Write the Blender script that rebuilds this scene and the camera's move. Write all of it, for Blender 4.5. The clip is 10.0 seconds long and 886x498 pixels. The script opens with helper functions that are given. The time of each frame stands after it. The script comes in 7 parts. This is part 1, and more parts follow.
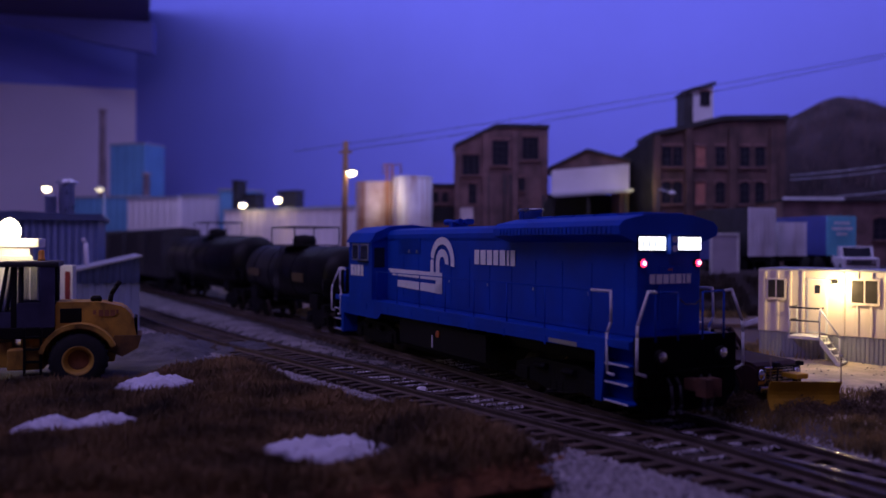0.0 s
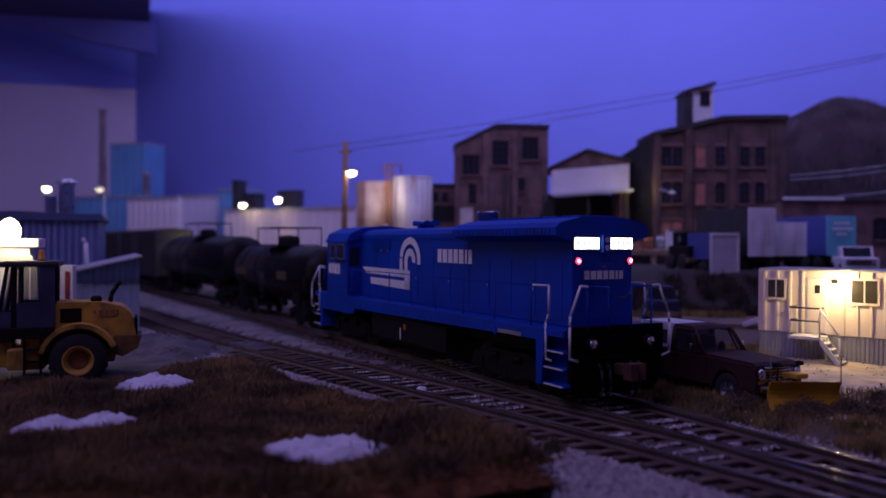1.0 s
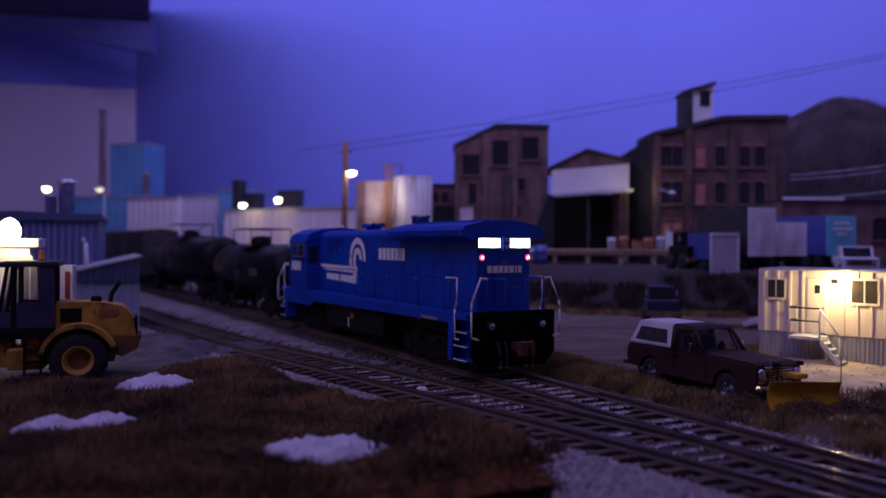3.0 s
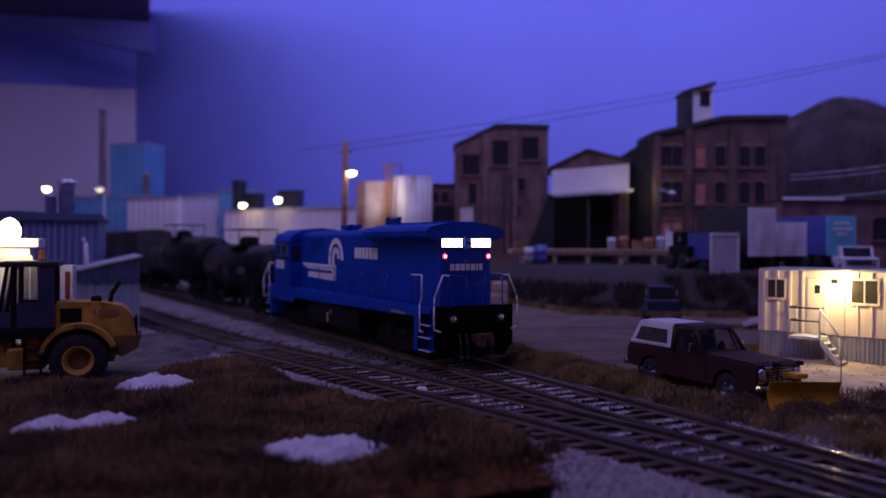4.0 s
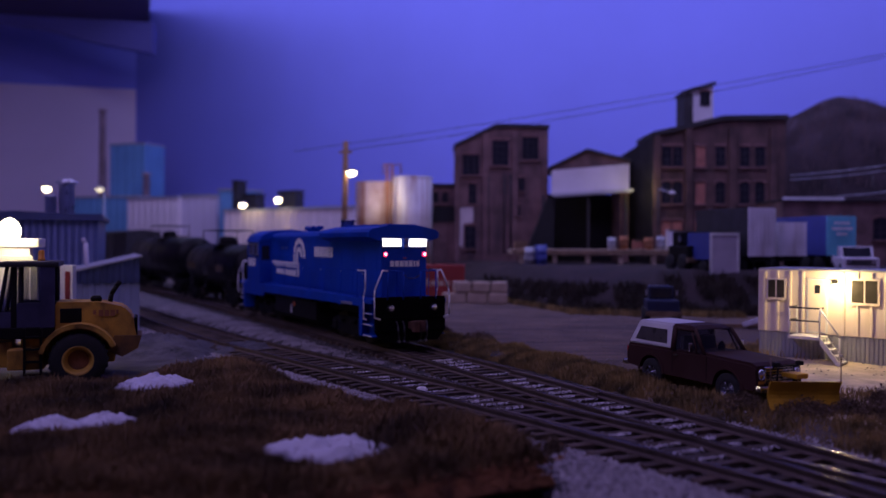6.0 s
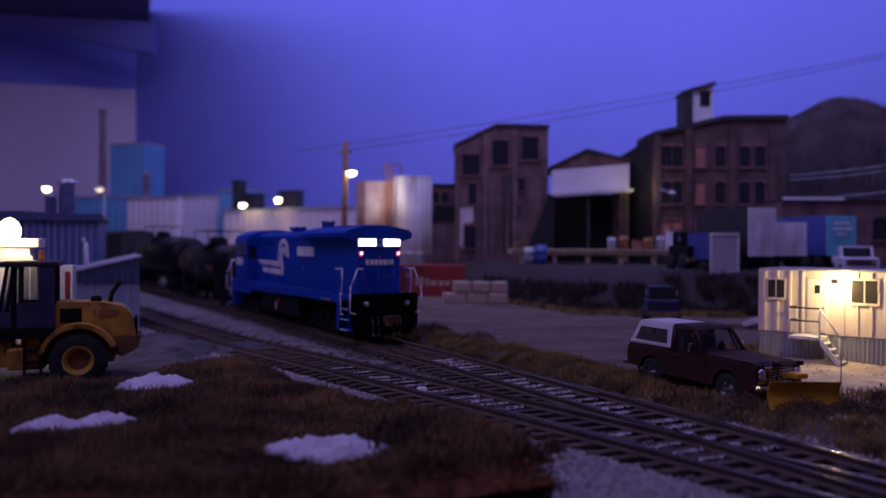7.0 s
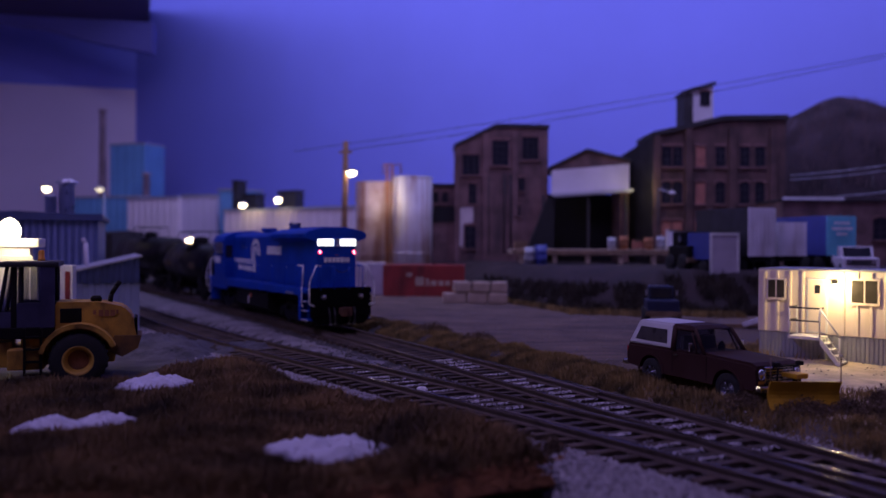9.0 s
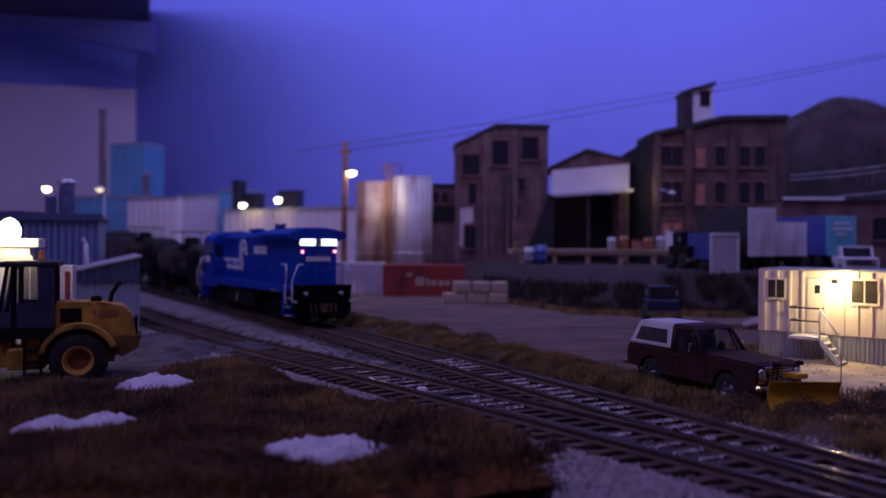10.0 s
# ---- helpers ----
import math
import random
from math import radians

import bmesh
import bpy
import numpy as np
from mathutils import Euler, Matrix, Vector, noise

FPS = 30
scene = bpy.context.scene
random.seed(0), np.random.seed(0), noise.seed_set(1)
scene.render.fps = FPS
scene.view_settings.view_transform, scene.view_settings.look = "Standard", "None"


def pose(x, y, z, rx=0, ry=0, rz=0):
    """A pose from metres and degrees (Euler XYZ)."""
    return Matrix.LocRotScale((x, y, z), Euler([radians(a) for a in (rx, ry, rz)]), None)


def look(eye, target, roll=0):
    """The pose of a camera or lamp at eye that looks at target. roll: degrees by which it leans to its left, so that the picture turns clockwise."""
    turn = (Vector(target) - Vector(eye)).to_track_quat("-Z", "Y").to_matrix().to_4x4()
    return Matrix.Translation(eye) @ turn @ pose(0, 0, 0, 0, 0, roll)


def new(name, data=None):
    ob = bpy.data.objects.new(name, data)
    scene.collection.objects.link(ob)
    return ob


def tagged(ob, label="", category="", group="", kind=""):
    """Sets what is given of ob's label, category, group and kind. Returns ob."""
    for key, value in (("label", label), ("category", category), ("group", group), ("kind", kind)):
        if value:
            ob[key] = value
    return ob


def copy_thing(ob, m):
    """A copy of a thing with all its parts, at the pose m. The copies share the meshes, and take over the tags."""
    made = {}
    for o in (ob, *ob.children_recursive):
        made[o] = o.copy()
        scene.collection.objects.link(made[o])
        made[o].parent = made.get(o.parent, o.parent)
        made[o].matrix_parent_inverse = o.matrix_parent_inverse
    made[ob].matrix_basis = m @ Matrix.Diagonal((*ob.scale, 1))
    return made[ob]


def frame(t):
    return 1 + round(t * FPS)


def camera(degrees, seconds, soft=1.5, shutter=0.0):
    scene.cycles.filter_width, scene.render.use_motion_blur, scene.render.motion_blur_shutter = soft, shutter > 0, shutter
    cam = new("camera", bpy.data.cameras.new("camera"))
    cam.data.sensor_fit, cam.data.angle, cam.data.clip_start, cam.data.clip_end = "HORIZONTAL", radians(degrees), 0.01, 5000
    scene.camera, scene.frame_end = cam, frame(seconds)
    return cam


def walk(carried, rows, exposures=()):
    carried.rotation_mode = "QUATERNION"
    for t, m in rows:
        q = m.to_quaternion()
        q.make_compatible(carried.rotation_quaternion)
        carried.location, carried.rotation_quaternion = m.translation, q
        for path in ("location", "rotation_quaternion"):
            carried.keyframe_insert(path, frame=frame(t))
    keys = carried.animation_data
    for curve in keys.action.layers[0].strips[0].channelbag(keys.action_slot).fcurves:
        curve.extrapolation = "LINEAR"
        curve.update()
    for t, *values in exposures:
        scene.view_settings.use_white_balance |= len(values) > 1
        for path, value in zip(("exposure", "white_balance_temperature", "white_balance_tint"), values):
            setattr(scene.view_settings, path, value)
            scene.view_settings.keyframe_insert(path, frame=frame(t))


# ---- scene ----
# A model railway at 1:87, at dusk. Numbers below are in metres of the prototype; S brings them to the model's true size.
S = 1 / 87.1


def at(x, y, z, rz=0.0, rx=0.0, ry=0.0):
    return pose(x * S, y * S, z * S, rx, ry, rz)


# ---- camera: it stands still on the layout's edge ----
cam = camera(56.89, 10.0, soft=1.5)
cam.data.dof.use_dof = True
cam.data.dof.focus_distance = 23.0 * S
cam.data.dof.aperture_fstop = 15.5
EYE = look((0, 0, 3.822 * S), (0, 100 * S, 3.126 * S), 0.268)
walk(cam, [(0.0, EYE), (10.0, EYE)], exposures=[(0.0, 0.0), (10.0, 0.0)])

# ---- light: blue strips under the ceiling, a dim room, and the lit lamps of the layout ----
world = bpy.data.worlds.new("world")
world.use_nodes = True
world.node_tree.nodes["Background"].inputs[0].default_value = (0.08, 0.07, 0.16, 1)
world.node_tree.nodes["Background"].inputs[1].default_value = 0.3
scene.world = world


def lamp(name, kind, place, target, energy, color, size=0.0, size_y=0.0, spot=0.0):
    data = bpy.data.lights.new(name, kind)
    data.energy, data.color = energy, color
    if kind == "AREA":
        data.shape, data.size, data.size_y = "RECTANGLE", size * S, size_y * S
    else:
        data.shadow_soft_size = size * S
    if kind == "SPOT":
        data.spot_size, data.spot_blend = radians(spot), 0.6
    ob = new(name, data)
    ob.matrix_world = look(Vector(place) * S, Vector(target) * S)
    return ob


BLUE = (0.42, 0.42, 1.0)
LILAC = (0.50, 0.38, 1.0)
WARM = (1.0, 0.72, 0.33)
lamp("blue_strip_light", "AREA", (-12, 69, 48), (5, 100, 14), 4.8, BLUE, 150, 8)
lamp("room_light_aisle", "AREA", (-26, 4, 46), (0, 52, 4), 1.5, LILAC, 60, 26)
lamp("room_light_layout", "AREA", (-4, 40, 54), (-2, 72, 0), 0.9, LILAC, 80, 20)
lamp("porch_light", "POINT", (12.58, 26.14, 2.52), (0, 0, 0), 0.0225, (1.0, 0.75, 0.32), 0.10)
lamp("flood_light", "POINT", (-14.2, 26.6, 4.2), (0, 0, 0), 0.024, (1.0, 0.8, 0.45), 0.25)
lamp("pole_light", "POINT", (-5.2, 65.4, 8.1), (0, 0, 0), 0.020, (1.0, 0.82, 0.55), 0.3)
lamp("wall_light_1", "SPOT", (-20.9, 84.6, 7.6), (-20.7, 85.5, 0), 0.03, WARM, 0.3, 0, 62)
lamp("wall_light_2", "SPOT", (-16.7, 82.4, 8.0), (-16.5, 83.3, 0), 0.02, WARM, 0.3, 0, 62)
lamp("dock_light", "POINT", (15.5, 63.2, 8.0), (0, 0, 0), 0.010, (1.0, 0.85, 0.35), 0.2)


# ---- materials ----
def mat(name, color, rough=0.6, metal=0.0, var=0.25, scale=3.0, bump=0.15, grain=30.0, glow=0.0, tint=None, rnd=0.0, spec=0.5):
    """A surface with variation at two scales: broad stains (scale per metre of the prototype) and grain."""
    m = bpy.data.materials.new(name)
    m.use_nodes = True
    n, l = m.node_tree.nodes, m.node_tree.links
    b = n["Principled BSDF"]
    b.inputs["Roughness"].default_value, b.inputs["Metallic"].default_value = rough, metal
    b.inputs["Specular IOR Level"].default_value = spec
    if glow:
        b.inputs["Base Color"].default_value = (*color, 1)
        b.inputs["Emission Color"].default_value = (*color, 1)
        b.inputs["Emission Strength"].default_value = glow
        return m
    tc, mp = n.new("ShaderNodeTexCoord"), n.new("ShaderNodeMapping")
    mp.inputs["Scale"].default_value = (1 / S,) * 3
    l.new(tc.outputs["Object"], mp.inputs["Vector"])
    a, g = n.new("ShaderNodeTexNoise"), n.new("ShaderNodeTexNoise")
    a.inputs["Scale"].default_value, g.inputs["Scale"].default_value = scale, grain
    a.inputs["Detail"].default_value, g.inputs["Detail"].default_value = 5, 3
    for t in (a, g):
        l.new(mp.outputs["Vector"], t.inputs["Vector"])
    mix = n.new("ShaderNodeMix")
    mix.data_type = "RGBA"
    dark = tint if tint else tuple(c * (1 - var) for c in color)
    lite = tuple(min(1, c * (1 + var)) for c in color)
    mix.inputs[6].default_value, mix.inputs[7].default_value = (*dark, 1), (*lite, 1)
    add = n.new("ShaderNodeMath")
    add.operation = "MULTIPLY_ADD"
    add.inputs[1].default_value, add.inputs[2].default_value = 0.4, -0.2
    l.new(g.outputs["Fac"], add.inputs[0])
    add2 = n.new("ShaderNodeMath")
    add2.use_clamp = True
    l.new(add.outputs[0], add2.inputs[0])
    ramp = n.new("ShaderNodeMapRange")
    ramp.inputs[1].default_value, ramp.inputs[2].default_value = 0.3, 0.7
    l.new(a.outputs["Fac"], ramp.inputs[0])
    l.new(ramp.outputs[0], add2.inputs[1])
    last = add2.outputs[0]
    if rnd:
        oi, ma = n.new("ShaderNodeObjectInfo"), n.new("ShaderNodeMath")
        ma.operation, ma.use_clamp = "MULTIPLY_ADD", True
        ma.inputs[1].default_value = rnd
        l.new(oi.outputs["Random"], ma.inputs[0])
        sub = n.new("ShaderNodeMath")
        sub.operation = "SUBTRACT"
        sub.inputs[1].default_value = rnd / 2
        l.new(last, sub.inputs[0])
        l.new(sub.outputs[0], ma.inputs[2])
        last = ma.outputs[0]
    l.new(last, mix.inputs[0])
    l.new(mix.outputs[2], b.inputs["Base Color"])
    rr = n.new("ShaderNodeMapRange")
    rr.inputs[3].default_value, rr.inputs[4].default_value = max(0.03, rough - 0.12), min(1, rough + 0.12)
    l.new(a.outputs["Fac"], rr.inputs[0])
    l.new(rr.outputs[0], b.inputs["Roughness"])
    if bump:
        bp = n.new("ShaderNodeBump")
        bp.inputs["Strength"].default_value, bp.inputs["Distance"].default_value = bump, 0.05 * S
        l.new(g.outputs["Fac"], bp.inputs["Height"])
        l.new(bp.outputs["Normal"], b.inputs["Normal"])
    return m


def streak(m, color, amount=0.6, across=1.2, down=0.12, lo=0.5, hi=0.68):
    """Runs of rust, soot or dirt down a surface, over its own colour."""
    n, l = m.node_tree.nodes, m.node_tree.links
    b = n["Principled BSDF"]
    own = b.inputs["Base Color"].links[0].from_socket
    tc, mp, t = n.new("ShaderNodeTexCoord"), n.new("ShaderNodeMapping"), n.new("ShaderNodeTexNoise")
    mp.inputs["Scale"].default_value = (across / S, across / S, down / S)
    l.new(tc.outputs["Object"], mp.inputs["Vector"])
    l.new(mp.outputs["Vector"], t.inputs["Vector"])
    t.inputs["Scale"].default_value, t.inputs["Detail"].default_value = 1.0, 6
    r = n.new("ShaderNodeMapRange")
    r.inputs[1].default_value, r.inputs[2].default_value, r.inputs[4].default_value = lo, hi, amount
    l.new(t.outputs["Fac"], r.inputs[0])
    x = n.new("ShaderNodeMix")
    x.data_type = "RGBA"
    l.new(r.outputs[0], x.inputs[0])
    l.new(own, x.inputs[6])
    x.inputs[7].default_value = (*color, 1)
    l.new(x.outputs[2], b.inputs["Base Color"])
    return m


M_SKY = mat("painted_sky_wall", (0.26, 0.285, 0.78), 0.9, var=0.06, scale=0.05, bump=0.05, grain=4)
M_GREYWALL = mat("grey_wall_paint", (0.82, 0.68, 0.77), 0.9, var=0.08, scale=0.05, bump=0.05, grain=4)
M_CEIL = mat("dark_ceiling", (0.16, 0.13, 0.20), 0.9, var=0.2, scale=0.05, bump=0.05, grain=2)
M_DIRT = mat("dirt", (0.115, 0.085, 0.066), 0.95, var=0.5, scale=0.6, bump=0.6, grain=9)
M_GRAVEL = mat("gravel", (0.082, 0.072, 0.078), 0.95, var=0.45, scale=1.2, bump=0.8, grain=14)
M_STONE = mat("ballast_stone", (0.37, 0.335, 0.34), 0.9, var=0.6, scale=9, bump=0.3, grain=30)
M_BALLAST = mat("dusty_ballast", (0.20, 0.17, 0.165), 0.9, var=0.5, scale=2, bump=0.3, grain=30)
M_SOIL = mat("meadow_soil", (0.10, 0.065, 0.04), 0.95, var=0.4, scale=1.5, bump=0.6, grain=9)
# sand, lightened to carry the porch lamp's pool of light
M_SAND = mat("lamplit_sandy_yard", (0.56, 0.45, 0.31), 0.95, var=0.35, scale=1.1, bump=0.8, grain=10)
M_SCRUB = mat("dark_scrub_bank", (0.028, 0.016, 0.018), 0.95, var=0.5, scale=0.6, bump=0.8, grain=5)
M_TIE = mat("weathered_tie", (0.095, 0.063, 0.045), 0.85, var=0.4, scale=2.5, bump=0.6, grain=16, rnd=0.7)
M_RAIL = mat("weathered_rail", (0.115, 0.082, 0.07), 0.8, 0.0, var=0.3, scale=2, bump=0.2)
M_RAILTOP = mat("polished_rail_top", (0.17, 0.15, 0.14), 0.12, 1.0, var=0.2, scale=3, bump=0.0)
M_BLUE = mat("blue_engine_paint", (0.005, 0.052, 0.39), 0.55, spec=0.15, var=0.2, scale=0.8, bump=0.04, grain=20)
M_BLACK = mat("black_weathered", (0.007, 0.006, 0.007), 0.65, spec=0.2, var=0.5, scale=1.5, bump=0.1)
M_DKGREY = mat("dark_grey_paint", (0.035, 0.033, 0.038), 0.6, var=0.4, scale=1.5)
M_WHITE = mat("white_paint", (0.72, 0.70, 0.70), 0.5, var=0.08, scale=2, bump=0.03)
M_LETTER = mat("white_lettering", (0.84, 0.82, 0.82), 0.5, var=0.08, scale=3, bump=0.0)
M_RIMC = mat("dull_chrome", (0.28, 0.28, 0.33), 0.28, 0.9, var=0.3, bump=0.05)
M_BEAM = mat("blue_beam_paint", (0.17, 0.17, 0.46), 0.9, var=0.2, scale=0.05, bump=0.05, grain=2)
M_CHROME = mat("chrome", (0.7, 0.7, 0.72), 0.15, 1.0, var=0.1, bump=0.0)
M_STEEL = mat("galvanised_steel", (0.45, 0.45, 0.48), 0.35, 0.8, var=0.2, scale=2)
M_RUST = mat("rust", (0.30, 0.12, 0.05), 0.85, var=0.4, scale=2.5, bump=0.3)
M_YELLOW = mat("yellow_machine_paint", (0.58, 0.32, 0.04), 0.55, var=0.2, scale=1.8, bump=0.08, tint=(0.30, 0.155, 0.025))
M_PLOW = mat("yellow_plow_paint", (0.60, 0.33, 0.015), 0.5, var=0.2, scale=1.5, bump=0.05)
M_TYRE = mat("tyre_rubber", (0.016, 0.015, 0.016), 0.85, var=0.4, scale=4, bump=0.3)
M_GLASS = mat("dark_window_glass", (0.02, 0.02, 0.03), 0.08, var=0.2, bump=0.0)
M_BROWN = mat("brown_car_paint", (0.050, 0.022, 0.020), 0.65, spec=0.12, var=0.15, scale=1.0, bump=0.02)
M_BRICKD = mat("sooty_brick", (0.105, 0.055, 0.05), 0.9, var=0.45, scale=0.7, bump=0.5, grain=5)
M_BRICK = mat("old_brick", (0.165, 0.092, 0.09), 0.9, var=0.45, scale=0.7, bump=0.5, grain=5, rnd=0.3)
M_BRICKP = mat("bricked_up_opening", (0.36, 0.14, 0.10), 0.9, var=0.3, scale=1.5, bump=0.4, grain=6)
M_STUCCO = mat("pale_plaster", (0.60, 0.52, 0.52), 0.9, var=0.15, scale=0.6, bump=0.2)
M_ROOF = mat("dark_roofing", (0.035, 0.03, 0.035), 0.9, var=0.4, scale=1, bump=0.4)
M_WOOD = mat("weathered_wood", (0.20, 0.13, 0.08), 0.85, var=0.35, scale=2, bump=0.4, rnd=0.5)
M_POLE = mat("utility_pole_wood", (0.30, 0.17, 0.09), 0.85, var=0.3, scale=2, bump=0.3)
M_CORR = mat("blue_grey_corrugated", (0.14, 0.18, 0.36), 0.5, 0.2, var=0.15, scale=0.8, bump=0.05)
M_CORRD = mat("dark_blue_corrugated", (0.07, 0.09, 0.20), 0.5, 0.2, var=0.2, scale=0.8, bump=0.05)
M_SHEDROOF = mat("grey_sheet_roof", (0.42, 0.42, 0.48), 0.5, 0.2, var=0.15, scale=0.8, bump=0.05)
M_CREAM = mat("cream_trailer_siding", (0.74, 0.62, 0.54), 0.5, var=0.08, scale=1.0, bump=0.05)
M_SKIRT = mat("grey_skirting", (0.34, 0.34, 0.38), 0.5, 0.3, var=0.15, scale=1.0, bump=0.05)
M_TANK = mat("white_tank_paint", (0.74, 0.70, 0.72), 0.6, var=0.12, scale=0.5, bump=0.05)
M_TANKR = mat("rust_streaked_tank_paint", (0.68, 0.58, 0.57), 0.7, var=0.15, scale=0.5, bump=0.1, tint=(0.42, 0.26, 0.20))
M_REDBOX = mat("red_container_paint", (0.30, 0.035, 0.03), 0.55, var=0.2, scale=0.8, bump=0.05)
M_TAN = mat("tan_concrete", (0.46, 0.35, 0.26), 0.9, var=0.2, scale=1, bump=0.2)
M_CONTW = mat("grey_white_trailer", (0.74, 0.71, 0.78), 0.5, var=0.1, scale=1, bump=0.03)
M_CONTB = mat("blue_trailer", (0.05, 0.07, 0.30), 0.5, var=0.15, scale=1, bump=0.03)
M_TEAL = mat("teal_panel", (0.13, 0.46, 0.60), 0.6, var=0.1, scale=1, bump=0.03)
M_LBLUE = mat("light_blue_siding", (0.15, 0.34, 0.56), 0.7, var=0.1, scale=0.3, bump=0.05)
M_SLUSH = mat("dirty_snow", (0.78, 0.73, 0.76), 0.8, var=0.25, scale=4, bump=0.5, grain=18)
M_SNOW = mat("snow", (0.66, 0.64, 0.70), 0.75, var=0.06, scale=3, bump=0.5, grain=18)
M_EARTH = mat("red_earth_edge", (0.25, 0.105, 0.042), 0.95, var=0.6, scale=2.5, bump=0.8, grain=10)
M_HILL = mat("bare_woods", (0.042, 0.027, 0.035), 0.95, var=0.6, scale=0.5, bump=0.8, grain=3)
M_ORANGE = mat("orange_patch", (0.45, 0.10, 0.02), 0.5, var=0.1)
G_WARM = mat("warm_bulb", (1.0, 0.78, 0.42), glow=14)
G_WHITE = mat("lit_number_board", (0.92, 0.95, 1.0), glow=3)
M_WHEEL = mat("dark_wheel_steel", (0.035, 0.024, 0.020), 0.7, 0.3, var=0.4, scale=3)
G_RED = mat("red_marker_lens", (1.0, 0.03, 0.12), glow=4)
G_CORE = mat("marker_core", (1.0, 0.55, 0.65), glow=9)
G_DIM = mat("dim_bulb", (1.0, 0.85, 0.55), glow=1.2)
# near-black colour for the low ground in the trough
M_TROUGH = mat("trough_black", (0.006, 0.005, 0.006), 0.9, var=0.4, bump=0.1)


# dark track bed, its colour also carrying the shade under the train
M_BED = mat("dark_track_bed", (0.040, 0.031, 0.029), 0.95, var=0.5, scale=1.5, bump=0.7, grain=12)
M_STRIP = mat("pale_crushed_stone", (0.19, 0.165, 0.172), 0.95, var=0.4, scale=1.4, bump=0.8, grain=14)
M_YARD = mat("rutted_yard_dirt", (0.15, 0.098, 0.072), 0.95, var=0.4, scale=0.5, bump=0.7, grain=9)
streak(M_TANK, (0.30, 0.13, 0.06), 0.75, 1.0, 0.16, 0.52, 0.70)
streak(M_TANKR, (0.26, 0.10, 0.045), 0.85, 1.1, 0.13, 0.47, 0.64)
streak(M_BRICK, (0.035, 0.025, 0.03), 0.7, 0.7, 0.12, 0.48, 0.72)
streak(M_BRICKD, (0.02, 0.015, 0.02), 0.7, 0.7, 0.14, 0.48, 0.72)
streak(M_YELLOW, (0.05, 0.028, 0.012), 0.75, 2.6, 1.1, 0.50, 0.68)
streak(M_REDBOX, (0.07, 0.02, 0.015), 0.6, 1.2, 0.3, 0.48, 0.7)
streak(M_CONTW, (0.25, 0.19, 0.18), 0.45, 1.6, 0.25, 0.5, 0.7)
streak(M_CREAM, (0.36, 0.25, 0.16), 0.35, 2.4, 0.3, 0.52, 0.72)
streak(M_BROWN, (0.085, 0.055, 0.045), 0.2, 1.5, 1.2, 0.5, 0.72)
streak(M_BLUE, (0.010, 0.035, 0.27), 0.45, 0.9, 0.25, 0.48, 0.7)
streak(M_YARD, (0.055, 0.038, 0.032), 0.75, 0.22, 0.22, 0.45, 0.66)
for node in M_YARD.node_tree.nodes:      # ruts run the way the wagons turn
    if node.type == "MAPPING" and node.inputs["Scale"].default_value[0] < 0.5 / S:
        node.inputs["Scale"].default_value = (0.16 / S, 1.5 / S, 0.2 / S)
        node.inputs["Rotation"].default_value = (0, 0, radians(12))


# ---- mesh helpers, in metres of the prototype ----
def box(bm, x0, x1, y0, y1, z0, z1, bevel=0.0):
    t = bmesh.new()
    bmesh.ops.create_cube(t, size=1.0)
    for v in t.verts:
        v.co = Vector((x0 + (v.co.x + 0.5) * (x1 - x0), y0 + (v.co.y + 0.5) * (y1 - y0), z0 + (v.co.z + 0.5) * (z1 - z0)))
    if bevel:
        bmesh.ops.bevel(t, geom=t.edges[:], offset=bevel, segments=2, profile=0.6, affect="EDGES")
    return merge(bm, t)


def merge(bm, t):
    me = bpy.data.meshes.new("t")
    t.to_mesh(me)
    t.free()
    bm.from_mesh(me)
    bpy.data.meshes.remove(me)
    return bm


def cyl(bm, p0, p1, r, seg=12, r2=None, caps=True):
    """A smooth round bar, tapered when r2 is given."""
    p0, p1 = Vector(p0), Vector(p1)
    d = p1 - p0
    q = d.to_track_quat("Z", "Y").to_matrix()
    r2 = r if r2 is None else r2
    rings = []
    for p, rad in ((p0, r), (p1, r2)):
        rings.append([bm.verts.new(p + q @ Vector((rad * math.cos(2 * math.pi * k / seg), rad * math.sin(2 * math.pi * k / seg), 0))) for k in range(seg)])
    for k in range(seg):
        f = bm.faces.new((rings[0][k], rings[0][(k + 1) % seg], rings[1][(k + 1) % seg], rings[1][k]))
        f.smooth = True
    if caps:
        bm.faces.new(rings[0][::-1])
        bm.faces.new(rings[1])
    return bm


def tube(bm, pts, r, seg=8):
    for a, b in zip(pts[:-1], pts[1:]):
        cyl(bm, a, b, r, seg)
    return bm


def lathe(bm, prof, seg=24, axis="z", c=(0, 0, 0), caps=True):
    """Turns (radius, height) pairs about an axis through c."""
    rings = []
    for r, h in prof:
        ring = []
        for k in range(seg):
            a = 2 * math.pi * k / seg
            u, v = r * math.cos(a), r * math.sin(a)
            co = (u, v, h) if axis == "z" else (h, u, v) if axis == "x" else (v, h, u)
            ring.append(bm.verts.new(Vector(co) + Vector(c)))
        rings.append(ring)
    for a, b in zip(rings[:-1], rings[1:]):
        for k in range(seg):
            f = bm.faces.new((a[k], a[(k + 1) % seg], b[(k + 1) % seg], b[k]))
            f.smooth = True
    if caps and prof[0][0] > 1e-4:
        bm.faces.new(rings[0][::-1])
    if caps and prof[-1][0] > 1e-4:
        bm.faces.new(rings[-1])
    return bm


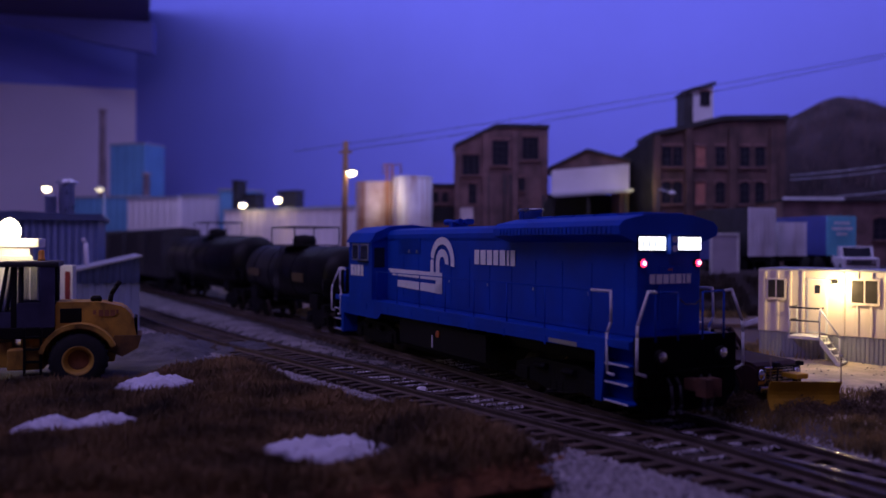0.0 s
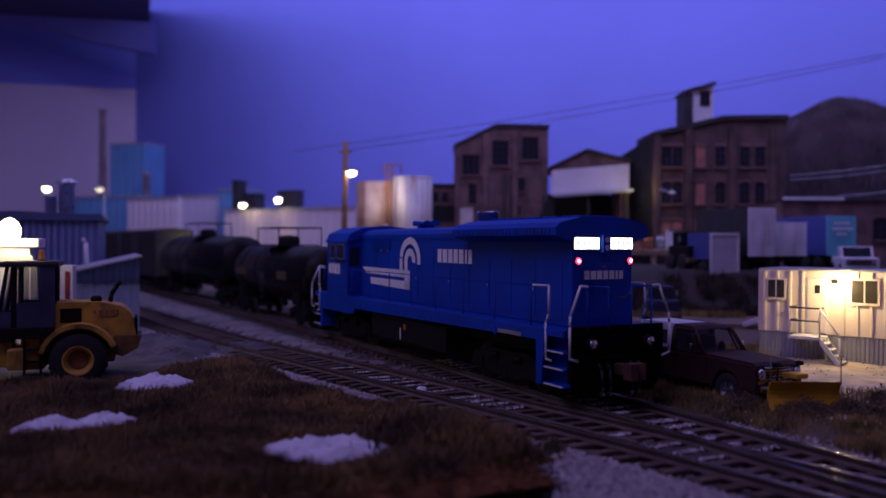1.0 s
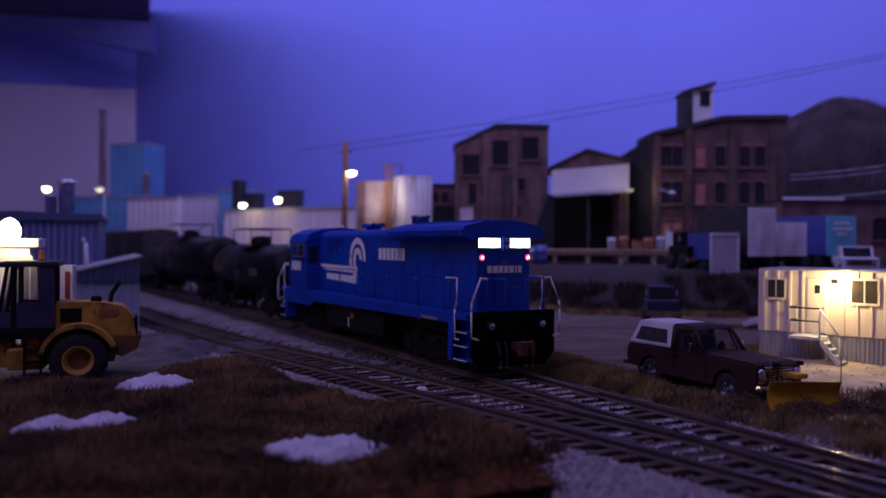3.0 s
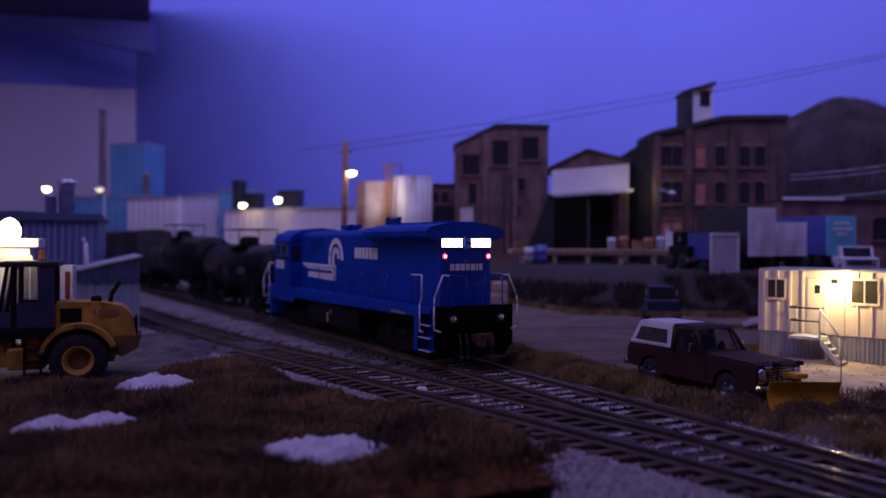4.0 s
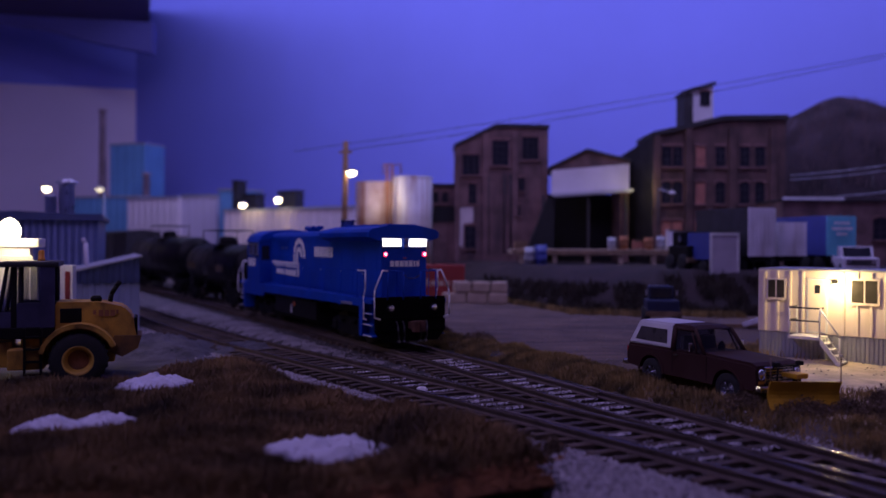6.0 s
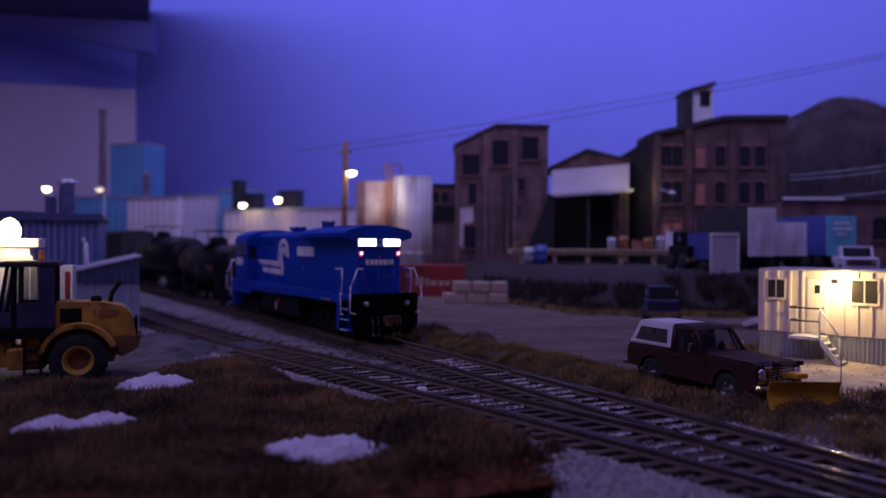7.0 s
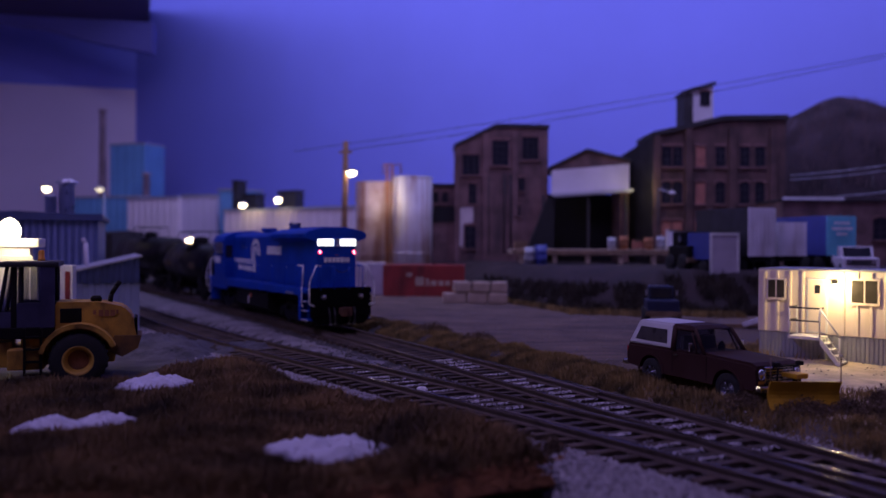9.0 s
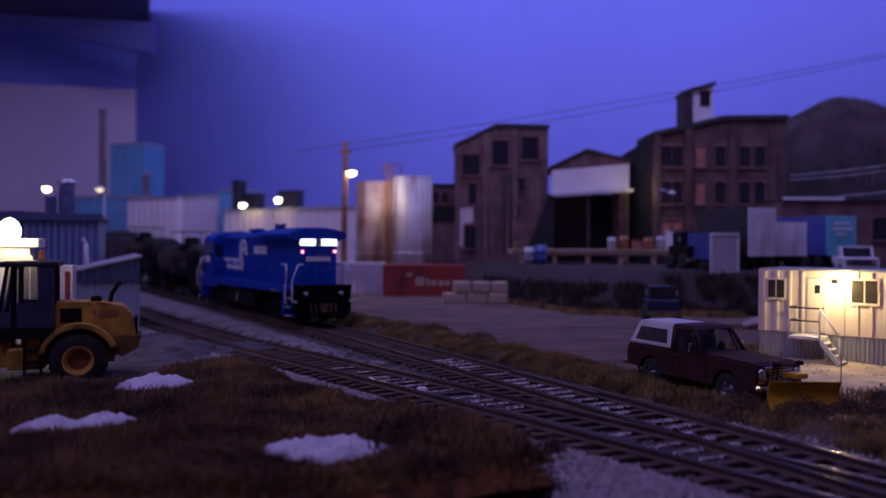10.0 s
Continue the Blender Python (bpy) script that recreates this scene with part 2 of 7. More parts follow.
def prism(bm, poly, axis, lo, hi):
    """A polygon pushed along an axis; poly gives the two other coordinates in order."""
    def co(u, v, w):
        return (w, u, v) if axis == "x" else (u, w, v) if axis == "y" else (u, v, w)
    a = [bm.verts.new(co(u, v, lo)) for u, v in poly]
    b = [bm.verts.new(co(u, v, hi)) for u, v in poly]
    n = len(poly)
    bm.faces.new(a[::-1])
    bm.faces.new(b)
    for k in range(n):
        bm.faces.new((a[k], a[(k + 1) % n], b[(k + 1) % n], b[k]))
    bmesh.ops.recalc_face_normals(bm, faces=bm.faces[:])
    return bm


def fused(bm):
    bmesh.ops.remove_doubles(bm, verts=bm.verts[:], dist=0.0005)
    return bm


def B():
    return bmesh.new()


def mesh(name, bm, material):
    bmesh.ops.scale(bm, vec=(S, S, S), verts=bm.verts[:])
    me = bpy.data.meshes.new(name)
    bm.to_mesh(me)
    bm.free()
    me.materials.append(material)
    return me


def part(name, bm, material, parent, label=""):
    ob = new(name, mesh(name, bm, material))
    ob.parent = parent
    return tagged(ob, label)


def thing(name, m, label, category, group="", kind=""):
    ob = new(name)
    ob.empty_display_size = 0.01
    ob.matrix_world = m
    return tagged(ob, label, category, group, kind)


def piece(name, me, parent, m):
    ob = new(name, me)
    ob.parent = parent
    ob.matrix_local = m
    return ob


def solid(name, bm, material, label, category, m=None, group="", kind=""):
    ob = new(name, mesh(name, bm, material))
    if m is not None:
        ob.matrix_world = m
    return tagged(ob, label, category, group, kind)


# ---- the lie of the tracks ----
O, D, N = (1.132, 25.415), (0.4756, -0.8797), (0.8797, 0.4756)


def main_lat(s):
    u = s / 20
    return -0.01 - 0.191 * u - 0.342 * u * u - 0.022 * u ** 3


SIDING = [(34, 0.0), (24, -0.35), (18, -0.78), (13, -1.22), (8, -1.95), (3, -2.75), (-2.3, -3.6), (-10, -4.95), (-18, -5.7), (-26, -6.25), (-40, -7.4), (-60, -9.6), (-75, -11.8)]


def side_lat(s):
    xs = [p[0] for p in SIDING][::-1]
    ys = [p[1] for p in SIDING][::-1]
    h = 2.5
    return sum(float(np.interp(s + k * h, xs, ys)) for k in (-1, 0, 1)) / 3


def on_track(s, lat, off=0.0):
    return (O[0] + D[0] * s + N[0] * (lat + off), O[1] + D[1] * s + N[1] * (lat + off))


def car_pose(s, half):
    a, b = on_track(s + half, main_lat(s + half)), on_track(s - half, main_lat(s - half))
    return at((a[0] + b[0]) / 2, (a[1] + b[1]) / 2, 0, math.degrees(math.atan2(a[1] - b[1], a[0] - b[0])))


def travel(t):
    u = t / 10
    return 0.03 - 23.296 * u + 0.704 * u * u - 0.371 * u ** 3


# ---- the setting: room, ground, tracks ----
def smooth(a, b, x):
    u = min(1.0, max(0.0, (x - a) / (b - a)))
    return u * u * (3 - 2 * u)


def along(x, y):
    ex, ey = x - O[0], y - O[1]
    return ex * D[0] + ey * D[1], ex * N[0] + ey * N[1]


def in_meadow(x, y):
    """How far inside the raised grass mat a place lies."""
    s, l = along(x, y)
    gap = (side_lat(max(-70, min(30, s))) - 2.9 - 0.3 * math.sin(s * 0.8)) - l
    front = y - (11.7 + 0.57 * max(0.0, x + 2.2) + 0.08 * math.sin(x * 2.1))
    return min(gap, front, 2.2 - x, 21.5 + 4.6 * smooth(-8.8, -6.0, x) + 0.25 * math.sin(x * 1.7) - y)


def bank_foot(x):
    return float(np.interp(x, [-7, -5, 1.5, 4.3, 7.0, 10, 30], [90, 63, 61, 53.4, 46, 44.2, 43.8])) + 0.5 * noise.noise(Vector((x * 0.5, 0, 5)))


def ground_z(x, y):
    s, l = along(x, y)
    sl = side_lat(max(-74, min(33, s)))
    z = 0.06 * noise.noise(Vector((x * 0.35, y * 0.35, 3)))+ 0.03 * noise.noise(Vector((x * 1.3, y * 1.3, 9)))
    if x > -8 and y > 26:
        z += 0.07 * noise.noise(Vector((x * 0.12, y * 0.9 + x * 0.2, 21)))
    near = min(abs(l - main_lat(max(-110, min(34, s)))), abs(l - sl))
    bed = 1 - smooth(1.5, 2.6, near)
    z = z * (1 - bed) - 0.30 * bed
    if s < 34 and sl < l < main_lat(max(-110, s)):
        z = min(z, -0.16)
    # bank up to the terrace behind the yard
    if x > -7 and y > 43:
        v = y - bank_foot(x)
        z += 1.25 * smooth(0, 2.2, v) + 1.1 * smooth(1.2, 8.0 if x < 12.5 else 3.0, v)
    m = in_meadow(x, y)
    if m > 0:
        z += 0.14 * smooth(0, 0.5, m)
    # the trough beyond the mat's raw edge
    if y < 15.4 and m < 0 and x < 2.0:
        z -= 1.6 * smooth(0, 0.35, -m) * smooth(0, 0.4, 2.0 - x)
    return z


def grid(name, x0, x1, y0, y1, step, material, label, skip=None, drop=0.0):
    nx, ny = int((x1 - x0) / step) + 1, int((y1 - y0) / step) + 1
    xs, ys = np.linspace(x0, x1, nx), np.linspace(y0, y1, ny)
    verts = [(x * S, y * S, (ground_z(x, y) - drop) * S) for y in ys for x in xs]
    faces = []
    for j in range(ny - 1):
        for i in range(nx - 1):
            if skip and skip[0] < xs[i] + step / 2 < skip[1] and skip[2] < ys[j] + step / 2 < skip[3]:
                continue
            a = j * nx + i
            faces.append((a, a + 1, a + nx + 1, a + nx))
    me = bpy.data.meshes.new(name)
    me.from_pydata(verts, [], faces)
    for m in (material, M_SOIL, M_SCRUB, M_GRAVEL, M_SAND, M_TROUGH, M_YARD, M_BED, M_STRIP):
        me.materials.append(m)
    kinds = []
    for f in me.polygons:
        x, y = f.center.x / S, f.center.y / S
        s, l = along(x, y)
        wob = 0.6 * noise.noise(Vector((x * 0.7, y * 0.7, 1)))
        if in_meadow(x, y) > 0:
            kinds.append(1)
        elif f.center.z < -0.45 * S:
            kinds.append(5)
        elif s < 3 and -2.0 + wob < l - main_lat(max(-110, s)) < 2.6 + wob:
            kinds.append(7)
        elif s < 5 and x > -40 and abs(l - side_lat(max(-74, s))) < 1.75 + 0.4 * wob:
            kinds.append(7)
        elif s < -1 and x > -40 and side_lat(max(-74, s)) < l < main_lat(max(-110, s)):
            kinds.append(8)
        elif x > -7 and y > 43 and y > bank_foot(x) + 0.3 * wob:
            kinds.append(2)
        elif l < main_lat(max(-110, min(34, s))) - 0.5 and x > -30:
            kinds.append(3)
        elif x > 8.0 + wob and y < 31 and l > 3.0 + wob:
            kinds.append(4)
        elif -9 < x < 20 and 24 < y < 62 and l > main_lat(max(-110, min(34, s))) + 2.4:
            kinds.append(6)
        else:
            kinds.append(0)
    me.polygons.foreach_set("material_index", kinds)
    me.shade_smooth()
    return tagged(new(name, me), label, "ground", kind="structure")


grid("ground", -90, 60, -30, 150, 0.5, M_DIRT, "bare grey-brown earth of the model yard")

WALL = [(-53.0, 135.0), (70.0, 66.0)]   # painted sky: from the corner towards the open end


def wall_between(name, a, b, z0, z1, thick, material, label):
    a, b = Vector(a), Vector(b)
    d = (b - a)
    bm = box(B(), 0, d.length, 0, thick, z0, z1)
    return solid(name, bm, material, label, "wall", at(a.x, a.y, 0, math.degrees(math.atan2(d.y, d.x))), kind="structure")


wall_between("wall_north", WALL[0], WALL[1], -60, 75, 1.0, M_SKY, "smooth backdrop wall painted evening blue")
# the blue upper part puts the valance's shadow on this wall into colour
wall_between("wall_west_lower", (-112.0, 117.0), (-50.0, 133.0), -60, 28.6, 1.0, M_GREYWALL, "plain grey wall below the shaded blue part")
wall_between("wall_west_upper", (-112.0, 117.2), (-50.0, 133.2), 28.6, 75, 1.0, M_SKY, "upper part of the wall, its shade put in as blue")
wall_between("wall_far_west", (-111.0, -61.0), (-111.0, 118.0), -60, 75, 1.0, M_GREYWALL, "plain grey wall of the room")
wall_between("wall_south", (80.0, -60.0), (-112.0, -60.0), -60, 75, 1.0, M_GREYWALL, "plain grey wall of the room")
wall_between("wall_east", (70.0, 70.0), (78.0, -61.0), -60, 75, 1.0, M_GREYWALL, "plain grey wall of the room")
solid("ceiling", box(B(), -115, 90, -70, 150, 58, 60), M_CEIL, "dim ceiling of the room", "ceiling", kind="structure")
solid("floor", box(B(), -115, 90, -70, 150, -62, -60), M_CEIL, "dark floor of the room", "floor", kind="structure")
# soffit and beams in the corner of the room
bm = prism(B(), [(-100, 90), (-32, 90), (-47.5, 132), (-100, 122)], "z", 39.2, 41)
solid("soffit", bm, M_CEIL, "dark boxed soffit in the room's corner", "soffit", kind="structure")
bm = B()
prism(bm, [(-100, 38.2), (-100, 39.4), (-64, 36.6), (-42, 35.4), (-42, 31.0), (-49, 32.3), (-57, 34.3), (-64, 35.2)], "y", 118, 119.5)
solid("ceiling_beam", bm, M_BEAM, "blue-painted beam below the soffit", "beam", kind="structure")


# tracks: rails as sweeps, sleepers one by one, stones between them
def sweep(bm, pts, prof):
    rings = []
    for i, p in enumerate(pts):
        a, b = Vector(pts[max(0, i - 1)]), Vector(pts[min(len(pts) - 1, i + 1)])
        t = (b - a).normalized()
        n = Vector((-t.y, t.x))
        rings.append([bm.verts.new((p[0] + n.x * u, p[1] + n.y * u, v)) for u, v in prof])
    k = len(prof)
    for a, b in zip(rings[:-1], rings[1:]):
        for i in range(k):
            bm.faces.new((a[i], a[(i + 1) % k], b[(i + 1) % k], b[i]))
    bm.faces.new(rings[0])
    bm.faces.new(rings[-1][::-1])
    bmesh.ops.recalc_face_normals(bm, faces=bm.faces[:])
    return bm


WEB = [(-0.075, -0.18), (0.075, -0.18), (0.07, -0.155), (0.012, -0.13), (0.012, -0.05), (0.05, -0.045), (0.05, -0.004), (-0.05, -0.004), (-0.05, -0.045), (-0.012, -0.05), (-0.012, -0.13), (-0.07, -0.155)]
HEAD = [(-0.02, -0.004), (0.02, -0.004), (0.015, 0.003), (-0.015, 0.003)]


def rails(track, lat, s_from, s_to):
    for off in (-0.74, 0.74):
        line = [on_track(s, lat(s), off) for s in np.arange(s_from, s_to, -1.0)]
        r = part("rail", sweep(B(), line, WEB), M_RAIL, track)
        part("railhead", sweep(B(), line, HEAD), M_RAILTOP, r, "worn bright rail head")


main_track = thing("main_track", at(0, 0, 0), "weathered main track with dark sleepers and stone ballast", "railway track", kind="structure")
side_track = thing("side_track", at(0, 0, 0), "weathered side track joining the main by a turnout", "railway track", kind="structure")
rails(main_track, main_lat, 26, -112)
rails(side_track, side_lat, 26, -74)
bm = B()
for s0, lat, off in ((1.0, main_lat, 0.60), (5.5, side_lat, -0.60)):
    sweep(bm, [on_track(s, lat(s), off + (0.08 if off < 0 else -0.08) * smooth(1.4, 2.2, abs(s - s0 - 2))) for s in np.arange(s0 + 4.2, s0, -0.3)], WEB)
part("guard_rail", bm, M_RAIL, side_track)

rng = random.Random(7)
tie_meshes = {}


def tie_mesh(length):
    key = round(length * 4) / 4
    if key not in tie_meshes:
        tie_meshes[key] = mesh("tie", box(B(), -0.115, 0.115, -key / 2, key / 2, -0.36, -0.175, 0.015), M_TIE)
    return tie_meshes[key]


def lay_ties(track, lat, s_hi, s_lo, gap, joined_below):
    rest = B()
    for s in np.arange(s_hi, s_lo, -gap):
        l = lat(s)
        lo, hi = l - 1.3, l + 1.3
        if s > 2.5:   # the turnout's long timbers carry both tracks
            if track is side_track:
                continue
            lo = side_lat(s) - 1.3
        x, y = on_track(s, (lo + hi) / 2 + rng.uniform(-0.06, 0.06))
        l2, l1 = lat(s + 0.5), lat(s - 0.5)
        turn = math.degrees(math.atan2(D[1] + N[1] * (l2 - l1), D[0] + N[0] * (l2 - l1))) + rng.uniform(-1.5, 1.5)
        if s > joined_below:
            piece("tie", tie_mesh(hi - lo), track, at(x, y, rng.uniform(-0.012, 0.012), turn))
        else:
            t = B()
            box(t, -0.115, 0.115, -1.3, 1.3, -0.36, -0.175)
            bmesh.ops.transform(t, matrix=pose(x, y, 0, 0, 0, turn), verts=t.verts[:])
            merge(rest, t)
    tagged(part("far_ties", rest, M_TIE, track), kind="stuff")


lay_ties(main_track, main_lat, 24, -110, 0.56, -46)
lay_ties(side_track, side_lat, 2.4, -73, 0.56, -46)


def stones(name, places, size, material, label):
    """Loose stones: small uneven lumps, all in one mesh."""
    base = np.array([(1, 0, 0), (-1, 0, 0), (0, 1, 0), (0, -1, 0), (0, 0, 1), (0, 0, -1)], float)
    tri = np.array([(0, 2, 4), (2, 1, 4), (1, 3, 4), (3, 0, 4), (2, 0, 5), (1, 2, 5), (3, 1, 5), (0, 3, 5)])
    r = np.random.RandomState(11)
    n = len(places)
    p = np.array(places)[:, None, :]
    k = r.uniform(0.6, 1.5, (n, 6, 3)) * np.array(size)[:, None, None]
    ang = r.uniform(0, 6.28, n)
    v = base[None] * k
    c, s = np.cos(ang)[:, None], np.sin(ang)[:, None]
    v = np.stack([v[..., 0] * c - v[..., 1] * s, v[..., 0] * s + v[..., 1] * c, v[..., 2] * 0.8], -1) + p
    faces = (tri[None] + (np.arange(n) * 6)[:, None, None]).reshape(-1, 3)
    me = bpy.data.meshes.new(name)
    me.from_pydata((v.reshape(-1, 3) * S).tolist(), [], faces.tolist())
    me.materials.append(material)
    return tagged(new(name, me), label, "gravel", kind="stuff")


places, sizes = [], []
for _ in range(30000):   # ballast of both tracks
    s = 22 - 62 * rng.random() ** 1.5
    if rng.random() < 0.5:
        l = main_lat(s) + rng.gauss(0, 1.15)
        if s < -3 and rng.random() < 0.75:
            continue
    else:
        l = side_lat(s) + rng.gauss(-0.35, 1.2)
    if min(abs(abs(l - main_lat(s)) - 0.74), abs(abs(l - side_lat(s)) - 0.74)) < 0.1:
        continue
    x, y = on_track(s, l)
    if in_meadow(x, y) > 0.1:
        continue
    inside = min(abs(l - main_lat(s)), abs(l - side_lat(s))) < 1.3
    places.append((x, y, ground_z(x, y) + (rng.uniform(-0.02, 0.05) if inside else 0.0)))
    sizes.append(rng.uniform(0.025, 0.06))
stones("ballast", places, sizes, M_BALLAST, "dusty grey-brown ballast between the sleepers")
places, sizes = [], []
for _ in range(13000):    # pale stone heap at the near edge
    x, y = rng.uniform(1.6, 6.2), rng.uniform(10.0, 16.2)
    s, l = along(x, y)
    if l > side_lat(s) - 1.25 or in_meadow(x, y) > 0:
        continue
    places.append((x, y, ground_z(x, y) + rng.uniform(0, 0.06)))
    sizes.append(rng.uniform(0.026, 0.072))
for _ in range(13000):    # pale shoulder along the side track
    s = 9 - 40 * rng.random() ** 1.2
    l = side_lat(s) - 1.25 - abs(rng.gauss(0, 0.75))
    x, y = on_track(s, l)
    if in_meadow(x, y) > 0.5:
        continue
    places.append((x, y, ground_z(x, y) + 0.01))
    sizes.append(rng.uniform(0.025, 0.055))
for _ in range(3500):    # pale shoulder beyond the main track
    s = rng.uniform(8.5, 14)
    x, y = on_track(s, main_lat(s) + 1.35 + abs(rng.gauss(0, 0.22)))
    places.append((x, y, ground_z(x, y) + 0.02))
    sizes.append(rng.uniform(0.025, 0.05))
yard_p, yard_s = [], []
for _ in range(5000):    # pebbles of the yard
    x, y = rng.uniform(-4, 17), rng.uniform(24, 46)
    s, l = along(x, y)
    if l < main_lat(max(-110, min(34, s))) + 2.2 or y > bank_foot(x):
        continue
    yard_p.append((x, y, ground_z(x, y)))
    yard_s.append(rng.uniform(0.012, 0.04))
stones("yard_pebbles", yard_p, yard_s, M_BALLAST, "scattered pebbles on the yard")
stones("loose_stone", places, sizes, M_STONE, "pale grey crushed stone beside the tracks")


# ---- the train ----
M_COUPLER = mat("rusty_coupler", (0.09, 0.035, 0.02), 0.85, var=0.4, scale=3, bump=0.3)


def flat_poly(bm, pts, y):
    """A thin painted shape in the plane of a side wall (x, z), raised a few millimetres off it."""
    return prism(bm, pts, "y", y - 0.012, y)


def side_frame(bm, y, x0, half):
    """A truck's side frame with springs and journal boxes."""
    prism(bm, [(x0 - half - 0.45, 0.35), (x0 - half + 0.45, 0.35), (x0 - 0.5, 0.25), (x0 + 0.5, 0.25), (x0 + half - 0.45, 0.35), (x0 + half + 0.45, 0.35), (x0 + half + 0.4, 0.75), (x0 + half - 0.4, 0.95), (x0 - half + 0.4, 0.95), (x0 - half - 0.4, 0.75)], "y", y - 0.09, y + 0.09)
    for k in (-half, half):
        box(bm, x0 + k - 0.2, x0 + k + 0.2, y - 0.16, y + 0.16, 0.33, 0.68, 0.03)
    for k in (-0.25, 0, 0.25):
        cyl(bm, (x0 + k, y, 0.28), (x0 + k, y, 0.8), 0.10, 8)


def truck(parent, x0, half, radius, brakes=True):
    bm = B()
    for y in (-0.98, 0.98):
        side_frame(bm, y, x0, half)
    box(bm, x0 - 0.3, x0 + 0.3, -0.95, 0.95, 0.5, 0.95, 0.03)
    if brakes:
        for k in (-1, 1):
            cyl(bm, (x0 + k * 0.35, -1.12, 0.78), (x0 + k * 0.8, -1.12, 0.78), 0.09, 8)
            cyl(bm, (x0 + k * 0.35, 1.12, 0.78), (x0 + k * 0.8, 1.12, 0.78), 0.09, 8)
    tr = part("truck", bm, M_BLACK, parent, "black truck frame")
    for k in (-half, half):
        bm = B()
        cyl(bm, (x0 + k, -0.8, radius), (x0 + k, 0.8, radius), 0.09, 10)
        for y in (-1, 1):
            lathe(bm, [(radius * 0.3, y * 0.80), (radius * 0.8, y * 0.78), (radius, y * 0.80), (radius, y * 0.68), (radius + 0.04, y * 0.68), (radius + 0.04, y * 0.65), (radius * 0.8, y * 0.65)], 24, "y", (x0 + k, 0, radius))
        part("wheelset", bm, M_WHEEL, tr, "steel wheel pair on its axle")


def coupler(parent, x, sgn):
    bm = B()
    box(bm, min(x, x + sgn * 0.5), max(x, x + sgn * 0.5), -0.13, 0.13, 0.72, 0.98, 0.03)
    prism(bm, [(x + sgn * 0.45, -0.20), (x + sgn * 0.75, -0.22), (x + sgn * 0.80, -0.05), (x + sgn * 0.62, 0.02), (x + sgn * 0.78, 0.2), (x + sgn * 0.5, 0.24)], "z", 0.66, 1.04)
    part("coupler", bm, M_COUPLER, parent, "rusty knuckle coupler")


M_SOOT = mat("sooty_black", (0.004, 0.0035, 0.004), 0.9, spec=0.08, var=0.5, scale=2, bump=0.2)


def locomotive():
    L = thing("locomotive", at(0, 0, 0), "blue diesel locomotive with white side lettering and lit end", "locomotive")
    # running board, side sill and platforms
    bm = B()
    box(bm, -8.6, 8.75, -1.52, 1.52, 1.62, 1.80, 0.02)
    part("walkway", bm, M_BLUE, L)
    for y in (-1, 1):
        bm = B()
        prism(bm, [(-8.0, 1.64), (7.66, 1.64), (7.66, 1.50), (-4.1, 1.38), (-4.35, 1.16), (-8.0, 1.16)], "y", y * 1.50 - 0.03, y * 1.50 + 0.03)
        for x in np.arange(-7.2, 7.6, 1.85):
            box(bm, x - 0.03, x + 0.03, y * 1.53 - 0.015, y * 1.53 + 0.015, 1.42, 1.64)
        part("side_sill", bm, M_BLUE, L, "blue side sill")
    bm = B()
    box(bm, 5.9, 7.0, -1.535, -1.53, 1.50, 1.60)
    part("builder_plate", bm, M_STEEL, L, "grey plate on the sill")
    # long hood with doors and latches
    bm = B()
    box(bm, -4.9, 8.30, -0.93, 0.93, 1.80, 4.02, 0.04)
    hood = part("long_hood", bm, M_BLUE, L)
    prof = [(-0.93, 3.9), (-0.93, 4.12), (-0.80, 4.26), (-0.4, 4.34), (0.4, 4.34), (0.80, 4.26), (0.93, 4.12), (0.93, 3.9)]
    part("hood_roof", prism(B(), prof, "x", -4.9, 3.4), M_BLUE, L)
    wing = [(-0.93, 3.86), (-1.42, 4.03), (-1.44, 4.22), (-1.30, 4.34), (-0.7, 4.47), (0, 4.52), (0.7, 4.47), (1.30, 4.34), (1.44, 4.22), (1.42, 4.03), (0.93, 3.86)]
    w = part("radiator_housing", prism(B(), wing, "x", 3.2, 8.32), M_BLUE, L, "flared blue radiator housing")
    for y in (-1, 1):
        bm = B()
        for x in np.arange(3.5, 8.1, 0.16):
            box(bm, x, x + 0.08, y * 1.435 - 0.02, y * 1.435 + 0.02, 4.06, 4.20)
        part("radiator_grille", bm, M_BLUE, w, "blue radiator slats")
    bm = B()
    for i in range(5):
        box(bm, 4.0 + i * 0.85, 4.7 + i * 0.85, -0.6, 0.6, 4.44, 4.53, 0.02)
    part("roof_hatches", bm, M_BLUE, w)
    for y in (-0.935, 0.935):
        for i in range(11):
            x = -4.55 + i * 1.14
            bm = box(B(), x, x + 1.06, y - 0.009, y + 0.009, 1.95, 3.40)
            d = part("hood_door", bm, M_BLUE, hood)
            if i % 2:
                bm = box(B(), x + 0.95, x + 0.98, y - 0.03, y + 0.03, 2.62, 2.70)
                part("latch", bm, M_STEEL, hood)
        bm = B()
        for k in range(9):
            box(bm, -3.9 + 0, -2.2, y - 0.03, y + 0.03, 3.52 + k * 0.055, 3.55 + k * 0.055)
        part("louvre", bm, M_BLUE, hood)
        for x in (-3.05, -2.45):
            part("lift_lug", box(B(), x, x + 0.08, y * 1.03 - 0.02, y * 1.03 + 0.02, 3.50, 3.60), M_STEEL, hood)
    # end of the long hood: door, number boards, lamps
    bm = B()
    box(bm, 8.29, 8.33, -0.30, 0.30, 1.95, 3.35, 0.01)
    part("end_door", bm, M_BLUE, L)
    bm = box(B(), 8.28, 8.47, -0.11, 0.11, 3.60, 4.05, 0.02)
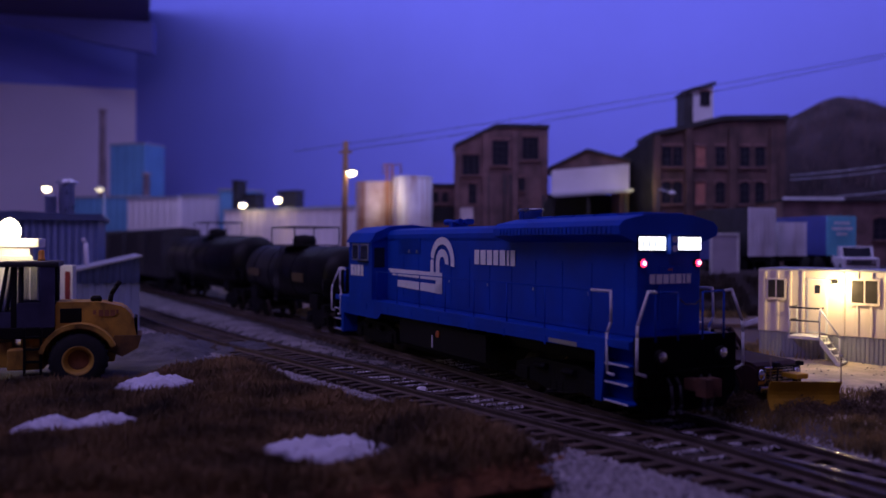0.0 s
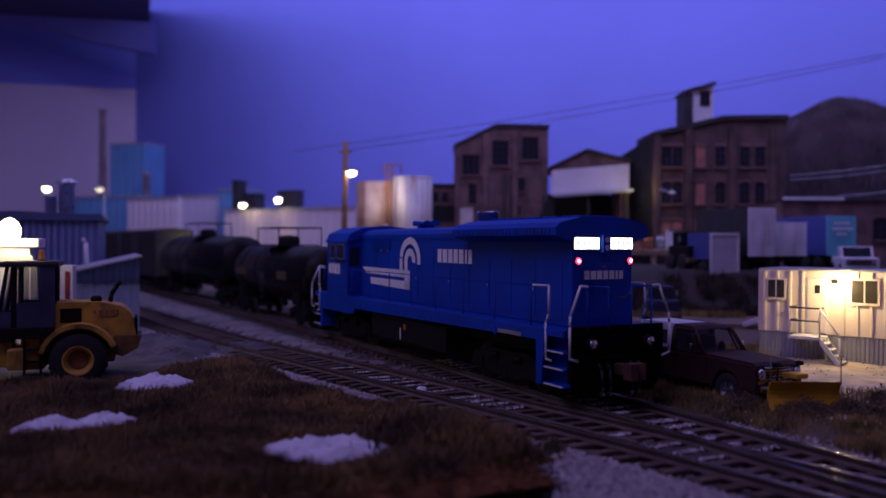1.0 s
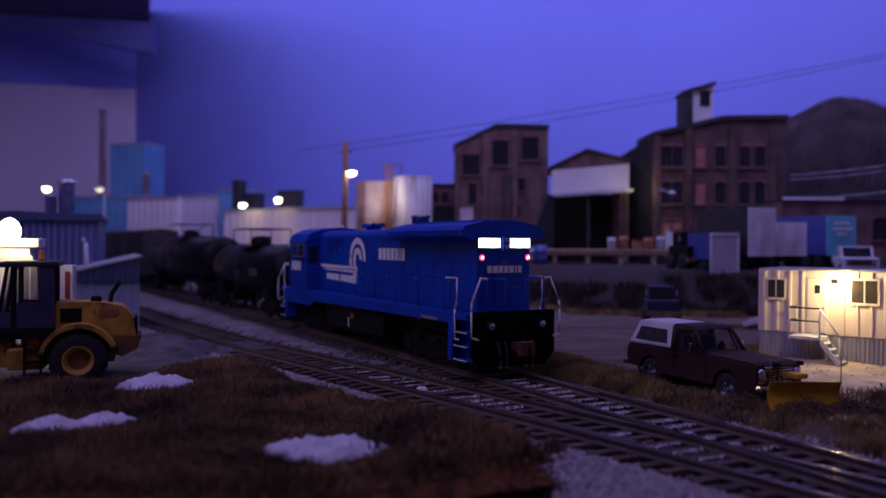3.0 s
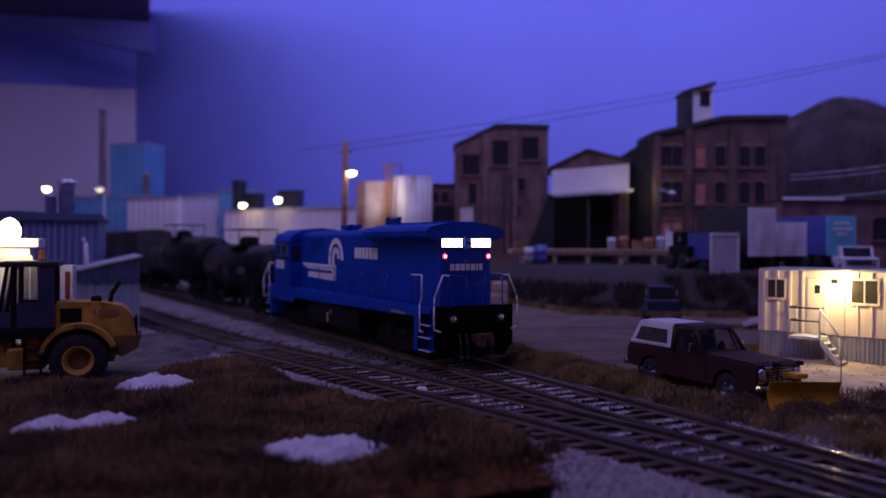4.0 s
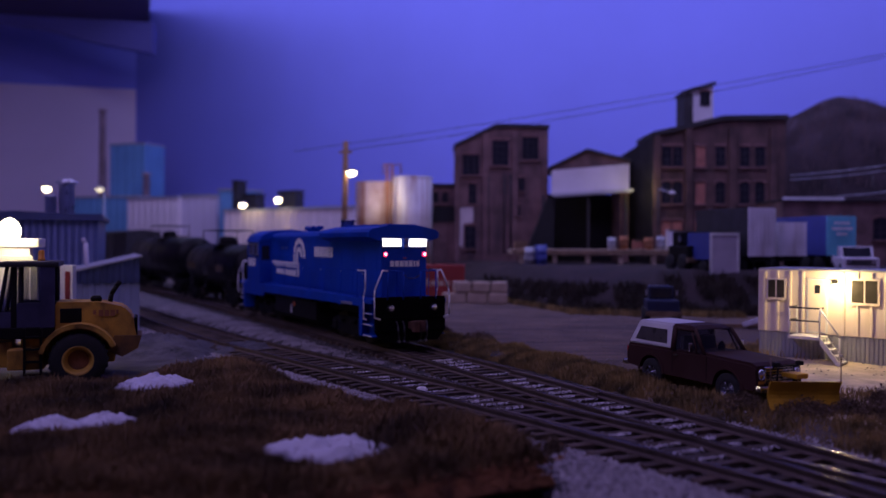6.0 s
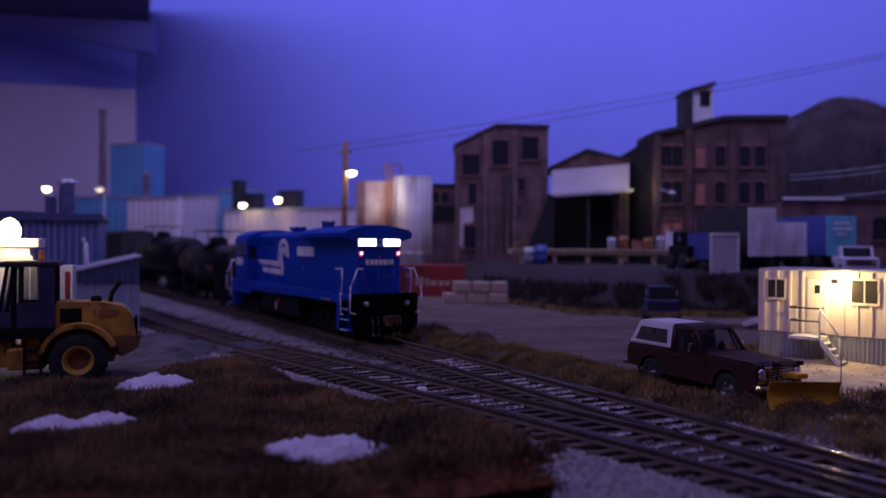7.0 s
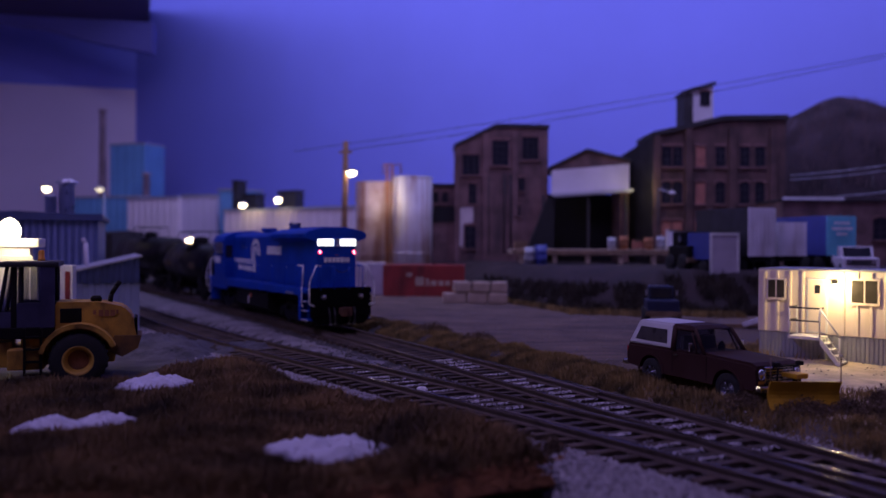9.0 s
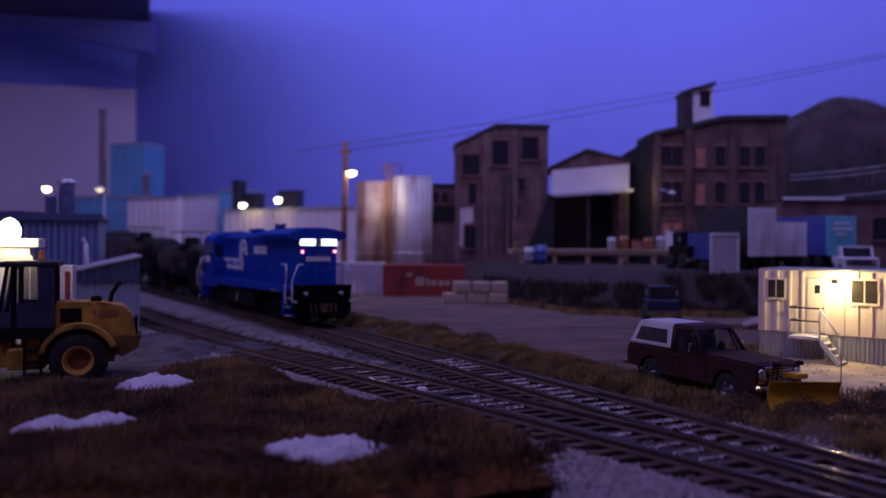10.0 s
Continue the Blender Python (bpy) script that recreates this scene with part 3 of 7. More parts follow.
    h = part("headlight_housing", bm, M_BLUE, L)
    for z in (3.73, 3.93):
        part("headlight", cyl(B(), (8.46, 0, z), (8.475, 0, z), 0.075, 14), M_CHROME, h, "unlit headlight lens")
    for y in (-1, 1):
        bm = box(B(), 8.29, 8.34, min(y * 0.11, y * 0.94), max(y * 0.11, y * 0.94), 3.66, 4.02, 0.02)
        n = part("number_board", bm, M_BLACK, L, "number board with black frame")
        part("lit_panel", box(B(), 8.338, 8.346, min(y * 0.15, y * 0.90), max(y * 0.15, y * 0.90), 3.70, 3.98), G_WHITE, n, "white glowing panel")
        bm = B()
        for k in range(4):
            c = y * (0.28 + 0.165 * k)
            box(bm, 8.346, 8.35, c - 0.03, c + 0.03, 3.76, 3.92)
        part("digits", bm, mat("number_digits", (0.55, 0.58, 0.62), glow=1.0) if y < 0 else bpy.data.materials["number_digits"], n, "plain bars in place of digits")
        mk = part("marker_light", lathe(B(), [(0.10, 8.29), (0.10, 8.36), (0.075, 8.38)], 16, "x", (0, y * 0.80, 3.41)), M_BLACK, L)
        part("lens", lathe(B(), [(0.085, 8.375), (0.06, 8.40), (0.0, 8.41)], 14, "x", (0, y * 0.80, 3.41)), G_RED, mk, "glowing red lens")
        part("bulb", lathe(B(), [(0.04, 8.405), (0.03, 8.42), (0.0, 8.425)], 12, "x", (0, y * 0.80, 3.41)), G_CORE, mk, "bright bulb in the lens")
        dl = part("ditch_light", lathe(B(), [(0.12, 8.9), (0.15, 9.02), (0.15, 9.06)], 16, "x", (0, y * 0.87, 1.48)), M_BLACK, L)
        part("lens", lathe(B(), [(0.125, 9.055), (0.09, 9.075), (0.0, 9.085)], 14, "x", (0, y * 0.87, 1.48)), M_CHROME, dl, "unlit silver lens")
    bm = B()
    for k in range(7):
        box(bm, 8.332, 8.342, (-0.68, -0.49, -0.29, -0.10, 0.08, 0.28, 0.39)[k] + 0.09, (-0.68, -0.49, -0.29, -0.10, 0.08, 0.28, 0.39)[k] + 0.09 + (0.15, 0.16, 0.15, 0.14, 0.16, 0.07, 0.12)[k], 2.96, 3.17)
    part("end_lettering", bm, M_LETTER, L, "row of plain white blocks")
    part("warning_plate", box(B(), 8.332, 8.342, -0.07, 0.07, 3.25, 3.29), M_ORANGE, L, "small orange plate")
    # pilot, steps, white grab rails
    for e in (1, -1):
        x = 8.76 * e
        bm = B()
        box(bm, min(x, x + 0.14 * e), max(x, x + 0.14 * e), -1.42, 1.42, 0.62, 1.88, 0.03)
        prism(bm, [(-1.42, 0.62), (1.42, 0.62), (1.1, 0.26), (-1.1, 0.26)], "x", min(x, x + 0.1 * e), max(x, x + 0.1 * e))
        pl = part("pilot", bm, M_SOOT, L, "black pilot plate")
        for y in (-0.6, -0.35, 0.35, 0.6):
            part("air_hose", tube(B(), [(x + 0.14 * e, y, 1.0), (x + 0.26 * e, y, 0.85), (x + 0.28 * e, y * 0.95, 0.45), (x + 0.22 * e, y * 0.9, 0.3)], 0.035, 6), M_DKGREY, pl)
            part("hose_end", box(B(), min(x + 0.16 * e, x + 0.28 * e), max(x + 0.16 * e, x + 0.28 * e), y * 0.9 - 0.04, y * 0.9 + 0.04, 0.24, 0.32), M_RIMC, pl, "bare metal hose end")
        part("uncoupling_lever", tube(B(), [(x + 0.2 * e, -1.35, 1.15), (x + 0.22 * e, -0.2, 1.15), (x + 0.22 * e, 0.2, 1.15), (x + 0.2 * e, 1.35, 1.15)], 0.02, 6), M_SOOT, pl)
        coupler(L, x + 0.1 * e, e)
        for y in (-1, 1):
            bm = B()
            box(bm, min(7.66 * e, 7.72 * e), max(7.66 * e, 7.72 * e), min(y * 0.95, y * 1.53), max(y * 0.95, y * 1.53), 0.42, 1.64)
            box(bm, min(7.66 * e, 8.74 * e), max(7.66 * e, 8.74 * e), min(y * 1.15, y * 1.2), max(y * 1.15, y * 1.2), 0.42, 1.64)
            prism(bm, [(7.66 * e, 1.64), (8.0 * e, 1.64), (7.86 * e, 0.42), (7.66 * e, 0.42)], "y", y * 1.50 - 0.025, y * 1.50 + 0.025)
            st = part("stepwell", bm, M_BLUE, L)
            for k, z in enumerate((0.44, 0.84, 1.24)):
                part("step", box(B(), min(7.72 * e, 8.72 * e), max(7.72 * e, 8.72 * e), min(y * 1.0, y * 1.48), max(y * 1.0, y * 1.48), z, z + 0.04), M_BLUE, st)
                part("step_edge", box(B(), min(7.95 * e, 8.70 * e), max(7.95 * e, 8.70 * e), y * 1.49 - 0.02, y * 1.49 + 0.02, z + 0.01, z + 0.042), M_WHITE, st, "white step edge")
            bm = tube(B(), [(7.48 * e, y * 1.51, 2.81), (8.13 * e, y * 1.49, 2.82), (8.15 * e, y * 1.5, 2.15), (8.02 * e, y * 1.5, 1.92), (8.06 * e, y * 1.52, 1.06), (8.28 * e, y * 1.52, 1.05)], 0.030)
            part("grab_rail", bm, M_WHITE, L, "white grab rail")
            bm = tube(B(), [(8.97 * e, y * 0.98, 2.82), (8.97 * e, y * 1.20, 2.84), (8.99 * e, y * 1.50, 2.15), (9.0 * e, y * 1.52, 1.90), (9.0 * e, y * 1.52, 1.18), (9.0 * e, y * 1.28, 1.10)], 0.030)
            part("grab_rail", bm, M_WHITE, L, "white grab rail")
        for y in (-1, 1):
            part("end_railing", tube(B(), [(8.95 * e, y * 0.98, 1.78), (8.95 * e, y * 0.98, 2.82), (8.95 * e, y * 0.35, 2.80), (8.95 * e, y * 0.35, 1.78)], 0.022), M_BLUE, L)
        part("chain", tube(B(), [(8.95 * e, -0.35, 2.7), (8.95 * e, -0.15, 2.55), (8.95 * e, 0.15, 2.55), (8.95 * e, 0.35, 2.7)], 0.016, 5), M_DKGREY, L)
    for y in (-1.50, 1.50):
        bm = tube(B(), [(-4.6, y, 2.82), (7.48, y, 2.81)], 0.016, 6)
        for x in np.arange(-4.5, 7.5, 1.70):
            cyl(bm, (x, y, 1.78), (x, y, 2.82), 0.016, 6)
        part("side_railing", bm, M_BLUE, L, "thin blue side railing")
    # cab and low nose
    cab_prof = [(-1.53, 1.80), (-1.53, 3.86), (-1.36, 4.14), (-0.85, 4.36), (0, 4.44), (0.85, 4.36), (1.36, 4.14), (1.53, 3.86), (1.53, 1.80)]
    cab = part("cab", prism(B(), cab_prof, "x", -7.08, -4.9), M_BLUE, L)
    roof_prof = [(-1.60, 3.84), (-1.40, 4.18), (-0.87, 4.41), (0, 4.49), (0.87, 4.41), (1.40, 4.18), (1.60, 3.84), (1.50, 3.84), (0, 4.40), (-1.50, 3.84)]
    part("cab_roof", prism(B(), roof_prof, "x", -7.2, -4.85), M_BLUE, L)
    for y in (-1, 1):
        for x0, x1 in ((-6.72, -6.10), (-5.95, -5.2)):
            wd = part("cab_window", box(B(), x0, x1, y * 1.535 - 0.02, y * 1.535 + 0.02, 3.18, 3.80, 0.01), M_STEEL, cab, "silver-framed side window")
            part("pane", box(B(), x0 + 0.06, x1 - 0.06, y * 1.55 - 0.012, y * 1.55 + 0.012, 3.24, 3.74), M_GLASS, wd)
        part("arm_rest", box(B(), -6.0, -5.15, y * 1.58 - 0.05, y * 1.58 + 0.05, 3.12, 3.18), M_BLACK, cab)
    for y in (-0.95, 0.95):
        wd = part("front_window", box(B(), -7.10, -7.07, y - 0.42, y + 0.42, 2.95, 3.66), M_GLASS, cab)
        part("back_window", box(B(), -4.91, -4.885, y * 1.3 - 0.2, y * 1.3 + 0.2, 2.95, 3.66), M_GLASS, cab)
    bm = B()
    for k in range(4):
        box(bm, -6.86 + k * 0.32, -6.62 + k * 0.32, -1.548, -1.535, 2.62, 3.02)
    part("road_number", bm, M_LETTER, cab, "plain white bars in place of digits")
    part("nose", box(B(), -8.35, -7.05, -0.95, 0.95, 1.80, 2.85, 0.12), M_BLUE, L)
    # side shapes in white: wheel arcs over two bars
    bm = B()
    def arc(r0, r1, a0, a1, cx, cz):
        n = 18
        pts = [(cx + r1 * math.cos(a0 + (a1 - a0) * i / n), cz + r1 * math.sin(a0 + (a1 - a0) * i / n)) for i in range(n + 1)]
        pts += [(cx + r0 * math.cos(a1 + (a0 - a1) * i / n), cz + r0 * math.sin(a1 + (a0 - a1) * i / n)) for i in range(n + 1)]
        return pts
    Y = -0.957
    for r0, r1, a1 in ((0.57, 0.80, math.pi * 0.94), (0.18, 0.42, math.pi)):
        pts = arc(r0, r1, -0.15, a1, -0.62, 3.22)
        for i in range(18):
            flat_poly(bm, [pts[i], pts[i + 1], pts[-2 - i], pts[-1 - i]], Y)
    flat_poly(bm, [(-1.42, 2.66), (-1.19, 2.66), (-1.19, 3.30), (-1.42, 3.30)], Y)
    flat_poly(bm, [(-1.04, 2.86), (-0.80, 2.86), (-0.80, 3.22), (-1.04, 3.22)], Y)
    flat_poly(bm, [(-4.35, 2.70), (-0.62, 2.64), (-0.62, 2.90), (-4.75, 2.93)], Y)
    flat_poly(bm, [(-3.95, 2.32), (-0.62, 2.24), (-0.62, 2.53), (-3.95, 2.56)], Y)
    flat_poly(bm, [(-1.04, 2.24), (-0.62, 2.24), (-0.62, 2.64), (-1.04, 2.64)], Y)
    part("side_emblem", fused(bm), M_LETTER, L, "white wheel-shaped emblem over two bars")
    bm = B()
    for k in range(7):
        w0 = (1.40, 1.74, 2.10, 2.45, 2.78, 3.14, 3.33)[k]
        w1 = w0 + (0.26, 0.28, 0.27, 0.25, 0.28, 0.12, 0.22)[k]
        flat_poly(bm, [(w0, 3.22), (w1, 3.22), (w1, 3.64), (w0, 3.64)], Y)
    part("side_lettering", bm, M_LETTER, L, "row of plain white blocks")
    # roof: exhaust stack, horns, bell
    bm = B()
    lathe(bm, [(0.44, 4.30), (0.46, 4.70), (0.51, 4.72), (0.51, 4.78), (0.47, 4.80), (0.40, 4.76), (0.38, 4.45), (0.0, 4.44)], 28, "z", (2.85, 0, 0))
    bmesh.ops.scale(bm, vec=(1, 0.55, 1), verts=bm.verts[:])
    part("exhaust_stack", bm, M_RIMC, L, "bare metal exhaust stack")
    bm = B()
    for y, k in ((-0.2, 0.5), (0.0, 0.65), (0.2, 0.5)):
        cyl(bm, (-1.3, y, 4.50), (-1.3 + k, y, 4.52), 0.04, 8, 0.10)
        cyl(bm, (-1.3, y, 4.50), (-1.3 - k, y, 4.52), 0.04, 8, 0.10)
    box(bm, -1.4, -1.2, -0.3, 0.3, 4.32, 4.50)
    part("horn", bm, M_BLUE, L)
    part("antenna", lathe(B(), [(0.10, 4.47), (0.10, 4.55), (0.0, 4.6)], 10, "z", (-5.4, 0.3, 0)), M_WHITE, L)
    # below the floor: frame, fuel tank, trucks
    bm = B()
    box(bm, -8.5, 8.6, -0.75, 0.75, 1.05, 1.64)
    part("frame", bm, M_BLACK, L)
    bm = B()
    prism(bm, [(-1.35, 0.55), (-1.0, 0.32), (1.0, 0.32), (1.35, 0.55), (1.35, 1.3), (-1.35, 1.3)], "x", -2.9, 2.7)
    cyl(bm, (-2.6, -1.2, 1.42), (2.2, -1.2, 1.42), 0.2, 12)
    tk = part("fuel_tank", bm, M_BLACK, L)
    part("fuel_cap", cyl(B(), (-0.1, -1.36, 1.06), (-0.1, -1.40, 1.06), 0.11, 12), M_ORANGE, tk, "orange fuel cap")
    part("sight_gauge", box(B(), -0.48, -0.43, -1.40, -1.36, 0.62, 1.0), M_WHITE, tk, "white sight gauge")
    for x in (-5.6, 5.6):
        truck(L, x, 1.38, 0.51)
    return L


M_TANKCAR = mat("glossy_black_tank", (0.007, 0.0065, 0.008), 0.42, spec=0.18, var=0.4, scale=0.7, bump=0.06, grain=6)
streak(M_TANKCAR, (0.018, 0.015, 0.015), 0.6, 1.1, 0.2, 0.5, 0.7)


def tank_car(length, rad, base, band):
    C = thing("tank_car", at(0, 0, 0), "black railway tank car with top platform and railing", "tank car", "cars of the train")
    h = length / 2 - 1.1
    zc = base + rad
    prof = [(0.0, -h - 0.42), (rad * 0.5, -h - 0.36), (rad * 0.85, -h - 0.18), (rad, -h + 0.1)]
    prof += [(rad, h - 0.1), (rad * 0.85, h + 0.18), (rad * 0.5, h + 0.36), (0.0, h + 0.42)]
    part("tank", lathe(B(), prof, 36, "x", (0, 0, zc)), M_TANKCAR, C)
    for x in (-h * 0.72, h * 0.72, -h * 0.3, h * 0.3):
        part("tank_band", lathe(B(), [(rad - 0.01, x - 0.06), (rad + 0.02, x - 0.05), (rad + 0.02, x + 0.05), (rad - 0.01, x + 0.06)], 36, "x", (0, 0, zc), False), M_BLACK, C, "raised dark band")
    if band:
        part("placard", box(B(), -h * 0.9, -h * 0.55, -rad - 0.03, -rad + 0.06, zc - 0.25, zc + 0.15), mat("dull_yellow_patch", (0.10, 0.068, 0.028), 0.7), C, "dull yellow patch")
        part("placard", box(B(), h * 0.35, h * 0.6, -rad - 0.03, -rad + 0.06, zc - 0.3, zc + 0.1), bpy.data.materials["dull_yellow_patch"], C, "dull yellow patch")
    bm = lathe(B(), [(0.55, zc + rad - 0.15), (0.55, zc + rad + 0.35), (0.45, zc + rad + 0.5), (0.0, zc + rad + 0.55)], 20)
    part("manway_dome", bm, M_BLACK, C)
    bm = box(B(), -1.7, 1.7, -1.1, 1.1, zc + rad + 0.02, zc + rad + 0.07)
    part("top_platform", bm, M_DKGREY, C)
    bm = B()
    for y in (-1.1, 1.1):
        tube(bm, [(-1.7, y, zc + rad + 0.9), (1.7, y, zc + rad + 0.9)], 0.03, 6)
        for x in (-1.7, 1.7):
            tube(bm, [(x, y, zc + rad), (x, y, zc + rad + 0.9)], 0.03, 6)
    for x in (-1.7, 1.7):
        tube(bm, [(x, -1.1, zc + rad + 0.9), (x, 1.1, zc + rad + 0.9)], 0.03, 6)
    part("platform_railing", bm, M_BLACK, C)
    bm = tube(B(), [(0.25, -rad - 0.12, 1.0), (0.25, -rad - 0.12, zc), (0.25, -1.1, zc + rad)], 0.03, 6)
    tube(bm, [(-0.25, -rad - 0.12, 1.0), (-0.25, -rad - 0.12, zc), (-0.25, -1.1, zc + rad)], 0.03, 6)
    for z in np.arange(1.1, zc + 0.1, 0.32):
        tube(bm, [(-0.25, -rad - 0.12, z), (0.25, -rad - 0.12, z)], 0.025, 6)
    part("ladder", bm, M_DKGREY, C)
    bm = box(B(), -length / 2 + 0.5, length / 2 - 0.5, -0.3, 0.3, 0.95, 1.3)
    for x in (-h * 0.78, h * 0.78):
        box(bm, x - 0.5, x + 0.5, -1.2, 1.2, 0.95, 1.6, 0.05)
    for e in (-1, 1):
        box(bm, e * (length / 2 - 0.7) - 0.2, e * (length / 2 - 0.7) + 0.2, -1.4, 1.4, 1.0, 1.25)
        for y in (-1.4, 1.4):
            tube(bm, [(e * (length / 2 - 0.7), y, 1.2), (e * (length / 2 - 0.7), y, 2.3), (e * (length / 2 - 0.7), y * 0.75, 2.3)], 0.03, 6)
    part("underframe", bm, M_BLACK, C)
    for e in (-1, 1):
        truck(C, e * (length / 2 - 2.2), 0.88, 0.42, False)
        coupler(C, e * (length / 2 - 0.75), e)
    return C


def box_car(length):
    C = thing("box_car", at(0, 0, 0), "dark grey railway box car with ribbed sides", "box car", "cars of the train")
    h = length / 2 - 0.7
    body = part("body", box(B(), -h, h, -1.45, 1.45, 1.1, 4.7, 0.04), M_DKGREY, C)
    part("roof", prism(B(), [(-1.5, 4.68), (1.5, 4.68), (1.4, 4.78), (0, 4.95), (-1.4, 4.78)], "x", -h, h), M_DKGREY, C)
    for y in (-1, 1):
        for x in np.arange(-h + 0.6, h, 1.2):
            part("rib", box(B(), x - 0.06, x + 0.06, y * 1.49 - 0.05, y * 1.49 + 0.05, 1.15, 4.6), M_DKGREY, body)
        part("sliding_door", box(B(), -1.4, 1.4, y * 1.5 - 0.06, y * 1.5 + 0.06, 1.2, 4.5, 0.02), M_DKGREY, body)
    part("underframe", box(B(), -h + 0.2, h - 0.2, -0.5, 0.5, 0.8, 1.12), M_BLACK, C)
    for e in (-1, 1):
        truck(C, e * (length / 2 - 2.4), 0.88, 0.42, False)
        coupler(C, e * (length / 2 - 0.75), e)
    return C


TRAIN = [(locomotive(), 0.0, 5.5), (tank_car(13.6, 1.30, 1.06, True), -16.4, 4.6), (tank_car(18.4, 1.5, 1.2, False), -32.6, 7.0), (box_car(15.6), -49.8, 5.4)]
TRAIN.append((copy_thing(TRAIN[3][0], at(0, 0, 0)), -65.6, 5.4))
for ob, s0, half in TRAIN:
    ob.matrix_world = car_pose(s0 + travel(0), half)


# ---- near things: wheel loader, sheds, pickup with plow, site office ----
def tyre(bm, r, w, c, lugs=22):
    x, y, z = c
    lathe(bm, [(r * 0.55, -w / 2), (r * 0.86, -w / 2), (r * 0.97, -w * 0.36), (r, -w * 0.2), (r, w * 0.2), (r * 0.97, w * 0.36), (r * 0.86, w / 2), (r * 0.55, w / 2)], 48, "y", c, False)
    for v in bm.verts:   # tread lugs
        d = Vector((v.co.x - x, 0, v.co.z - z))
        if d.length > r * 0.93:
            k = round((math.atan2(d.z, d.x) + (0.08 if v.co.y > y else -0.08)) / (2 * math.pi) * 48)
            v.co += d.normalized() * (0.035 if k % 2 else -0.015)
    return bm


M_YELLOWD = mat("grimy_yellow_paint", (0.17, 0.085, 0.02), 0.7, var=0.3, scale=2.5, bump=0.1, tint=(0.07, 0.04, 0.015))
M_RIM = mat("yellow_rim_paint", (0.62, 0.36, 0.06), 0.5, var=0.2, scale=2)


M_CABBODY = mat("dark_blue_cab_paint", (0.05, 0.05, 0.10), 0.45, var=0.3, scale=2, bump=0.05)


def wheel_loader():
    L = thing("wheel_loader", at(-10.3, 23.3, -0.13, 180 + 20), "yellow wheel loader with glass cab parked on the grass", "wheel loader")
    # local: +x is the machine's front; the rear axle stands at the origin; +y is the side away from the viewer's side
    for y in (-0.95, 0.95):
        w = part("wheel", tyre(B(), 0.74, 0.58, (0, y, 0.72)), M_TYRE, L)
        part("rim", lathe(B(), [(0.0, y * 0.92), (0.22, y * 0.94), (0.28, y * 1.1), (0.40, y * 1.26), (0.43, y * 1.30), (0.36, y * 1.30), (0.33, y * 1.18)], 28, "y", (0, 0, 0.72), False), M_RIM, w, "yellow dished rim")
        w = part("wheel", tyre(B(), 0.74, 0.58, (2.95, y, 0.72)), M_TYRE, L)
        part("rim", lathe(B(), [(0.0, y * 0.92), (0.22, y * 0.94), (0.28, y * 1.1), (0.40, y * 1.26), (0.43, y * 1.30), (0.36, y * 1.30), (0.33, y * 1.18)], 28, "y", (2.95, 0, 0.72), False), M_RIM, w, "yellow dished rim")
        part("hub", lathe(B(), [(0.0, y * 1.02), (0.2, y * 1.02), (0.27, y * 1.08), (0.27, y * 0.95)], 20, "y", (0, 0, 0.72)), M_RUST, w, "brown hub plate")
        # fender arch
        n = 12
        outer = [(1.02 * math.cos(a), 0.70 + 1.02 * math.sin(a)) for a in np.linspace(0.25, 2.75, n)]
        inner = [(0.90 * math.cos(a), 0.70 + 0.90 * math.sin(a)) for a in np.linspace(2.75, 0.25, n)]
        bm = B()
        for i in range(n - 1):
            prism(bm, [outer[i], outer[i + 1], inner[n - 2 - i], inner[n - 1 - i]], "y", min(y * 0.68, y * 1.3), max(y * 0.68, y * 1.3))
        part("fender", fused(bm), M_YELLOW, L)
    # engine hood with sloped tail
    bm = prism(B(), [(0.65, 1.25), (0.65, 2.28), (-0.55, 2.26), (-1.15, 2.12), (-1.38, 1.85), (-1.48, 1.25), (-1.2, 1.05), (-0.9, 1.2)], "y", -0.62, 0.62)
    bmesh.ops.bevel(bm, geom=[e for e in bm.edges if abs(e.verts[0].co.y - e.verts[1].co.y) > 0.5], offset=0.06, segments=2, affect="EDGES")
    hood = part("engine_hood", bm, M_YELLOW, L)
    for y in (-0.625, 0.625):
        part("side_vent", box(B(), -0.05, 0.50, y - 0.012, y + 0.012, 1.70, 2.10, 0.01), M_BLACK, hood, "black side vent")
        bm = B()
        for k, w in enumerate((0.08, 0.12, 0.12, 0.12, 0.06)):
            box(bm, -0.34 - k * 0.15 - w, -0.34 - k * 0.15, y * 1.02 - 0.006, y * 1.02 + 0.006, 1.86 if 0 < k < 4 else 1.92, 2.04)
        part("side_marking", bm, M_RUST, hood, "dark red plain bars")
    part("tail_grille", box(B(), -1.50, -1.42, -0.5, 0.5, 1.25, 1.80, 0.02), M_BLACK, hood)
    part("counterweight", prism(B(), [(-1.62, 1.30), (-0.9, 1.32), (-0.72, 0.9), (-1.1, 0.72), (-1.52, 0.95)], "y", -0.72, 0.72), M_YELLOWD, L, "grimy yellow counterweight")
    part("exhaust_pipe", tube(B(), [(-0.75, -0.25, 2.2), (-0.78, -0.25, 2.42), (-0.92, -0.25, 2.66), (-1.02, -0.25, 2.80)], 0.07, 10), M_BLACK, L, "black bent exhaust pipe")
    part("air_filter", lathe(B(), [(0.14, 2.25), (0.16, 2.36), (0.1, 2.42)], 14, "z", (-0.4, 0.2, 0)), M_BLACK, L)
    # frame, ladder, front yoke
    bm = box(B(), -0.9, 1.5, -0.45, 0.45, 0.55, 1.30, 0.05)
    box(bm, 0.85, 1.75, -1.05, 1.05, 0.50, 1.05, 0.04)
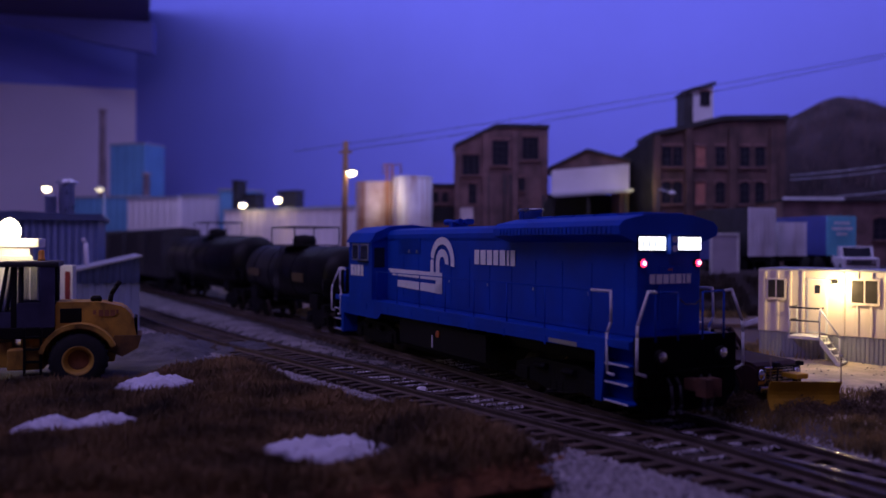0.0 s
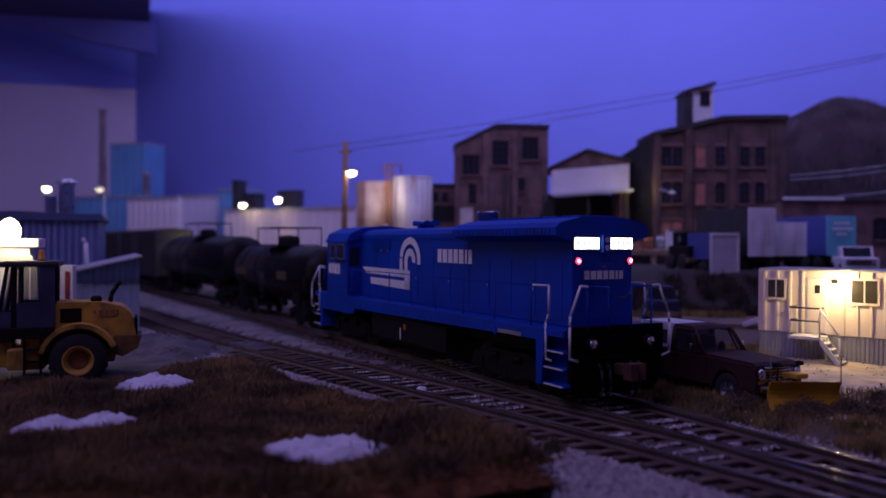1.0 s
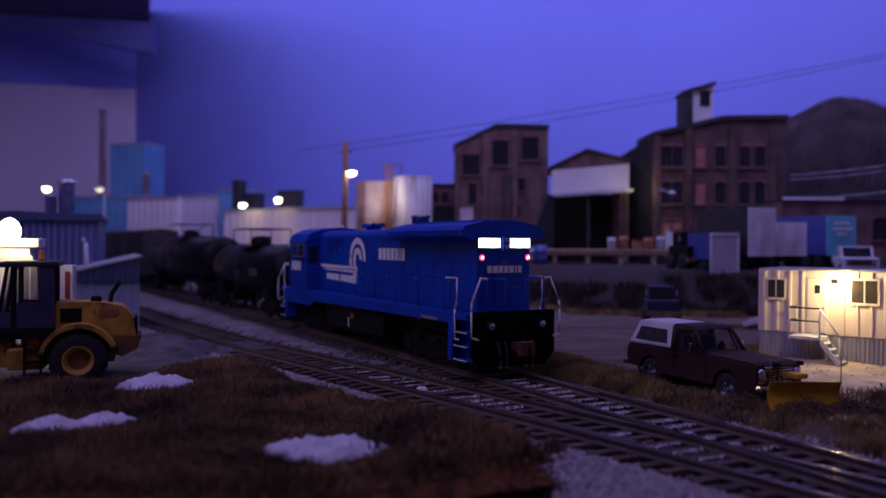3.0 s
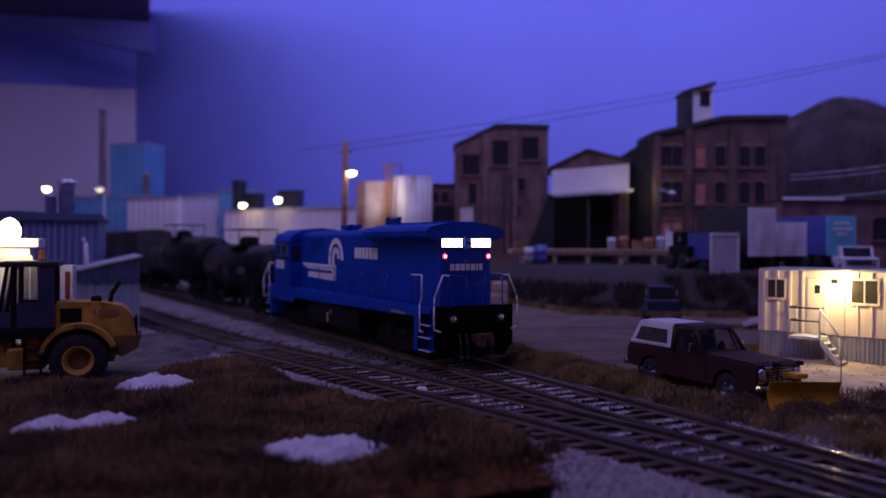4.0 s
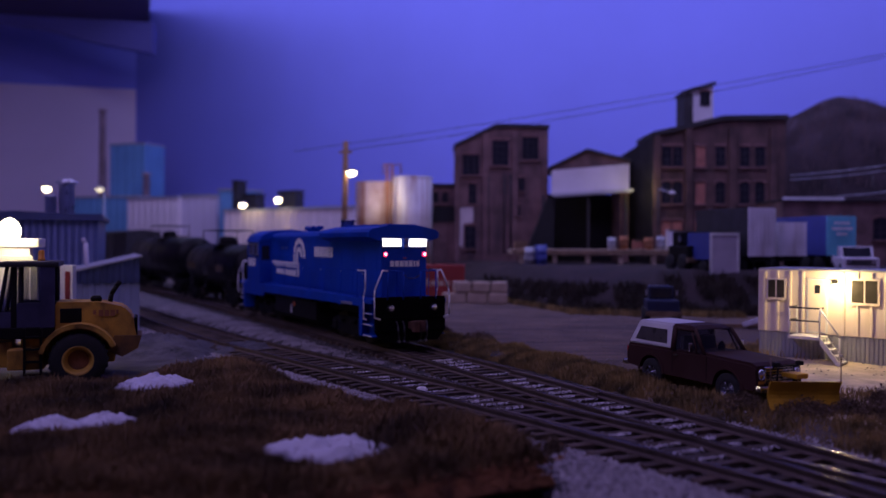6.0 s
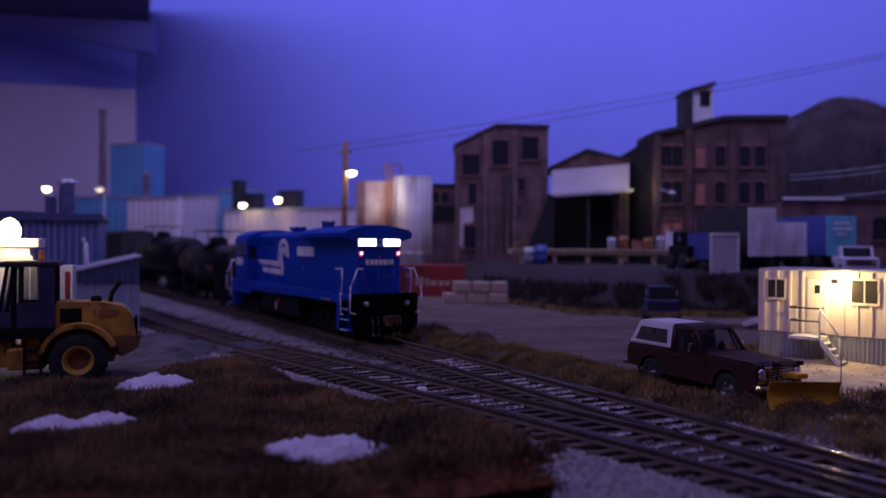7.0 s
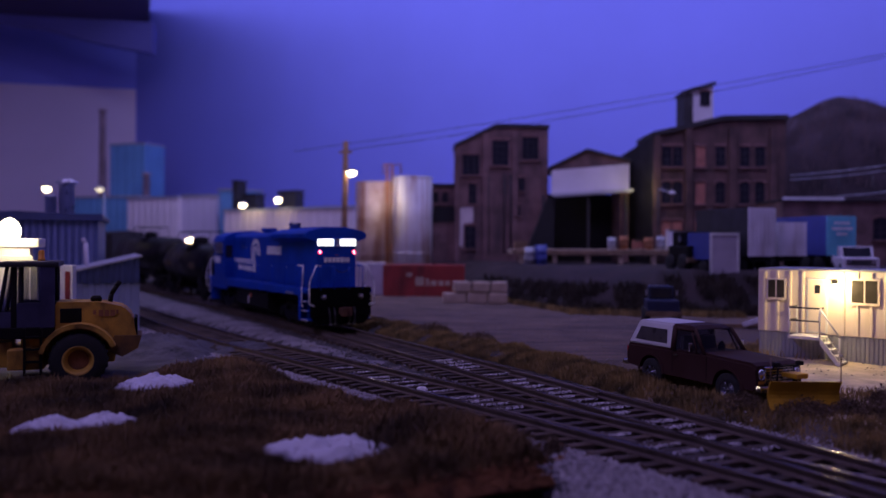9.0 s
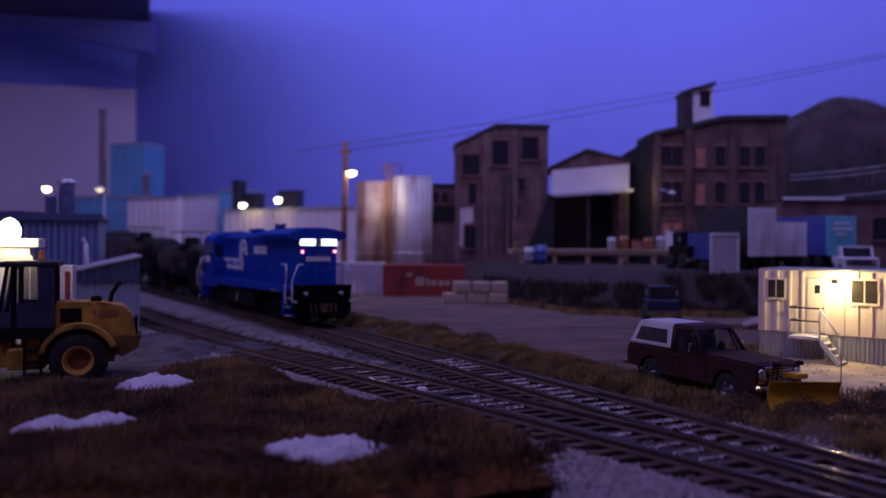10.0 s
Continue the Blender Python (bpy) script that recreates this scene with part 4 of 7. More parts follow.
    part("rear_frame", bm, M_YELLOW, L)
    for y in (-1.12, 1.12):
        bm = B()
        for x in (0.92, 1.32):
            box(bm, x - 0.03, x + 0.03, y - 0.05, y + 0.05, 0.36, 1.62)
        for z in (0.36, 0.70, 1.04, 1.36):
            box(bm, 0.92, 1.32, y - 0.09, y + 0.09, z, z + 0.05)
        part("ladder", bm, M_BLACK, L)
    bm = box(B(), 1.7, 3.5, -0.40, 0.40, 0.5, 1.2, 0.05)
    box(bm, 2.2, 3.0, -0.55, 0.55, 1.1, 1.75, 0.06)
    part("front_frame", bm, M_YELLOW, L)
    bm = B()
    for y in (-0.42, 0.42):
        tube(bm, [(2.5, y, 1.6), (3.6, y, 1.2), (4.5, y, 0.6)], 0.12, 8)
    arm = part("lift_arm", bm, M_YELLOW, L)
    part("bucket", prism(B(), [(4.5, 0.9), (4.3, 0.25), (4.5, 0.05), (5.6, 0.03), (5.6, 0.08), (4.65, 0.2), (4.6, 0.85)], "y", -1.25, 1.25), M_BLACK, L)
    # cab: pillars, roof, seat
    bm = B()
    for x, xt in ((0.68, 0.72), (1.62, 1.60), (2.05, 1.80)):
        for y in (-0.66, 0.66):
            tube(bm, [(x, y, 1.55), (xt, y * 0.94, 3.12)], 0.055, 6)
    box(bm, 0.62, 2.1, -0.72, 0.72, 1.30, 1.62, 0.04)
    box(bm, 0.62, 0.74, -0.70, 0.70, 1.6, 2.2)
    cab = part("cab_frame", bm, M_BLACK, L, "black cab frame")
    for y in (-0.7, 0.7):
        part("rear_panel", box(B(), 0.62, 0.98, y - 0.02, y + 0.02, 1.6, 3.1), M_CABBODY, cab, "dark blue rear cab panel")
    part("cab_roof", box(B(), 0.52, 1.98, -0.76, 0.76, 3.10, 3.24, 0.05), M_DKGREY, L, "dark cab roof")
    for y in (-0.68, 0.68):
        part("door_panel", box(B(), 0.98, 1.56, y - 0.018, y + 0.018, 1.6, 2.22, 0.01), M_CABBODY, cab, "dark blue lower door panel")
        part("front_panel", prism(B(), [(1.70, 1.6), (2.03, 1.6), (1.97, 2.0), (1.70, 2.0)], "y", y - 0.016, y + 0.016), M_CABBODY, cab)
        part("door_post", box(B(), 1.56, 1.70, y - 0.03, y + 0.03, 1.6, 3.1), M_BLACK, cab)
        g = part("cab_door", prism(B(), [(0.72, 1.6), (1.38, 1.6), (1.38, 3.1), (0.74, 3.1)], "y", y - 0.01, y + 0.01), M_CABGLASS, cab, "tinted glass door")
        part("quarter_glass", prism(B(), [(1.42, 1.6), (2.02, 1.6), (1.78, 3.1), (1.42, 3.1)], "y", y - 0.01, y + 0.01), M_CABGLASS, cab)
    part("windscreen", prism(B(), [(2.02, 1.6), (2.04, 1.6), (1.80, 3.1), (1.78, 3.1)], "y", -0.62, 0.62), M_CABGLASS, cab)
    bm = box(B(), 0.85, 1.25, -0.25, 0.25, 1.6, 2.0, 0.05)
    box(bm, 0.80, 0.95, -0.25, 0.25, 1.95, 2.65, 0.05)
    part("seat", bm, M_DKGREY, L)
    part("beacon", lathe(B(), [(0.10, 3.24), (0.10, 3.30), (0.085, 3.31), (0.085, 3.48), (0.05, 3.52), (0, 3.52)], 14, "z", (1.06, -0.3, 0)), mat("amber_lens", (0.7, 0.28, 0.02), 0.2), L, "amber roof beacon")
    for ob in L.children_recursive:     # the cab stands tall
        if ob is cab or ob.parent is cab or ob.name.startswith(("cab_roof", "beacon")):
            for v in ob.data.vertices:
                if v.co.z > 1.6 * S:
                    v.co.z = 1.6 * S + (v.co.z - 1.6 * S) * 1.10
    return L


def glassy(name, color, alpha):
    """Thin tinted glass: clear mixed with a glossy pane."""
    m = bpy.data.materials.new(name)
    m.use_nodes = True
    n, l = m.node_tree.nodes, m.node_tree.links
    b = n["Principled BSDF"]
    b.inputs["Base Color"].default_value, b.inputs["Roughness"].default_value = (*color, 1), 0.06
    t, x = n.new("ShaderNodeBsdfTransparent"), n.new("ShaderNodeMixShader")
    x.inputs[0].default_value = alpha
    l.new(t.outputs[0], x.inputs[1])
    l.new(b.outputs[0], x.inputs[2])
    l.new(x.outputs[0], n["Material Output"].inputs["Surface"])
    return m


M_CABGLASS = glassy("tinted_cab_glass", (0.025, 0.025, 0.05), 0.30)
M_CARGLASS = glassy("car_glass", (0.03, 0.03, 0.05), 0.25)
M_SMOKED = mat("smoked_window", (0.11, 0.095, 0.11), 0.3, var=0.15, bump=0.0)
wheel_loader()


def ribs(bm, x0, x1, y, z0, z1, pitch, depth):
    """Corrugated sheet as trapezoid ribs proud of a wall that faces -y."""
    for x in np.arange(x0 + pitch / 2, x1 - pitch / 3, pitch):
        prism(bm, [(x - pitch * 0.30, y), (x - pitch * 0.16, y - depth), (x + pitch * 0.16, y - depth), (x + pitch * 0.30, y)], "z", z0, z1)
    return bm


def rib_row(wall, x0, x1, y, z0, z1, pitch, depth, m, holes=(), half=0.30):
    """Ribs of a sheet wall, each a part of it, left out where an opening is."""
    me = mesh("rib", prism(B(), [(-pitch * half, y + 0.004), (-pitch * half * 0.55, y - depth), (pitch * half * 0.55, y - depth), (pitch * half, y + 0.004)], "z", z0, z1), m)
    for x in np.arange(x0 + pitch / 2, x1 - pitch / 3, pitch):
        if not any(a - 0.05 < x < b + 0.05 for a, b in holes):
            piece("rib", me, wall, at(x, 0, 0))


M_FLUE = mat("bright_flue_steel", (0.72, 0.72, 0.78), 0.3, 0.7, var=0.15, scale=1.5, bump=0.03)


def big_shed():
    H = thing("metal_shed", at(-27.0, 43.2, 0, 20), "dark blue corrugated metal shed with roof vents", "shed")
    wall = part("wall", box(B(), 0, 8.1, 0, 9, -0.2, 5.2), M_CORR, H)
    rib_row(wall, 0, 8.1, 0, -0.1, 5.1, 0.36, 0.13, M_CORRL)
    part("roof", prism(B(), [(-0.25, 5.05), (8.35, 5.05), (8.35, 5.30), (4.05, 5.48), (-0.25, 5.30)], "y", -0.3, 9.3), M_CORRD, H)
    part("fascia", box(B(), -0.25, 8.35, -0.36, -0.28, 5.0, 5.36), M_CORRD, H, "dark roof edge trim")
    part("roof_flue", lathe(B(), [(0.42, 5.2), (0.42, 7.1), (0.60, 7.12), (0.60, 7.22), (0.30, 7.4), (0.0, 7.42)], 20, "z", (6.35, 1.6, 0)), M_FLUE, H, "tall shiny steel roof flue")
    part("roof_flue", lathe(B(), [(0.3, 5.2), (0.3, 6.35), (0.38, 6.36), (0.2, 6.5), (0.0, 6.52)], 16, "z", (5.5, 1.9, 0)), M_FLUE, H, "short steel roof flue")
    return H


def lean_to():
    H = thing("small_shed", at(-16.88, 36.18, 0, 24), "small blue-grey metal shed with a sloping roof", "shed")
    w = 3.25
    bm = prism(B(), [(0, -0.2), (w, -0.2), (w, 3.12), (0, 2.36)], "y", 0, 5.5)
    wall = part("wall", bm, M_SHEDW, H)
    rib_row(wall, 0, w, 0, -0.1, 1.95, 0.5, 0.05, M_SHEDW)
    bm = B()
    for x in np.arange(0.14, w, 0.27):
        prism(bm, [(x - 0.10, -0.06), (x - 0.05, -0.12), (x + 0.05, -0.12), (x + 0.10, -0.06)], "z", 1.95, 2.34 + 0.233 * x)
    prism(bm, [(0, 1.95), (w, 1.95), (w, 3.1), (0, 2.34)], "y", -0.06, -0.004)
    part("gable_cladding", bm, M_CORRD, H, "dark blue cladding under the roof")
    part("roof", prism(B(), [(-0.35, 2.27), (w + 0.1, 3.14), (w + 0.1, 3.22), (-0.35, 2.36)], "y", -0.22, 5.7), M_SHEDROOF, H, "pale sheet roof")
    part("vent_pipe", tube(B(), [(1.05, 2.6, 2.5), (1.0, 2.6, 3.75), (0.85, 2.6, 4.0)], 0.11, 10), M_CONTW, H, "pale vent pipe")
    return H


# lighter copy of the sheet colour: light on the ribs is put into it
M_CORRL = mat("lit_blue_grey_rib", (0.22, 0.26, 0.46), 0.5, 0.2, var=0.15, scale=0.8, bump=0.05)
M_SHEDW = mat("pale_blue_siding", (0.27, 0.30, 0.44), 0.5, 0.1, var=0.12, scale=0.8, bump=0.05)
big_shed()
lean_to()

# fuel pump beside the shed, lit canopy with flood lamp
P = thing("fuel_pump", at(-14.18, 30.2, 0, 10), "white fuel pump with a red stripe", "fuel pump")
part("cabinet", box(B(), -0.02, 0.54, -0.2, 0.3, 1.55, 2.95, 0.04), M_WHITE, P)
part("pedestal", box(B(), 0.0, 0.52, -0.15, 0.25, -0.2, 1.55, 0.02), M_CONTW, P)
part("stripe", box(B(), 0.26, 0.44, -0.21, -0.19, 1.6, 2.72), M_REDBOX, P, "red stripe")

C = thing("lit_canopy", at(-16.4, 27.2, 0, 0), "white steel canopy lit by a floodlight", "canopy")
part("fascia", box(B(), -1.5, 2.95, 0.0, 0.5, 3.62, 3.92, 0.05), M_WHITE, C)
part("beam", box(B(), -1.5, 2.75, 0.02, 0.075, 3.08, 3.34, 0.02), M_WHITE, C)
part("beam", box(B(), -1.5, 2.55, 0.15, 0.45, 3.38, 3.61, 0.03), M_WHITE, C)
for x in (-1.0, 2.4):
    part("post", box(B(), x, x + 0.2, 0.2, 0.4, -0.2, 3.4), M_WHITE, C)
# added white panels: lit by the flood lamp, they show bright through the loader's cab
part("lit_back_wall", box(B(), -1.5, 2.62, 0.08, 0.14, 1.9, 3.615), M_WHITE, C, "white panel between the beams")
part("lit_wall_panel", box(B(), 2.18, 2.92, -0.02, 0.06, -0.2, 3.04, 0.02), M_WHITE, C, "white wall panel added under the canopy")
F = thing("flood_lamp", at(-14.55, 27.45, 3.9, 0), "glowing floodlight on a short mast", "lamp")
part("mast", cyl(B(), (0, 0, 0.0), (0, 0, 0.1), 0.10, 8), M_STEEL, F)
part("bulb", lathe(B(), [(0.0, 0.02), (0.30, 0.06), (0.36, 0.20), (0.35, 0.36), (0.27, 0.54), (0.16, 0.66), (0.0, 0.72)], 18), G_WARM, F, "glowing bulb")


def suv():
    """Two-tone utility car; +x is its front, origin on the ground at its middle."""
    V = thing("utility_car", at(7.06, 21.75, -0.12, -65.5), "brown utility car with white rear top and snow plow", "car")
    low = [(-2.32, 0.52), (-2.34, 0.98), (-2.28, 1.12), (0.40, 1.15), (0.50, 1.18), (2.08, 1.13), (2.22, 1.07), (2.26, 0.62), (2.2, 0.48), (1.88, 0.46)]
    arch_f = [(1.38 + 0.46 * math.cos(a), 0.42 + 0.46 * math.sin(a)) for a in np.linspace(0.1, math.pi - 0.1, 9)]
    arch_r = [(-1.33 + 0.46 * math.cos(a), 0.42 + 0.46 * math.sin(a)) for a in np.linspace(0.1, math.pi - 0.1, 9)]
    prof = low[:9] + arch_f + [(0.86, 0.42), (-0.8, 0.42)] + arch_r
    bm = prism(B(), prof, "y", -0.98, 0.98)
    bmesh.ops.bevel(bm, geom=[e for e in bm.edges if abs(e.verts[0].co.y) > 0.97 and abs(e.verts[1].co.y - e.verts[0].co.y) < 0.1 and e.verts[0].co.z > 0.9 and e.verts[1].co.z > 0.9], offset=0.07, segments=2, affect="EDGES")
    body = part("body", bm, M_BROWN, V)
    # fenders over the wheels, side moulding, door seams
    for y in (-1, 1):
        for x in (1.38, -1.33):
            n = 9
            o = [(x + 0.52 * math.cos(a), 0.42 + 0.52 * math.sin(a)) for a in np.linspace(0, math.pi, n)]
            q = [(x + 0.45 * math.cos(a), 0.42 + 0.45 * math.sin(a)) for a in np.linspace(math.pi, 0, n)]
            bm = B()
            for i in range(n - 1):
                prism(bm, [o[i], o[i + 1], q[n - 2 - i], q[n - 1 - i]], "y", y * 0.99 - 0.025, y * 0.99 + 0.025)
            part("wheel_arch", fused(bm), M_BROWN, body)
        part("door_handle", box(B(), -0.42, -0.27, y * 1.0 - 0.02, y * 1.0 + 0.02, 0.98, 1.02), M_CHROME, body)
        part("door_seam", box(B(), 0.70, 0.715, y * 0.984 - 0.004, y * 0.984 + 0.004, 0.5, 1.12), M_BLACK, body)
        part("door_seam", box(B(), -0.515, -0.50, y * 0.984 - 0.004, y * 0.984 + 0.004, 0.5, 1.12), M_BLACK, body)
        m = part("mirror", tube(B(), [(0.25, y * 0.98, 1.2), (0.3, y * 1.14, 1.28)], 0.018, 6), M_CHROME, V, "chrome door mirror")
        part("mirror_head", box(B(), 0.27, 0.33, y * 1.16 - 0.07, y * 1.16 + 0.07, 1.16, 1.40, 0.015), M_CHROME, m)
        for x in (1.38, -1.33):
            bm = lathe(B(), [(0.22, -0.12), (0.36, -0.12), (0.40, -0.08), (0.40, 0.08), (0.36, 0.12), (0.22, 0.12)], 28, "y", (x, y * 0.86, 0.38), False)
            w = part("wheel", bm, M_TYRE, V)
            bm = lathe(B(), [(0.0, y * 0.10), (0.05, y * 0.09), (0.07, y * -0.02), (0.19, y * -0.03), (0.22, y * 0.10), (0.24, y * 0.118)], 20, "y", (x, y * 0.86, 0.38), False)
            for k in range(6):
                a = k * math.pi / 3
                cyl(bm, (x + 0.07 * math.cos(a), y * 0.94, 0.38 + 0.07 * math.sin(a)), (x + 0.2 * math.cos(a), y * 0.95, 0.38 + 0.2 * math.sin(a)), 0.022, 6)
            part("rim", bm, M_RIMC, w, "chrome spoked rim")
    # front cabin: brown, with posts and glass; back: white cap
    def taper(x0, x1, t0, t1, z0, z1, yb, yt):
        bm = B()
        v = [bm.verts.new(c) for c in ((x0, -yb, z0), (x1, -yb, z0), (x1, yb, z0), (x0, yb, z0), (t0, -yt, z1), (t1, -yt, z1), (t1, yt, z1), (t0, yt, z1))]
        for q in ((3, 2, 1, 0), (4, 5, 6, 7), (0, 1, 5, 4), (1, 2, 6, 5), (2, 3, 7, 6), (3, 0, 4, 7)):
            bm.faces.new([v[i] for i in q])
        return bm
    bm = taper(-0.62, 0.22, -0.62, 0.04, 1.70, 1.80, 0.83, 0.76)
    bmesh.ops.bevel(bm, geom=bm.edges[:], offset=0.03, segments=2, affect="EDGES")
    roof = part("front_roof", bm, M_BROWN, V)
    bm = B()
    for y in (-1, 1):
        tube(bm, [(0.60, y * 0.92, 1.12), (0.18, y * 0.80, 1.74)], 0.06, 6)
        tube(bm, [(0.36, y * 0.93, 1.12), (0.05, y * 0.81, 1.74)], 0.03, 6)
        tube(bm, [(-0.50, y * 0.95, 1.1), (-0.52, y * 0.81, 1.74)], 0.09, 6)
        tube(bm, [(-0.5, y * 0.82, 1.69), (0.2, y * 0.82, 1.69)], 0.05, 6)
    part("pillars", bm, M_BROWN, V)
    part("windscreen", prism(B(), [(0.59, 1.13), (0.61, 1.13), (0.19, 1.73), (0.17, 1.73)], "y", -0.84, 0.84), M_CARGLASS, V)
    for y in (-1, 1):
        bm = B()
        v = [bm.verts.new(c) for c in ((-0.5, y * 0.95, 1.12), (0.56, y * 0.93, 1.12), (0.16, y * 0.81, 1.72), (-0.52, y * 0.815, 1.72))]
        bm.faces.new(v)
        part("door_glass", bm, M_CARGLASS, V)
    bm = box(B(), -0.3, 0.1, -0.75, 0.75, 0.7, 1.1, 0.05)
    box(bm, -0.42, -0.28, -0.75, 0.75, 0.9, 1.5, 0.05)
    part("seat", bm, M_DKGREY, V)
    part("dashboard", box(B(), 0.26, 0.54, -0.85, 0.85, 0.9, 1.17, 0.04), M_DKGREY, V)
    part("steering_wheel", lathe(B(), [(0.17, 0.16), (0.19, 0.17), (0.17, 0.18)], 16, "x", (0, 0.4, 1.2)), M_BLACK, V)
    bm = taper(-2.30, -0.56, -1.98, -0.60, 1.12, 1.80, 0.96, 0.77)
    bmesh.ops.bevel(bm, geom=bm.edges[:], offset=0.05, segments=2, affect="EDGES")
    cap = part("rear_cap", bm, M_CAPWHITE, V, "white removable rear top")
    for y in (-1, 1):
        def on(x, z):
            k = (z - 1.12) / 0.68
            return (x, y * (0.96 - 0.19 * k + 0.012), z)
        bm = B()
        ring = [on(-2.02, 1.25), (on(-0.74, 1.25)), on(-0.82, 1.62), on(-1.86, 1.62)]
        bm.faces.new([bm.verts.new(c) for c in ring])
        bmesh.ops.solidify(bm, geom=bm.faces[:], thickness=0.02)
        part("side_window", bm, M_SMOKED, cap, "dark side window")
    bm = B()
    bm.faces.new([bm.verts.new(c) for c in ((-2.27, -0.75, 1.22), (-2.27, 0.75, 1.22), (-2.06, 0.66, 1.66), (-2.06, -0.66, 1.66))])
    bmesh.ops.solidify(bm, geom=bm.faces[:], thickness=0.02)
    part("rear_window", bm, M_GLASS, cap)
    # front: grille, lamps, bumpers
    g = part("grille", box(B(), 2.22, 2.28, -0.62, 0.62, 0.66, 1.04, 0.02), M_CHROME, V, "chrome grille")
    bm = B()
    for k in range(5):
        box(bm, 2.275, 2.29, -0.58, 0.58, 0.69 + k * 0.068, 0.722 + k * 0.068)
    part("grille_bars", bm, M_BLACK, g)
    for y in (-0.76, 0.76):
        part("headlamp", lathe(B(), [(0.13, 2.22), (0.13, 2.28), (0.1, 2.30), (0, 2.31)], 16, "x", (0, y, 0.86)), M_CHROME, V, "unlit round headlamp")
        part("side_lamp", box(B(), 2.23, 2.27, y - 0.12, y + 0.12, 0.64, 0.71), mat("amber_glass", (0.5, 0.2, 0.03), 0.2), V)
        part("tail_lamp", box(B(), -2.37, -2.33, y * 1.15 - 0.06, y * 1.15 + 0.06, 0.72, 1.0), mat("red_glass", (0.4, 0.02, 0.02), 0.2), V, "red tail lamp")
    part("front_bumper", box(B(), 2.24, 2.42, -1.0, 1.0, 0.46, 0.62, 0.04), M_CHROME, V, "chrome bumper")
    part("rear_bumper", box(B(), -2.5, -2.32, -1.0, 1.0, 0.46, 0.62, 0.04), M_CHROME, V, "chrome bumper")
    # plow: curved blade, frame, lamps and guide sticks
    n = 8
    arc = [(3.10 - 0.16 * math.sin(math.pi * k / n), 0.08 + 0.66 * k / n) for k in range(n + 1)]
    bm = prism(B(), arc + [(x - 0.05, z) for x, z in arc[::-1]], "y", -1.10, 1.25)
    blade = part("plow_blade", bm, M_PLOW, V, "yellow curved plow blade")
    bm = B()
    for y in (-0.7, -0.1, 0.5, 1.1):
        box(bm, 2.85, 2.95, y - 0.03, y + 0.03, 0.1, 0.7)
    part("blade_ribs", bm, M_PLOW, blade)
    for y in (-1.08, 1.23):
        part("guide_stick", tube(B(), [(3.05, y, 0.7), (3.05, y, 1.28)], 0.018, 6), M_WOOD, blade)
    bm = B()
    for y in (-0.35, 0.35):
        tube(bm, [(2.4, y, 0.5), (2.9, y * 1.5 + 0.15, 0.35)], 0.05, 6)
        tube(bm, [(2.42, y, 0.5), (2.46, y, 1.08)], 0.022, 6)
    box(bm, 2.43, 2.48, -0.55, 0.55, 1.05, 1.09)
    tube(bm, [(2.45, 0, 0.95), (2.9, 0.18, 0.6)], 0.045, 8)
    fr = part("plow_frame", bm, M_BLACK, V)
    part("lift_arm", box(B(), 2.42, 2.85, -0.15, 0.35, 0.82, 0.94, 0.03), M_PLOW, fr)
    for y in (-0.5, 0.5):
        part("plow_lamp", box(B(), 2.44, 2.58, y - 0.09, y + 0.09, 1.08, 1.19, 0.03), M_BLACK, fr)
    # the model is narrow for its length; the blade is angled on its pivot
    narrow = Matrix.Diagonal((1.066, 0.75, 1.0, 1))
    angled = Matrix.Translation((3.16 * S, -0.06 * S, 0.08 * S)) @ Matrix.Rotation(radians(-24), 4, "Z") @ Matrix.Diagonal((1.0, 0.70, 1.0, 1)) @ Matrix.Translation((-2.9 * S, -0.07 * S, 0))
    for ob in V.children_recursive:
        ob.data.transform(angled if ob is blade or ob.parent is blade else narrow)
    return V


M_CAPWHITE = mat("white_car_top", (0.68, 0.66, 0.68), 0.45, var=0.06, scale=1.5, bump=0.02)
suv()


M_PANE = mat("dim_window_pane", (0.045, 0.038, 0.036), 0.15, var=0.2, bump=0.0)


